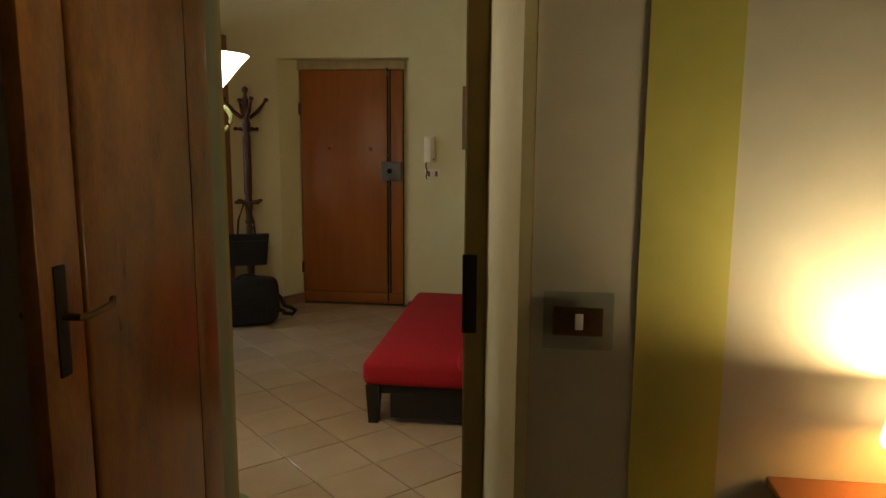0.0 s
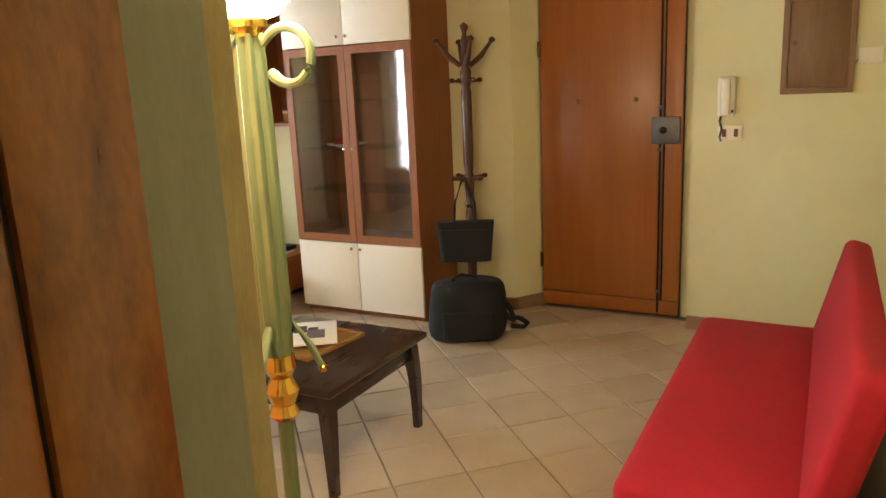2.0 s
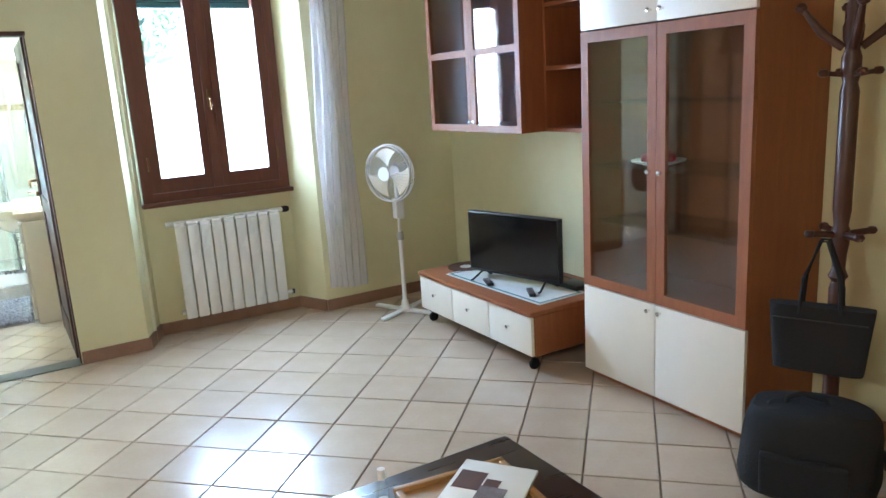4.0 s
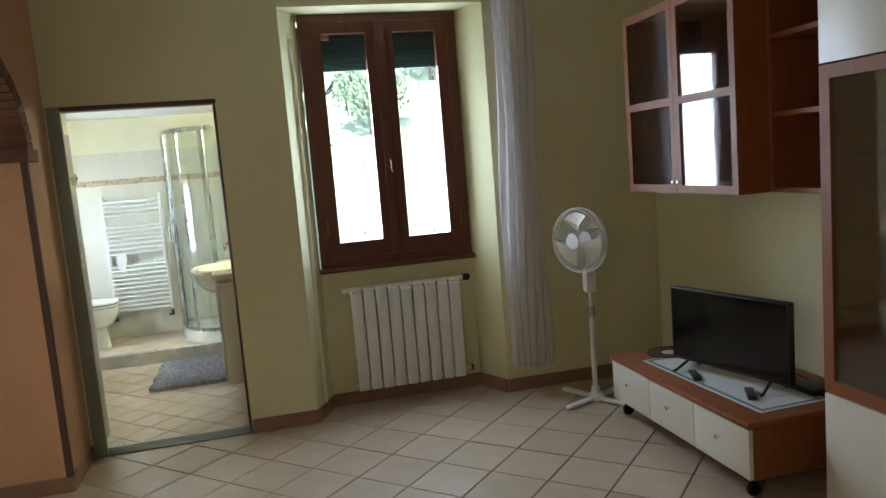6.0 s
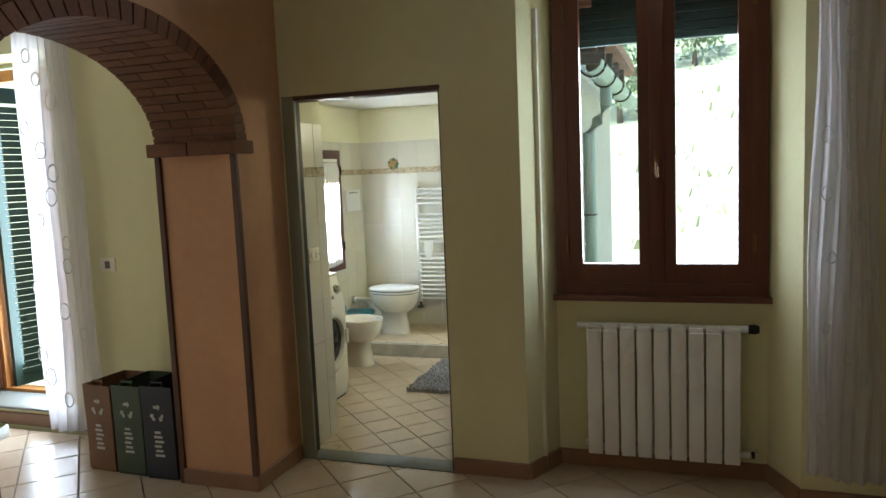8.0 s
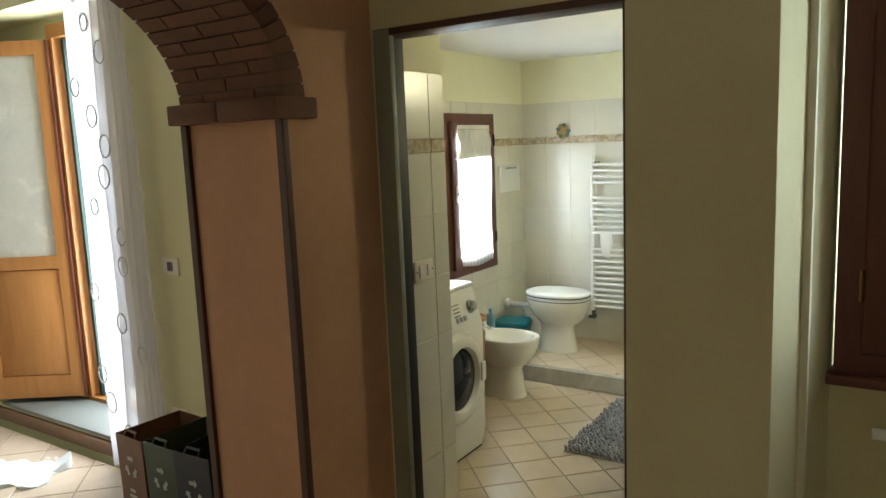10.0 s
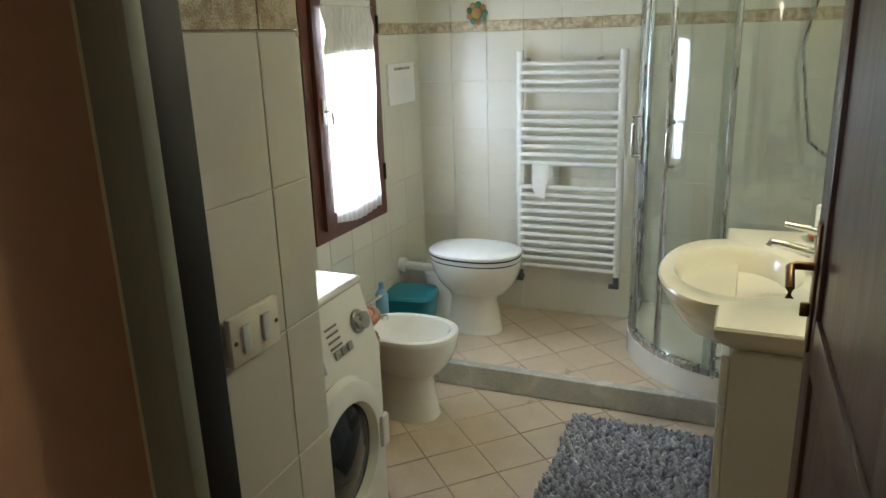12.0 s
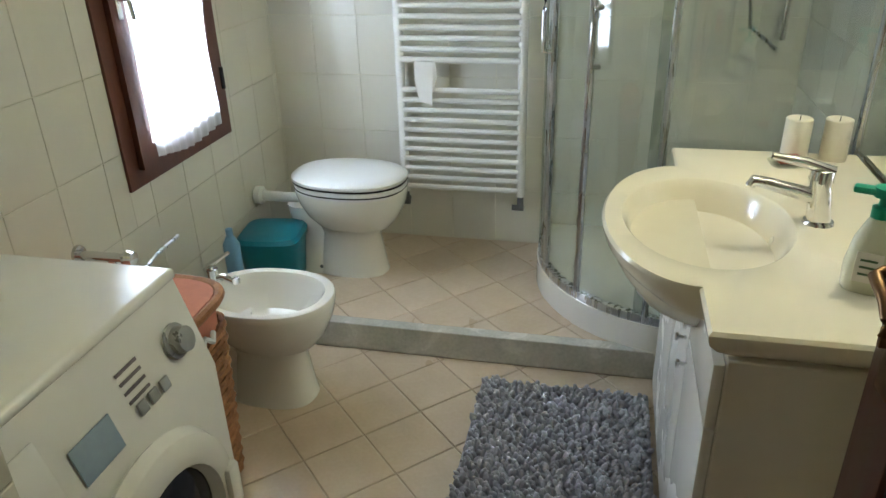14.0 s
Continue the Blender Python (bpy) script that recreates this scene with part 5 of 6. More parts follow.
part("tap_joint", moved(lathe([(0, -0.012), (0.014, -0.01), (0.014, 0.01), (0, 0.012)], 12), pose(0.195, 0, 0.435)), CHROME, bi)
part("overflow", moved(lathe([(0, 0), (0.010, 0), (0.010, 0.003), (0, 0.003)], 12), pose(0.118, 0, 0.345, 0, 80, 0)), IRON_AND_SHADE, bi)
bi.matrix_world = pose(-0.845, 1.945, 0, 0, 0, 0) @ Matrix.Diagonal((0.96, 0.97, 1, 1))

bn = thing("waste_bin", -0.81, 2.53, 0.105, 8, "teal plastic waste bin with a lid beside the toilet", "waste bin")
part("body", loft([oval(0, 0, 0.105 + 0.02 * f, 0.10 + 0.02 * f, 0.20 * f, 24, 4.5) for f in (0, 0.04, 1)]), TEAL, bn)
part("lid", loft([oval(0, 0, a, b, z, 24, 4.5) for z, a, b in ((0.198, 0.130, 0.126), (0.222, 0.132, 0.128), (0.238, 0.120, 0.116), (0.244, 0.07, 0.07))]), TEAL, bn)
fp = thing("flush_plate", BW, 2.83, 1.265, 0, "white wall-mounted flush plate", "flush plate")
part("plate", box(0.0, -0.155, 0, 0.016, 0.155, 0.205, 0.006), WHITE, fp)
part("button", box(0.015, -0.09, 0.172, 0.021, 0.09, 0.186, 0.003), KNOB, fp)

# towel radiator
tr = thing("towel_radiator", -0.108, 3.015, 0.355, 0, "white ladder towel radiator with grouped bars", "radiator")
for x in (-0.25, 0.25):
    part("upright", tube([(x, 0, 0), (x, 0, 1.145)], 0.019, 12), ENAMEL, tr)
zz = [0.03 + 0.043 * i for i in range(11)] + [0.585 + 0.043 * i for i in range(7)] + [0.955 + 0.043 * i for i in range(4)]
for z in zz:
    part("bar", tube([(-0.24, -0.018, z), (0.24, -0.018, z)], 0.0115, 8), ENAMEL, tr)
for x, z in ((-0.22, 1.10), (0.14, 1.10)):
    part("bracket", tube([(x, 0.06, z), (x, -0.02, z)], 0.011, 10), KNOB, tr)
for x in (-0.25, 0.25):
    part("valve", join(tube([(x, 0, 0.0), (x, 0, -0.05)], 0.014, 10), tube([(x - 0.035, 0, -0.055), (x + 0.015, 0, -0.055)], 0.013, 10), tube([(x, 0, -0.055), (x, 0.055, -0.055)], 0.009, 8)), STEEL, tr)
tr.scale = (1.04, 1, 1.01)
ch = thing("hanging_cloth", -0.25, 2.983, 0.778, 0, "small white cloth hung over a towel radiator bar", "cloth")
part("cloth", loft([[(-0.045 + 0.012 * f, -0.012, z), (0.03, -0.016, z - 0.01 * f), (0.05 - 0.03 * f, -0.008, z), (0.0, 0.006, z)] for z, f in ((0.165, 0.2), (0.10, 0), (0.04, 0.6), (0.0, 1.6))]), PAPER, ch)
fw = thing("ceramic_flower", -0.61, BN - 0.02, 1.705, 0, "small ochre and green ceramic flower on the wall", "ornament")
for i in range(9):
    part("petal", moved(lathe([(0, -0.006), (0.018, 0), (0, 0.006)], 10, 0.042, 0, 0), pose(0, 0, 0, 90, 0, 0) @ pose(0, 0, 0, 0, 0, 40 * i)), SUNFLOWER if i % 2 else LEAFGREEN, fw)
part("heart", moved(lathe([(0, -0.01), (0.028, -0.006), (0.028, 0.006), (0, 0.012)], 16), pose(0, 0, 0, 90, 0, 0)), SUNFLOWER, fw)

# washing machine
wm = thing("washing_machine", -0.285, 0.86, 0, 0, "white front-loading washing machine with a dark round door", "washing machine")
part("body", loft([[(x, y, z) for y in ((-0.30, 0.30) if True else ()) for x in ()] or p for p in
     [[(xb, -0.30, z), (xf, -0.30, z), (xf, 0.30, z), (xb, 0.30, z)] for xb, xf, z in ((-0.57, 0.0, 0.015), (-0.57, 0.022, 0.12), (-0.57, 0.022, 0.66), (-0.57, -0.035, 0.845))]]), ENAMEL, wm)
part("lid", box(-0.575, -0.303, 0.845, -0.025, 0.303, 0.868, 0.010, 3), ENAMEL, wm)
WF = pose(-0.005, 0, 0.755, 0, 90 - 17.1, 0)
part("program_knob", moved(lathe([(0, 0.0), (0.034, 0.0), (0.034, 0.006), (0.026, 0.008), (0.024, 0.03), (0, 0.032)], 24), WF @ pose(0, 0.225, 0)), KNOB, wm, "grey programme knob")
part("label", moved(box(-0.025, -0.07, 0.0, 0.04, 0.03, 0.0035, 0.001), WF @ pose(0.03, -0.02, 0)), BLUELABEL, wm, "blue-grey label with unreadable lines")
for i in range(3):
    part("button", moved(box(-0.012, -0.012, 0, 0.012, 0.012, 0.006, 0.002), WF @ pose(0.045, 0.08 + 0.035 * i, 0)), KNOB, wm)
for i in range(4):
    part("printed_line", moved(box(-0.003, -0.03, 0, 0.003, 0.03, 0.0015), WF @ pose(-0.03 + 0.018 * i, 0.09, 0)), GREYPRINT, wm)
DR = pose(0.024, 0.02, 0.44, 0, 90, 0)
part("door_ring", moved(lathe([(0.16, 0.0), (0.215, 0.0), (0.225, 0.012), (0.215, 0.035), (0.185, 0.050), (0.16, 0.045), (0.15, 0.02), (0.16, 0.0)], 40), DR), ENAMEL, wm)
part("door_glass", moved(lathe([(0.0, 0.045), (0.08, 0.040), (0.14, 0.020), (0.165, 0.015), (0.165, 0.005), (0.0, 0.005)], 36), DR), SCREEN, wm, "dark bowed door glass")
part("door_handle", moved(box(-0.05, 0.165, 0.035, 0.05, 0.205, 0.06, 0.008), DR), ENAMEL, wm)
part("drawer", moved(box(-0.05, -0.29, 0.0, 0.05, -0.13, 0.006, 0.002), WF), ENAMEL, wm)
part("plinth", box(-0.56, -0.295, 0.0, -0.005, 0.295, 0.018), BLACK, wm)

wm.scale = (1, 1, 1.055)

# wicker hamper
hm = thing("laundry_basket", -0.72, 1.455, 0, 0, "brown woven wicker laundry basket with salmon lining", "basket")
part("liner", loft([oval(0, 0, 0.205 + 0.02 * f, 0.165 + 0.015 * f, 0.60 * f + 0.01, 28, 4) for f in (0, 0.5, 1)]), PINKCLOTH, hm, "salmon cloth lining")
for k in range(26):
    f = k / 25
    pts = oval(0, 0, 0.212 + 0.02 * f, 0.172 + 0.015 * f, 0.012 + 0.50 * f, 40, 4)
    pts = [(x * (1 + 0.012 * (-1) ** (i + k)), y * (1 + 0.012 * (-1) ** (i + k)), z) for i, (x, y, z) in enumerate(pts)]
    part("weave_strand", tube(pts + pts[:1], 0.009, 5), WICKER, hm)
part("rim", tube(oval(0, 0, 0.238, 0.192, 0.60, 36, 4) + oval(0, 0, 0.238, 0.192, 0.60, 36, 4)[:1], 0.014, 8), WICKER, hm)
part("lid", loft([oval(0, 0, 0.232 * f, 0.186 * f, 0.598 + 0.012 * (1 - f), 36, 4) for f in (1, 0.9, 0.3)]), WICKER, hm)
part("tie", join(tube([(0.235, 0.05, 0.53), (0.25, 0.02, 0.52), (0.24, 0.0, 0.54)], 0.008, 6), tube([(0.24, 0.0, 0.54), (0.25, -0.03, 0.51)], 0.006, 6)), LACE, hm, "white ribbon tie")

wt = thing("wall_tap", BW, 1.64, 0.655, 0, "chrome wall tap above the laundry basket", "tap")
part("flange", moved(lathe([(0, 0), (0.03, 0), (0.026, 0.012), (0, 0.014)], 18), pose(0, 0, 0, 0, 90, 0)), CHROME, wt)
part("body", join(tube([(0, 0, 0), (0.16, 0, 0)], 0.013, 12), tube([(0.11, 0, 0), (0.115, 0, -0.05), (0.115, 0, -0.09)], 0.012, 12)), CHROME, wt)
part("knob", moved(lathe([(0, 0), (0.02, 0), (0.026, 0.012), (0.02, 0.03), (0, 0.032)], 14), pose(0.155, 0, 0, 0, 90, 0)), CHROME, wt)
part("hose", tube([(0.115, 0, -0.09), (0.14, 0.02, -0.10), (0.15, 0.16, -0.06), (0.13, 0.30, -0.07)], 0.006, 8), ALU, wt)
bb = thing("shampoo_bottle", -0.80, 2.19, 0.0, 0, "light blue plastic bottle behind the bidet", "bottle")
part("body", loft([oval(0, 0, 0.03 * f, 0.022 * f, z, 18, 3) for z, f in ((0, 0.9), (0.01, 1), (0.44, 1), (0.47, 0.5), (0.475, 0.3))]), BLUEPLASTIC, bb)
part("cap", lathe([(0, 0.47), (0.013, 0.47), (0.013, 0.50), (0, 0.505)], 12), BLUEPLASTIC, bb)

# bath mat of chenille tufts
mt = thing("bath_mat", 0.418, 1.707, 0.0, 0, "grey chenille bath mat on the tiled floor", "bath mat")
part("backing", box(-0.284, -0.418, 0.001, 0.284, 0.418, 0.010, 0.004), MATGREY, mt)
random.seed(7)
verts, faces = [], []
for i in range(34):
    for j in range(50):
        x = -0.279 + 0.558 * (i + 0.5 + random.uniform(-0.3, 0.3)) / 34
        y = -0.412 + 0.824 * (j + 0.5 + random.uniform(-0.3, 0.3)) / 50
        h = random.uniform(0.020, 0.030)
        r = random.uniform(0.0075, 0.0105)
        lx, ly = random.uniform(-0.012, 0.012), random.uniform(-0.012, 0.012)
        n = len(verts)
        for z, f, q in ((0.008, 0.8, 0), (0.008 + h * 0.55, 1.1, 0.5), (0.008 + h, 0.6, 1)):
            for k in range(6):
                a = k * math.pi / 3 + i + j
                verts.append((x + lx * q + r * f * math.cos(a), y + ly * q + r * f * math.sin(a), z))
        verts.append((x + lx, y + ly, 0.010 + h))
        for s in (0, 6):
            for k in range(6):
                faces.append((n + s + k, n + s + (k + 1) % 6, n + s + 6 + (k + 1) % 6, n + s + 6 + k))
        for k in range(6):
            faces.append((n + 12 + k, n + 12 + (k + 1) % 6, n + 18))
me = bpy.data.meshes.new("tuft_layer")
me.from_pydata(verts, [], faces)
me.polygons.foreach_set("use_smooth", [True] * len(me.polygons))
me.materials.append(MATGREY)
pile = new("tuft_layer", me)
pile.parent = mt
tagged(pile, "thick grey chenille tufts", kind="stuff")

# vanity
vn = thing("vanity_cabinet", 0, 0, 0, 0, "white vanity cabinet with glossy doors", "cabinet")
part("body", box(0.745, 1.235, 0.0, 1.20, 2.20, 0.775, 0.003, 1), IVORY, vn)
for k, (a, b) in enumerate(((1.235, 1.555), (1.56, 1.875), (1.88, 2.20))):
    if k != 1:
        d = part("door", box(0.722, a, 0.04, 0.744, b, 0.62, 0.004), ENAMEL, vn, "glossy white door")
        part("knob", moved(lathe([(0, 0), (0.005, 0), (0.005, 0.014), (0.010, 0.018), (0.010, 0.024), (0, 0.026)], 10), pose(0.722, b - 0.03 if k == 0 else a + 0.03, 0.57, 0, -90, 0)), CHROME, d)
        d = part("drawer", box(0.722, a, 0.625, 0.744, b, 0.765, 0.004), ENAMEL, vn, "glossy white drawer front")
        part("knob", moved(lathe([(0, 0), (0.005, 0), (0.005, 0.014), (0.010, 0.018), (0.010, 0.024), (0, 0.026)], 10), pose(0.722, b - 0.06 if k == 0 else a + 0.06, 0.69, 0, -90, 0)), CHROME, d)
    else:
        d = part("door", box(0.722, a, 0.04, 0.744, b, 0.765, 0.004), ENAMEL, vn, "glossy white door")
        part("knob", moved(lathe([(0, 0), (0.005, 0), (0.005, 0.014), (0.010, 0.018), (0.010, 0.024), (0, 0.026)], 10), pose(0.722, a + 0.03, 0.60, 0, -90, 0)), CHROME, d)

vn.matrix_world = Matrix.Translation((-0.01, -0.03, 0)) @ Matrix.Diagonal((1, 1.0, 1.024, 1))
ws = thing("washbasin", 0, 0, 0, 0, "cream cast-stone washbasin top with a round projecting bowl", "washbasin")


def front_x(y, inset=0.0):
    u = (y - 1.71) / 0.345
    bulge = 0.19 * math.sqrt(1 - u * u) if abs(u) < 1 else 0.0
    return 0.70 - bulge + inset


ysb = [1.20] + [1.365 + 0.69 * (1 - math.cos(math.pi * i / 30)) / 2 for i in range(31)] + [2.225]
outline = [(front_x(y), y) for y in ysb] + [(1.195, 2.225), (1.195, 1.20)]
NB = 48


def rim_ring(f, z):
    return [(0.745 + 0.19 * f * math.cos(2 * math.pi * i / NB), 1.71 + 0.265 * f * math.sin(2 * math.pi * i / NB), z) for i in range(NB)]


bm = bmesh.new()
# slab edge with a moulded underside
rows_ = []
for z, ins in ((0.775, 0.055), (0.80, 0.022), (0.822, 0.004), (0.843, 0.0), (0.85, 0.006)):
    rows_.append([bm.verts.new((min(1.195, x + (ins if x < 1.19 else 0)), y + (ins if y < 1.21 else (-ins if y > 2.2 else 0)), z)) for x, y in outline])
n = len(outline)
for a, b in zip(rows_, rows_[1:]):
    for i in range(n):
        bm.faces.new((a[i], a[(i + 1) % n], b[(i + 1) % n], b[i]))
hole = [bm.verts.new(p) for p in rim_ring(1.0, 0.85)]
edges = [bm.edges.get((rows_[-1][i], rows_[-1][(i + 1) % n])) for i in range(n)] + [bm.edges.new((hole[i], hole[(i + 1) % NB])) for i in range(NB)]
bmesh.ops.triangle_fill(bm, use_beauty=True, edges=edges)
prev = hole
for f, z in ((0.975, 0.846), (0.93, 0.825), (0.82, 0.775), (0.62, 0.735), (0.35, 0.720), (0.08, 0.715)):
    ring = [bm.verts.new(p) for p in rim_ring(f, z)]
    for i in range(NB):
        bm.faces.new((prev[i], prev[(i + 1) % NB], ring[(i + 1) % NB], ring[i]))
    prev = ring
bm.faces.new(prev)
part("basin_top", bm, BASIN, ws)
part("under_bowl", loft([[(0.745 - 0.215 * f * math.cos(math.pi * (i / 15 - 0.5)) if True else 0, 1.71 + 0.32 * f * math.sin(math.pi * (i / 15 - 0.5)), z) for i in range(16)] for z, f in ((0.80, 1.0), (0.76, 0.93), (0.70, 0.75), (0.66, 0.5))]), BASIN, ws)
part("drain", lathe([(0, 0.717), (0.028, 0.717), (0.028, 0.722), (0, 0.723)], 18, 0.745, 1.71), CHROME, ws)
part("overflow", moved(lathe([(0, 0), (0.011, 0), (0.011, 0.002), (0, 0.002)], 12), pose(0.895, 1.71, 0.80, 0, -70, 0)), CHROME, ws)
ws.matrix_world = Matrix.Translation((-0.01, -0.03, 0)) @ Matrix.Diagonal((1, 1.0, 1.024, 1))
tp = thing("basin_tap", 0.975, 1.685, 0.8705, 0, "chrome single-lever basin tap", "tap")
part("body", loft([oval(-0.004 * i, 0, 0.026 - 0.001 * i, 0.024, z, 20, 2.4) for i, z in enumerate((0.0, 0.03, 0.06, 0.09, 0.105))]), CHROME, tp)
part("spout", tube([(0.0, 0, 0.055), (-0.05, 0, 0.070), (-0.12, 0, 0.088), (-0.15, 0, 0.092), (-0.155, 0, 0.080)], 0.014, 12, [0.02, 0.017, 0.014, 0.014, 0.012]), CHROME, tp)
part("lever", join(lathe([(0, 0.10), (0.026, 0.10), (0.024, 0.125), (0, 0.13)], 18, -0.012), tube([(0.01, 0, 0.12), (-0.05, 0, 0.140), (-0.12, 0, 0.152)], 0.009, 10, [0.014, 0.012, 0.008])), CHROME, tp)
part("base_ring", lathe([(0, 0), (0.034, 0), (0.032, 0.006), (0, 0.006)], 24), CHROME, tp)
sb = thing("soap_dispenser", 0.985, 1.38, 0.8705, -20, "pale hand-soap bottle with a green pump", "soap bottle")
part("body", loft([oval(0, 0, a, b, z, 24, 2.6) for z, a, b in ((0, 0.036, 0.026), (0.006, 0.040, 0.029), (0.05, 0.042, 0.030), (0.10, 0.034, 0.026), (0.135, 0.020, 0.018), (0.148, 0.013, 0.013))]), SOAP, sb)
part("label", moved(box(-0.022, -0.0305, 0.025, 0.022, -0.0285, 0.085, 0.001), pose(0, 0, 0)), PAPER, sb)
for i in range(3):
    part("label_line", box(-0.014, -0.0318, 0.040 + 0.014 * i, 0.014, -0.0304, 0.044 + 0.014 * i), LEAFGREEN, sb)
part("collar", lathe([(0, 0.145), (0.017, 0.145), (0.017, 0.165), (0.009, 0.168), (0.007, 0.19), (0, 0.19)], 16), GREENCAP, sb)
part("pump", join(box(-0.052, -0.012, 0.186, 0.018, 0.012, 0.200, 0.005), lathe([(0, 0.185), (0.02, 0.185), (0.02, 0.202), (0, 0.205)], 16)), GREENCAP, sb)
cd = thing("candle", 1.01, 2.14, 0.8705, 0, "cream pillar candle standing before the mirror", "candle", "candles on the washbasin top")
part("wax", lathe([(0, 0), (0.034, 0), (0.035, 0.004), (0.035, 0.112), (0.031, 0.115), (0.012, 0.108), (0, 0.107)], 24), WAX, cd)
part("wick", tube([(0, 0, 0.107), (0.001, 0, 0.120)], 0.0012, 6), IRON_AND_SHADE, cd)
copy_thing(cd, pose(1.112, 2.145, 0.8705))
ds = thing("soap_dish", 0.985, 2.075, 0.8705, 14, "glass soap dish with an amber soap bar", "soap dish")
part("dish", loft([oval(0, 0, 0.055 * f, 0.035 * f, z, 20, 3) for z, f in ((0, 0.8), (0.003, 0.85), (0.014, 1.0), (0.012, 0.9), (0.005, 0.7))]), SHOWERGLASS, ds)
part("soap_bar", box(-0.032, -0.02, 0.008, 0.032, 0.02, 0.028, 0.008, 3), AMBER, ds)

mr = thing("mirror", 1.198, 1.69, 0.875, 0, "large frameless wall mirror above the washbasin", "mirror")
part("glass", box(0.0, -0.52, 0.0, 0.006, 0.52, 0.95), MIRROR, mr, "", False)
part("edge", boxes((-0.002, -0.524, -0.006, 0.008, 0.524, 0.0), (-0.002, -0.524, 0.95, 0.008, 0.524, 0.956)), CHROME, mr)
ml = thing("mirror_lamp", 1.10, 1.66, 1.96, 0, "small lit lamp above the bathroom mirror", "lamp")
part("bracket", box(0.02, -0.03, -0.02, 0.10, 0.03, 0.02, 0.005), CHROME, ml)
part("shade", lathe([(0.03, -0.02), (0.05, 0.0), (0.065, 0.06), (0.07, 0.10), (0.065, 0.10), (0.045, 0.0), (0.03, -0.01), (0.03, -0.02)], 24), OPALBATH, ml, "glowing frosted glass shade").visible_shadow = False

# corner shower
shw = thing("shower_cabin", 0, 0, 0, 0, "curved corner shower cabin with glass doors and aluminium profiles", "shower")
SC, SR = (0.83, 2.81), 0.565


def shower_line(off, n=22):
    p = [(SC[0] - SR - off, BN - 0.005)]
    p += [(SC[0] - (SR + off) * math.cos(math.pi / 2 * i / n), SC[1] - (SR + off) * math.sin(math.pi / 2 * i / n)) for i in range(n + 1)]
    return p + [(BE - 0.005, SC[1] - SR - off)]


def strip(a_off, b_off, z0, z1, i0=0, i1=None):
    a, b = shower_line(a_off)[i0:i1], shower_line(b_off)[i0:i1]
    bm = bmesh.new()
    cols = [[bm.verts.new((p[0], p[1], z0)), bm.verts.new((q[0], q[1], z0)), bm.verts.new((q[0], q[1], z1)), bm.verts.new((p[0], p[1], z1))] for p, q in zip(a, b)]
    for c, d in zip(cols, cols[1:]):
        for i in range(4):
            bm.faces.new((c[i], d[i], d[(i + 1) % 4], c[(i + 1) % 4]))
    bm.faces.new(cols[0])
    bm.faces.new(cols[-1][::-1])
    return bm


part("tray", prism([(x, y) for x, y in shower_line(0.012)] + [(BE - 0.005, BN - 0.005)], 0.10, 0.215, 0.008), CERAMIC, shw, "white shower tray")
part("bottom_rail", strip(-0.022, 0.008, 0.215, 0.245), ALU, shw, "aluminium rail")
part("top_rail", strip(-0.022, 0.008, 2.03, 2.07), ALU, shw, "aluminium rail")
for off, i0, i1 in ((0.004, 0, 7), (-0.012, 5, 13), (-0.012, 12, 20), (0.004, 18, 25)):
    g = part("glass_panel", strip(off - 0.003, off + 0.003, 0.245, 2.03, i0, i1), SHOWERGLASS, shw, "clear bent glass panel")
    g.visible_shadow = False
ln = shower_line(-0.004)
for i in (0, 5, 6, 12, 19, 24):
    x, y = ln[i]
    part("upright_profile", tube([(x, y, 0.245), (x, y, 2.03)], 0.016 if i in (0, 24) else 0.012, 8), ALU, shw)
for i in (6, 13):
    x, y = shower_line(0.035)[i]
    x2, y2 = shower_line(0.0)[i]
    part("door_handle", tube([(x2, y2, 1.06), (x, y, 1.065), (x, y, 1.10), (x, y, 1.20), (x, y, 1.235), (x2, y2, 1.24)], 0.009, 10), CHROME, shw)
part("riser_rail", tube([(1.10, 2.95, 1.05), (1.10, 2.95, 2.0)], 0.010, 10), CHROME, shw)
part("shower_hose", tube([(1.08, 2.93, 1.02), (0.98, 2.92, 1.10), (0.92, 2.92, 1.5), (0.99, 2.92, 1.85), (1.07, 2.92, 1.92)], 0.008, 8), ALU, shw)
part("shower_head", moved(lathe([(0, 0), (0.045, 0), (0.048, 0.012), (0.02, 0.03), (0, 0.03)], 20), pose(1.05, 2.91, 1.93, 30, 20, 0)), CHROME, shw)

# switch on the short wall
sw = thing("light_switch", 0.022, 0.222, 1.113, 0, "ivory switch plate with two rockers on the tiles", "light switch")
part("plate", box(-0.001, -0.062, 0, 0.012, 0.062, 0.082, 0.004), WAX, sw)
for y in (-0.028, 0.024):
    part("rocker", box(0.011, y - 0.010, 0.018, 0.017, y + 0.010, 0.064, 0.003), WHITE, sw)
for y in (-0.052, 0.052):
    part("screw", moved(lathe([(0, 0), (0.004, 0), (0.003, 0.002), (0, 0.002)], 8), pose(0.012, y, 0.04, 0, 90, 0)), STEEL, sw)

# ---- kitchen corner seen through the arch ----
fw = thing("window_3", -2.24, 0.30, 0, 0, "orange-brown french window, one leaf standing open", "window")
tagged(fw, kind="structure")
part("outer_frame", boxes((-0.50, 0.06, 0.13, -0.44, 0.15, 2.44), (0.44, 0.06, 0.13, 0.50, 0.15, 2.44), (-0.44, 0.06, 2.36, 0.44, 0.15, 2.44), (-0.44, 0.06, 0.11, 0.44, 0.15, 0.15)), PINE, fw)
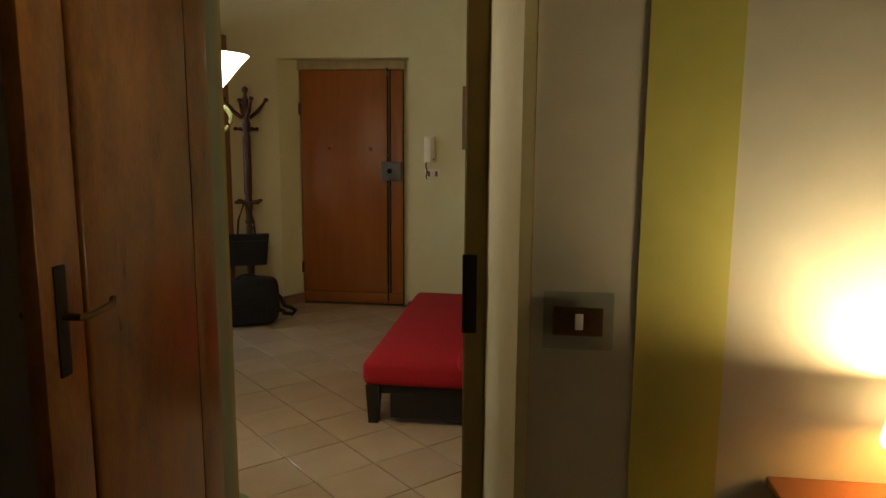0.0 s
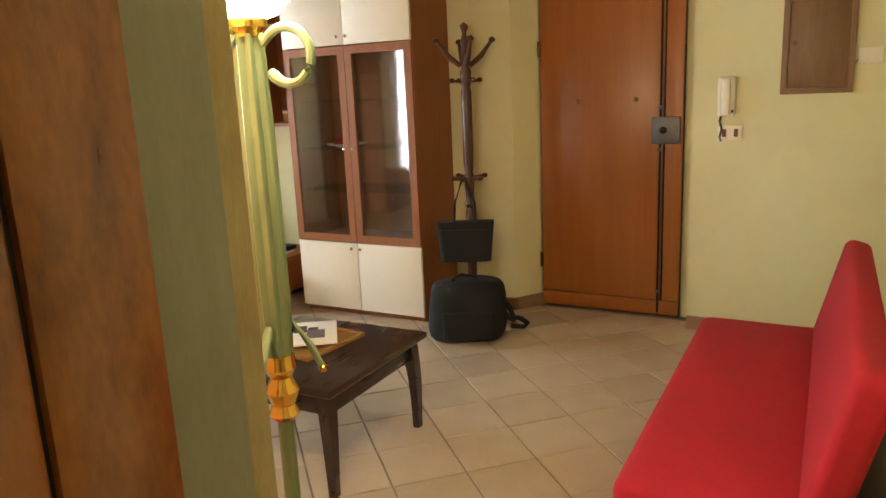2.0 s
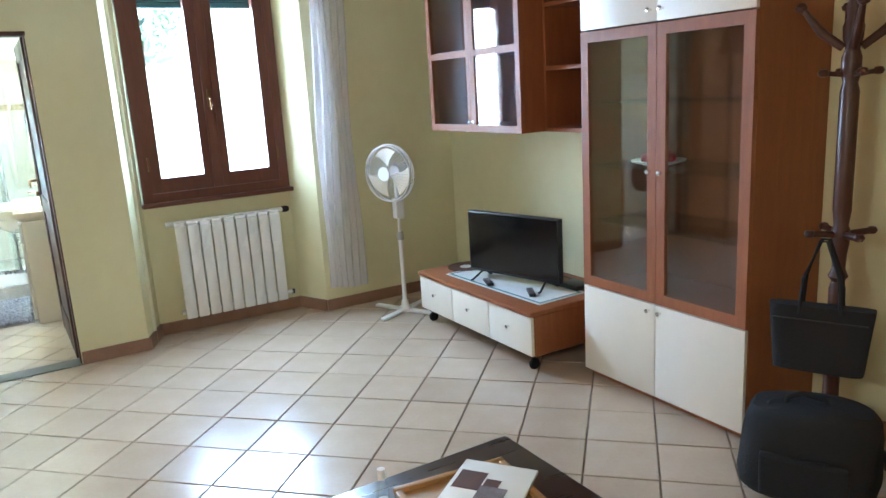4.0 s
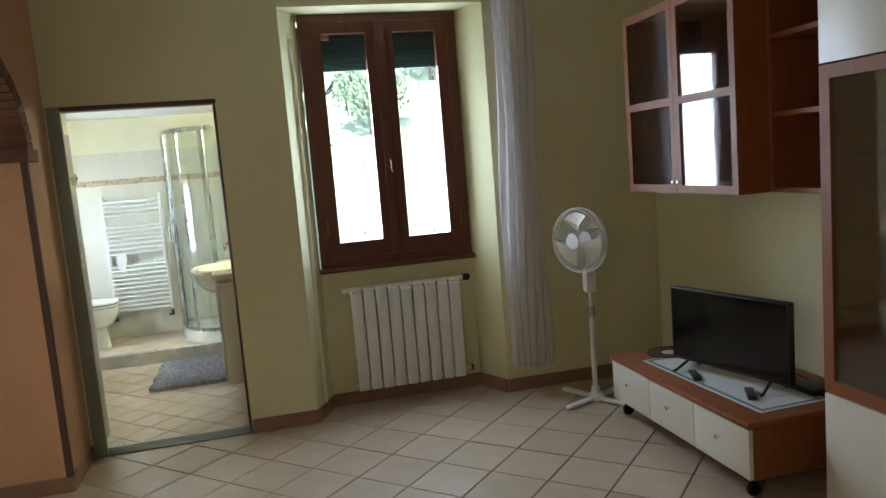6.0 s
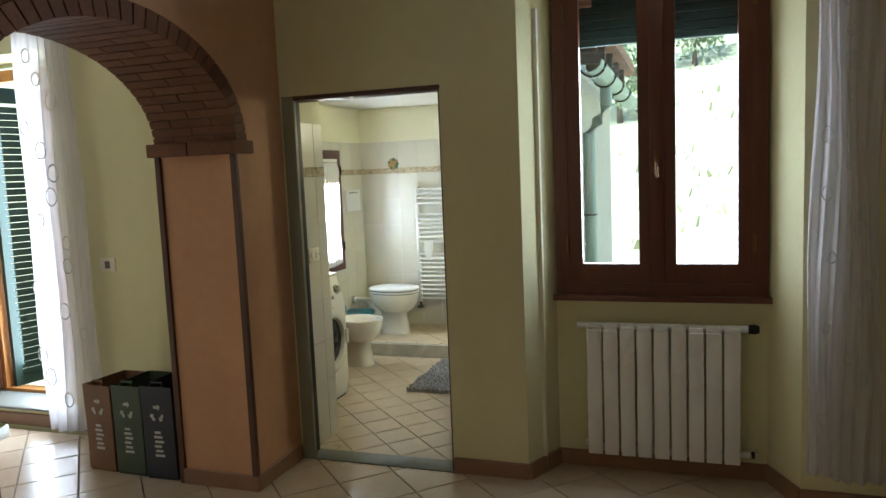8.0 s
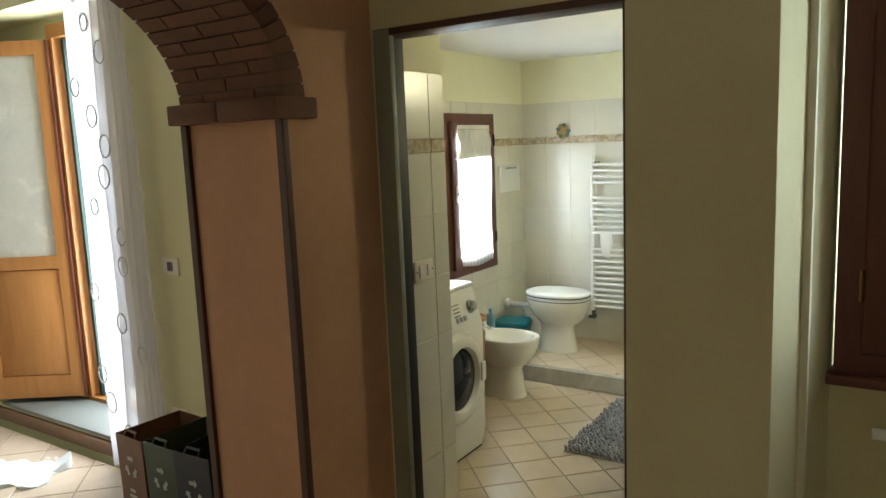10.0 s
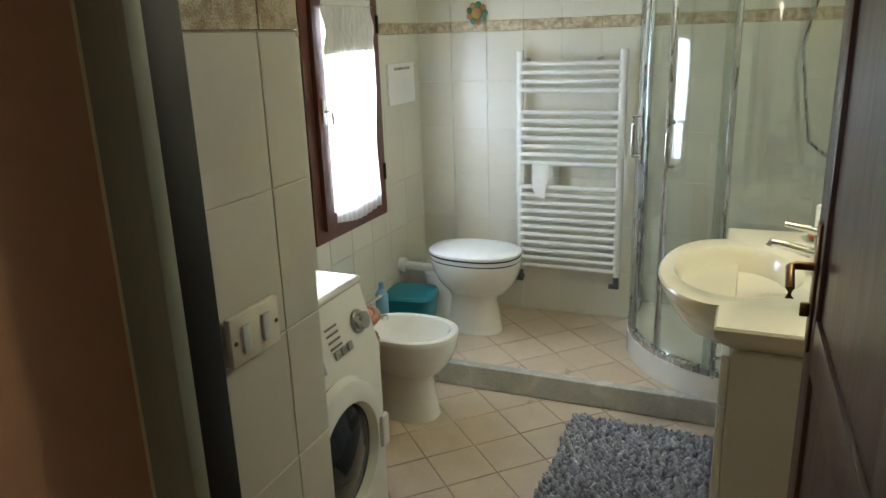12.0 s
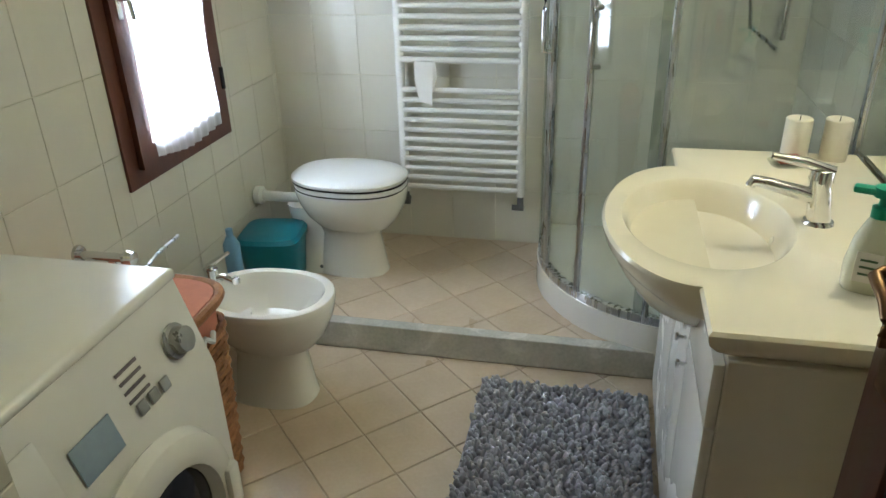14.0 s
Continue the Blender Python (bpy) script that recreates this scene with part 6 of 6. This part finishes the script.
part("window_sill", box(-0.95, -0.245, 0.11, 0.50, 0.06, 0.128, 0.004), GREYSTONE, fw, "grey stone step")


def french_leaf(par, m, w):
    z0, z1, s = 0.16, 2.35, 0.085
    part("leaf_frame", moved(boxes((0, -0.02, z0, s, 0.02, z1), (w - s, -0.02, z0, w, 0.02, z1), (s, -0.02, z0, w - s, 0.02, z0 + 0.14), (s, -0.02, 0.98, w - s, 0.02, 1.06), (s, -0.02, z1 - s, w - s, 0.02, z1)), m), PINE, par)
    part("leaf_panel", moved(box(s + 0.004, -0.012, z0 + 0.144, w - s - 0.004, 0.012, 0.976, 0.008), m), PINE, par)
    part("leaf_pane", moved(boxes((s, -0.003, 1.06, w - s, 0.003, z1 - s)), m), FROST, par, "frosted pane")
    part("leaf_edge", moved(box(-0.002, -0.026, z0, 0.012, 0.026, z1), m), WINWOOD, par)


french_leaf(fw, pose(-0.47, 0.055, 0, 0, 0, -146), 0.60)
french_leaf(fw, pose(0.46, 0.055, 0, 0, 0, -84), 0.27)
for k in range(40):
    part("shutter_slat", moved(box(-0.45, -0.016, 0.0, 0.0, 0.016, 0.045, 0.004, 1), pose(-0.42, 0.22, 0.25 + 0.05 * k, 30, 0, 0)) if k < 0 else moved(box(0.03, -0.012, 0.0, 0.40, 0.012, 0.045, 0.004, 1), pose(-0.40, 0.10, 0.22 + 0.05 * k, 0, 0, 78)), SHUTTER, fw, "dark green shutter slat")
part("shutter_frame", moved(boxes((0.0, -0.02, 0.15, 0.05, 0.02, 2.35), (0.38, -0.02, 0.15, 0.43, 0.02, 2.35), (0.05, -0.02, 0.15, 0.38, 0.02, 0.22), (0.05, -0.02, 2.24, 0.38, 0.02, 2.35)), pose(-0.40, 0.10, 0, 0, 0, 78)), SHUTTER, fw, "dark green shutter frame")
cur = thing("curtain", -1.64, 0.00, 0, 0, "long white sheer kitchen curtain with embroidered rings", "curtain")
part("cloth", drape(0.50, 0.04, 2.64, 7, 0.03, 40, 0.02, 3, lambda f: 1.0 - 0.12 * f), SHEER, cur)
random.seed(9)
for k in range(16):
    z = 0.25 + 0.145 * k
    x = random.uniform(-0.2, 0.2)
    r = random.uniform(0.03, 0.045)
    part("embroidered_ring", tube([(x + r * math.cos(a / 12 * 2 * math.pi), -0.048, z + 1.3 * r * math.sin(a / 12 * 2 * math.pi)) for a in range(13)], 0.004, 5), PRINT, cur)
part("rod", tube([(-1.75, 0, 2.66), (0.34, 0, 2.66)], 0.014, 10), WINWOOD, cur, "dark wooden curtain rod")
sk = thing("wall_socket", -1.36, 0.08, 1.07, 0, "ivory wall socket in the kitchen", "socket")
part("plate", box(-0.06, -0.010, 0, 0.06, 0, 0.085, 0.003), WAX, sk)
part("insert", box(-0.02, -0.013, 0.02, 0.02, -0.009, 0.065, 0.002), GREYPRINT, sk)
sk = thing("wall_socket", -1.40, 0.08, 0.30, 0, "ivory wall socket near the kitchen floor", "socket")
part("plate", box(-0.06, -0.010, 0, 0.06, 0, 0.085, 0.003), WAX, sk)
rg = thing("floor_cloth", -2.28, -0.32, 0.001, 24, "crumpled white cloth lying on the kitchen floor", "cloth")
bm = bmesh.new()
g = [[bm.verts.new((-0.22 + 0.44 * i / 14 + 0.02 * math.sin(j), -0.14 + 0.28 * j / 10 + 0.02 * math.cos(1.3 * i), 0.012 + 0.010 * math.sin(1.7 * i) * math.cos(1.1 * j) + (0.06 * max(0, (i - 11) / 3) * max(0, (j - 6) / 4)))) for j in range(11)] for i in range(15)]
for i in range(14):
    for j in range(10):
        bm.faces.new((g[i][j], g[i + 1][j], g[i + 1][j + 1], g[i][j + 1]))
ex = bmesh.ops.extrude_face_region(bm, geom=bm.faces[:])
for v in ex["geom"]:
    if isinstance(v, bmesh.types.BMVert):
        v.co.z = 0.0
part("cloth", bm, LACE, rg)
for k, (mat, col) in enumerate(((BAGBROWN, "brown"), (BAGGREEN, "dark green"), (BAGBLUE, "navy blue"))):
    b = thing("recycling_bag", -1.02 + 0.205 * k, -0.29 - 0.01 * k, 0, -4 + 3 * k, col + " open recycling bag with a pale arrow symbol", "bag", "recycling bags")
    w, d, h = 0.098, 0.15, 0.50 + 0.01 * k
    part("body", loft([[(-w * a, -d * a, z), (w * a, -d * a, z), (w * a, d * a, z), (-w * a, d * a, z)] for a, z in ((0.96, 0.0), (1.0, 0.02), (0.99, h * 0.5), (1.02, h), (0.99, h), (0.96, h * 0.5), (0.93, 0.03))]), mat, b, "", False)
    for a in (90, 210, 330):
        c, s = math.cos(radians(a)), math.sin(radians(a))
        part("arrow_mark", moved(prism([(-0.02, -0.008), (0.008, -0.008), (0.008, -0.018), (0.024, 0.0), (0.008, 0.018), (0.008, 0.008), (-0.02, 0.008)], 0, 0.0015), pose(0.032 * c, -d - 0.003, 0.37 + 0.038 * s, 90, 0, 0) @ pose(0, 0, 0, 0, 0, a - 90)), PRINT, b)
    for i in range(6):
        part("printed_bar", box(-0.03 + 0.006 * (i % 2), -d - 0.0035, 0.13 + 0.026 * i, 0.03 - 0.008 * (i % 3), -d - 0.001, 0.143 + 0.026 * i), PRINT, b)
    part("handle", tube([(-0.04, -d * 0.98, h), (-0.035, -d * 0.9, h + 0.02), (0.035, -d * 0.9, h + 0.02), (0.04, -d * 0.98, h)], 0.006, 6), mat, b)

# ---- bedroom corner ----
sw = thing("light_switch", -0.583, -5.912, 1.045, 0, "dark switch insert in a clear plate on the bedroom wall", "light switch")
part("plate", box(-0.008, -0.085, -0.03, 0, 0.085, 0.115, 0.004), SHOWERGLASS, sw, "clear plastic surround").visible_shadow = False
part("insert", box(-0.013, -0.060, 0.006, -0.007, 0.060, 0.078, 0.003), BRONZE, sw, "brown switch insert")
part("rocker", box(-0.017, -0.012, 0.022, -0.012, 0.008, 0.062, 0.002), WHITE, sw)
dr = thing("bedside_dresser", -0.838, -6.775, 0, 0, "dark orange-brown wooden dresser beside the bedroom door", "dresser")
part("top", box(-0.25, -0.40, 0.80, 0.25, 0.40, 0.83, 0.008), CHERRY, dr)
part("body", box(-0.22, -0.37, 0.06, 0.24, 0.37, 0.80, 0.004), CHERRY, dr)
for k in range(3):
    d = part("drawer", box(-0.238, -0.35, 0.09 + 0.235 * k, -0.219, 0.35, 0.305 + 0.235 * k, 0.004), CHERRY, dr)
    part("knob", moved(lathe([(0, 0), (0.008, 0), (0.014, 0.015), (0, 0.022)], 12), pose(-0.238, 0, 0.20 + 0.235 * k, 0, -90, 0)), BRASS, d)
for x in (-0.2, 0.2):
    for y in (-0.34, 0.34):
        part("leg", box(x - 0.025, y - 0.025, 0, x + 0.025, y + 0.025, 0.06, 0.003), CHERRY, dr)
dr.scale = (1, 1, 0.868)
tl = thing("table_lamp", -0.722, -6.70, 0.7205, 0, "small table lamp with a lit parchment shade", "table lamp")
part("foot", lathe([(0, 0), (0.06, 0), (0.06, 0.012), (0.028, 0.03), (0.016, 0.05), (0.028, 0.08), (0.018, 0.11), (0.010, 0.14), (0.010, 0.165), (0, 0.165)], 24), BRASS, tl)
part("shade", lathe([(0.125, 0.140), (0.103, 0.250), (0.100, 0.250), (0.122, 0.140), (0.125, 0.140)], 36), OPALBED, tl, "glowing parchment shade")
# added dark body, so that the unlit corner behind the door stays black
wd = thing("wardrobe", -0.60, -3.55, 0, 0, "dark wooden wardrobe in the unlit corner behind the bedroom door", "wardrobe")
part("carcass", box(-0.60, -0.74, 0.06, 0.0, 0.74, 2.38, 0.006), DARKWOOD, wd)
part("plinth", box(-0.57, -0.72, 0, -0.02, 0.72, 0.06, 0.003), DARKWOOD, wd)
for y0, y1 in ((-0.735, -0.003), (0.003, 0.735)):
    d = part("door", box(-0.622, y0, 0.07, -0.601, y1, 2.36, 0.004), DARKWOOD, wd)
    part("knob", moved(lathe([(0, 0), (0.006, 0), (0.014, 0.016), (0, 0.022)], 12), pose(-0.622, -0.04 if y0 < -0.1 else 0.04, 1.1, 0, -90, 0)), BRONZE, d)
gl = thing("drinking_glass", -0.92, -6.60, 0.7205, 0, "small glass on the dresser", "glass")
part("body", lathe([(0, 0), (0.026, 0), (0.033, 0.09), (0.031, 0.09), (0.024, 0.008), (0, 0.008)], 20), SHOWERGLASS, gl)

# ---- outside ----
bm = bmesh.new()
def hill(x, y):
    r = max(0.0, y - 7)
    return -2.6 + 0.55 * r * (1 - math.exp(-r / 26)) * (0.75 + 0.25 * math.sin(x * 0.05)) - 0.0022 * r * r * 0.3
gx = [-2500, -900, -300, -120] + [-60 + 6 * i for i in range(21)] + [120, 300, 900, 2500]
gy = [-2500, -700, -200, -60, -20] + [0.6 + 4 * i for i in range(16)] + [90, 130, 200, 400, 900, 2500]
gv = [[bm.verts.new((x, y, (min(hill(x, y), 34) if 0 < y < 300 and abs(x) < 400 else (-2.6 if y < 0 else 30)))) for y in gy] for x in gx]
for i in range(len(gx) - 1):
    for j in range(len(gy) - 1):
        bm.faces.new((gv[i][j], gv[i + 1][j], gv[i + 1][j + 1], gv[i][j + 1]))
setting("ground", bm, DRYGRASS, "dry grassy hillside behind the house", "ground", True)


def leaf_clump(n, rx, ry, rz, size, seed):
    rnd = random.Random(seed)
    v, f = [], []
    for _ in range(n):
        a, b, q = rnd.uniform(0, 6.28), math.acos(rnd.uniform(-1, 1)), rnd.uniform(0.35, 1) ** 0.5
        bump = 1 + 0.28 * math.sin(3 * a + seed) * math.sin(4 * b)
        c = Vector((rx * q * bump * math.sin(b) * math.cos(a), ry * q * bump * math.sin(b) * math.sin(a), rz * q * bump * math.cos(b)))
        e = Euler((rnd.uniform(0, 6), rnd.uniform(0, 6), rnd.uniform(0, 6))).to_matrix()
        k = len(v)
        s = size * rnd.uniform(0.6, 1.3)
        for p in ((-s, 0, 0), (0, -0.45 * s, 0.1 * s), (s, 0, 0), (0, 0.45 * s, 0.1 * s)):
            v.append(tuple(c + e @ Vector(p)))
        f.append((k, k + 1, k + 2, k + 3))
    me = bpy.data.meshes.new("crown")
    me.from_pydata(v, [], f)
    me.materials.append(FOLIAGE)
    return me


crowns = [leaf_clump(1500, 2.0, 2.0, 1.9, 0.17, s) for s in (1, 2, 3)]
rnd = random.Random(21)
for k, (x, y) in enumerate(((6.5, 30), (-1.0, 33), (11, 36), (-8, 30), (2.5, 40), (-14, 26), (16, 44))):
    z = hill(x, y)
    s = rnd.uniform(0.8, 1.25)
    t = thing("tree", x, y, z - 0.05, rnd.uniform(0, 360), "leafy green tree on the hillside", "tree", "hillside trees")
    part("trunk", tube([(0, 0, 0), (0.05, 0.02, 0.9 * s), (0.0, 0.06, 1.9 * s), (0.1, 0.0, 3.0 * s)], 0.1, 8, [0.16, 0.12, 0.09, 0.03]), BARK, t)
    for a in range(4):
        part("limb", tube([(0.02, 0.03, 1.3 * s), (0.5 * math.cos(1.6 * a), 0.5 * math.sin(1.6 * a), 1.9 * s), (1.1 * math.cos(1.6 * a), 1.1 * math.sin(1.6 * a), 2.5 * s)], 0.04, 6, [0.06, 0.045, 0.02]), BARK, t)
    c = new("crown", crowns[k % 3])
    c.parent = t
    c.matrix_basis = Matrix.LocRotScale((0, 0, 2.7 * s), Euler((0, 0, k)), (s, s, s))
v, f = [], []
for _ in range(1500):
    x, y = rnd.uniform(-16, 18), rnd.uniform(6, 40)
    z = hill(x, y)
    s = rnd.uniform(0.05, 0.20)
    e = Euler((rnd.uniform(-0.7, 0.7), rnd.uniform(-0.7, 0.7), rnd.uniform(0, 6))).to_matrix()
    n = len(v)
    for p in ((-0.5 * s, 0, 0), (0.5 * s, 0, 0), (0.25 * s, 0.1 * s, 2.2 * s), (-0.25 * s, 0.1 * s, 2.0 * s)):
        v.append(tuple(Vector((x, y, z)) + e @ Vector(p)))
    f.append((n, n + 1, n + 2, n + 3))
me = bpy.data.meshes.new("undergrowth")
me.from_pydata(v, [], f)
me.materials.append(PALEGRASS)
tagged(new("undergrowth", me), "tall grass and scrub on the hillside", "grass", kind="stuff")
fc = thing("garden_fence", 3.2, 9.5, hill(3.2, 9.5), 0, "weathered wooden garden fence on the slope", "fence")
for i in range(7):
    part("post", tube([(-3 + i, 0, -0.3), (-3 + i + 0.03, 0, 1.0)], 0.04, 6), BARK, fc)
for z in (0.45, 0.85):
    part("rail", tube([(-3.1, 0, z), (3.1, 0.02, z + 0.04)], 0.028, 6), BARK, fc)

# bathroom wing seen from the window: roof edge, gutter, downpipe
gt = thing("gutter", 1.62, 1.15, 2.18, 0, "pale green metal gutter and downpipe on the bathroom wing", "gutter")
part("trough", loft([[(0.07 * math.cos(a), y, 0.07 * math.sin(a)) for a in [math.pi + math.pi * i / 10 for i in range(11)]] + [(0.064 * math.cos(a), y, 0.064 * math.sin(a)) for a in [2 * math.pi - math.pi * i / 10 for i in range(11)]] for y in (-0.65, 2.3)]), COPPER, gt)
for y in (-0.5, 0.1, 0.7, 1.3):
    part("bracket", tube([(0.074 * math.cos(math.pi + math.pi * i / 10), y, 0.074 * math.sin(math.pi + math.pi * i / 10)) for i in range(11)], 0.008, 6), IRON_AND_SHADE, gt)
part("downpipe", tube([(0.0, 0.2, -0.06), (0.0, 0.2, -0.18), (-0.06, 0.22, -0.28), (-0.12, 0.24, -0.36), (-0.12, 0.24, -0.7), (-0.12, 0.24, -4.6)], 0.04, 12), COPPER, gt)
for z in (-0.9, -1.4, -1.9):
    part("clip", tube([(-0.12 + 0.045 * math.cos(i * math.pi / 6), 0.24 + 0.045 * math.sin(i * math.pi / 6), z) for i in range(13)], 0.006, 5), IRON_AND_SHADE, gt)
setting("wall_outside", boxes((BE + 0.2, 0.47, -2.7, BE + 0.24, BN + 0.24, 2.2)), STUCCO, "pale stuccoed outside wall of the bathroom wing", "wall")
setting("roof", prism([(-0.9, 0.3), (1.66, 0.3), (1.66, 3.5), (-0.9, 3.5)], 2.42, 2.5), ROOFTILE, "terracotta roof of the bathroom wing", "roof")
setting("eaves", boxes(*[(1.2, 0.5 + 0.5 * i, 2.30, 1.60, 0.58 + 0.5 * i, 2.42) for i in range(6)]), BARK, "wooden eaves rafters", "roof")
setting("roof_house", boxes((-7.3, -9.3, HT + 0.16, 4.3, 0.75, HT + 0.3)), ROOFTILE, "roof over the house", "roof")


# ---- tiles ----
def clip(poly, x0, y0, x1, y1):
    for axis, lim, sign in ((0, x0, 1), (0, x1, -1), (1, y0, 1), (1, y1, -1)):
        out = []
        for i in range(len(poly)):
            a, b = poly[i], poly[(i + 1) % len(poly)]
            da, db = sign * (a[axis] - lim), sign * (b[axis] - lim)
            if da >= 0:
                out.append(a)
            if da * db < 0:
                t = da / (da - db)
                out.append((a[0] + t * (b[0] - a[0]), a[1] + t * (b[1] - a[1])))
        poly = out
        if len(poly) < 3:
            return []
    return poly


def tile_mesh(poly, z0, z1, ch=0.0025):
    cx, cy = sum(p[0] for p in poly) / len(poly), sum(p[1] for p in poly) / len(poly)
    n = len(poly)
    v = [(x, y, z0) for x, y in poly] + [(x, y, z1 - ch) for x, y in poly]
    for x, y in poly:
        d = math.hypot(x - cx, y - cy) or 1
        v.append((x - (x - cx) / d * ch * 1.4, y - (y - cy) / d * ch * 1.4, z1))
    f = [tuple(range(2 * n, 3 * n))]
    for s in (0, n):
        f += [(s + i, s + (i + 1) % n, s + n + (i + 1) % n, s + n + i) for i in range(n)]
    return v, f


def as_mesh(name, v, f, material):
    me = bpy.data.meshes.new(name)
    me.from_pydata(v, [], f)
    me.materials.append(material)
    return me


def lay_floor(parent, rect, anchor, half, gap, z0, z1, material, single, skip=None):
    """Square tiles turned by 45 degrees; half is half a tile's diagonal. Tiles for which single(x, y) holds are objects, the rest one mesh."""
    x0, y0, x1, y1 = rect
    q = half - gap * 0.7071
    full = as_mesh("tile", *tile_mesh([(q, 0), (0, q), (-q, 0), (0, -q)], z0, z1), material)
    rest_v, rest_f = [], []
    for i in range(int((x0 - anchor[0]) / half) - 2, int((x1 - anchor[0]) / half) + 3):
        for j in range(int((y0 - anchor[1]) / half) - 2, int((y1 - anchor[1]) / half) + 3):
            if (i + j) % 2 == 0:
                continue
            cx, cy = anchor[0] + half * i, anchor[1] + half * j
            if skip and skip(cx, cy):
                continue
            p = clip([(cx + q, cy), (cx, cy + q), (cx - q, cy), (cx, cy - q)], x0, y0, x1, y1)
            if not p:
                continue
            whole = x0 <= cx - q and cx + q <= x1 and y0 <= cy - q and cy + q <= y1
            if single(cx, cy):
                if whole:
                    ob = new("tile", full)
                    ob.location = (cx, cy, 0.0008 * math.sin(37.0 * i + 11.0 * j))
                else:
                    ob = new("tile", as_mesh("tile", *tile_mesh(p, z0, z1), material))
                ob.parent = parent
            else:
                v, f = tile_mesh(p, z0, z1)
                n = len(rest_v)
                rest_v += v
                rest_f += [tuple(k + n for k in g) for g in f]
    if rest_v:
        ob = new("more_tiles", as_mesh("more_tiles", rest_v, rest_f, material))
        ob.parent = parent
        tagged(ob, kind="stuff")


lay_floor(bpy.data.objects["floor"], (-5.0, -9.0, XE + 0.15, -0.002), (2.335, -3.984), 0.218, 0.0072, -0.0065, 0.0, TILE,
          lambda x, y: 0.0 < x and -5.6 < y)
lay_floor(bpy.data.objects["floor_niche"], (1.33, 0.0, 2.60, 0.258), (2.335, -3.984), 0.218, 0.0072, -0.0065, 0.0, TILE, lambda x, y: True)
lay_floor(bpy.data.objects["floor_bath"], (BW, 0.132, BE, 2.245), (-0.045, 1.628), 0.1485, 0.0032, -0.004, 0.0, TILE_BATH, lambda x, y: True)
lay_floor(bpy.data.objects["step"], (BW, 2.297, BE, BN), (-0.045, 1.628), 0.1485, 0.003, 0.102, 0.108, TILE_BATH, lambda x, y: True, lambda x, y: x > 0.75 and y > 2.65)


def tile_wall(wall, u0, u1, place, normal_axis, holes=()):
    """Glazed 20 x 25 cm tiles, a patterned band and a top course on a wall; place(u, z, depth) gives the point."""
    courses = [(1.612 - 0.25 * (k + 1), 1.612 - 0.25 * k, TILE_WALL) for k in range(7)] + [(1.612, 1.668, BAND), (1.668, 1.925, TILE_WALL)]
    us = u0
    while us < u1 - 0.005:
        ue = min(us + 0.2, u1)
        for z0, z1, m in courses:
            a, b, c, d = us + 0.0008, ue - 0.0008, max(z0, 0.002) + 0.0008, z1 - 0.0008
            if d <= c or any(a < h[1] and b > h[0] and c < h[3] and d > h[2] for h in holes if a >= h[0] - 0.02 and b <= h[1] + 0.02 and c >= h[2] - 0.02 and d <= h[3] + 0.02):
                continue
            pieces = [(a, b, c, d)]
            for h in holes:
                cut = []
                for (p, q, r, s) in pieces:
                    if p < h[1] and q > h[0] and r < h[3] and s > h[2]:
                        for piece in ((p, min(q, h[0]), r, s), (max(p, h[1]), q, r, s), (max(p, h[0]), min(q, h[1]), r, min(s, h[2])), (max(p, h[0]), min(q, h[1]), max(r, h[3]), s)):
                            if piece[1] - piece[0] > 0.004 and piece[3] - piece[2] > 0.004:
                                cut.append(piece)
                    else:
                        cut.append((p, q, r, s))
                pieces = cut
            for (p, q, r, s) in pieces:
                ring0 = [place(u, z, 0.0) for u, z in ((p, r), (q, r), (q, s), (p, s))]
                ring1 = [place(u, z, 0.0025) for u, z in ((p, r), (q, r), (q, s), (p, s))]
                e = 0.0015
                ring2 = [place(u, z, 0.0035 + (0.004 if m is BAND else 0)) for u, z in ((p + e, r + e), (q - e, r + e), (q - e, s - e), (p + e, s - e))]
                v = ring0 + ring1 + ring2
                f = [(8, 9, 10, 11)] + [(k, (k + 1) % 4, 4 + (k + 1) % 4, 4 + k) for k in range(4)] + [(4 + k, 4 + (k + 1) % 4, 8 + (k + 1) % 4, 8 + k) for k in range(4)]
                me = as_mesh("wall_tile", v, f, m)
                ob = new("wall_tile", me)
                ob.parent = wall
        us = ue


tile_wall(bpy.data.objects["wall_bath_north"], BW, BE, lambda u, z, d: (u, BN - d, z), 1)
tile_wall(bpy.data.objects["wall_bath_west"], 0.432, BN, lambda u, z, d: (BW + d, u, z), 0, [(1.920, 2.590, 0.735, 1.845)])
tile_wall(bpy.data.objects["wall_bath_stub"], 0.125, 0.432, lambda u, z, d: (0.012 + d, u, z), 0)
tile_wall(bpy.data.objects["wall_bath_east"], 0.98, BN, lambda u, z, d: (BE - d, u, z), 0, [(1.18, 2.24, 0.0, 1.83)])
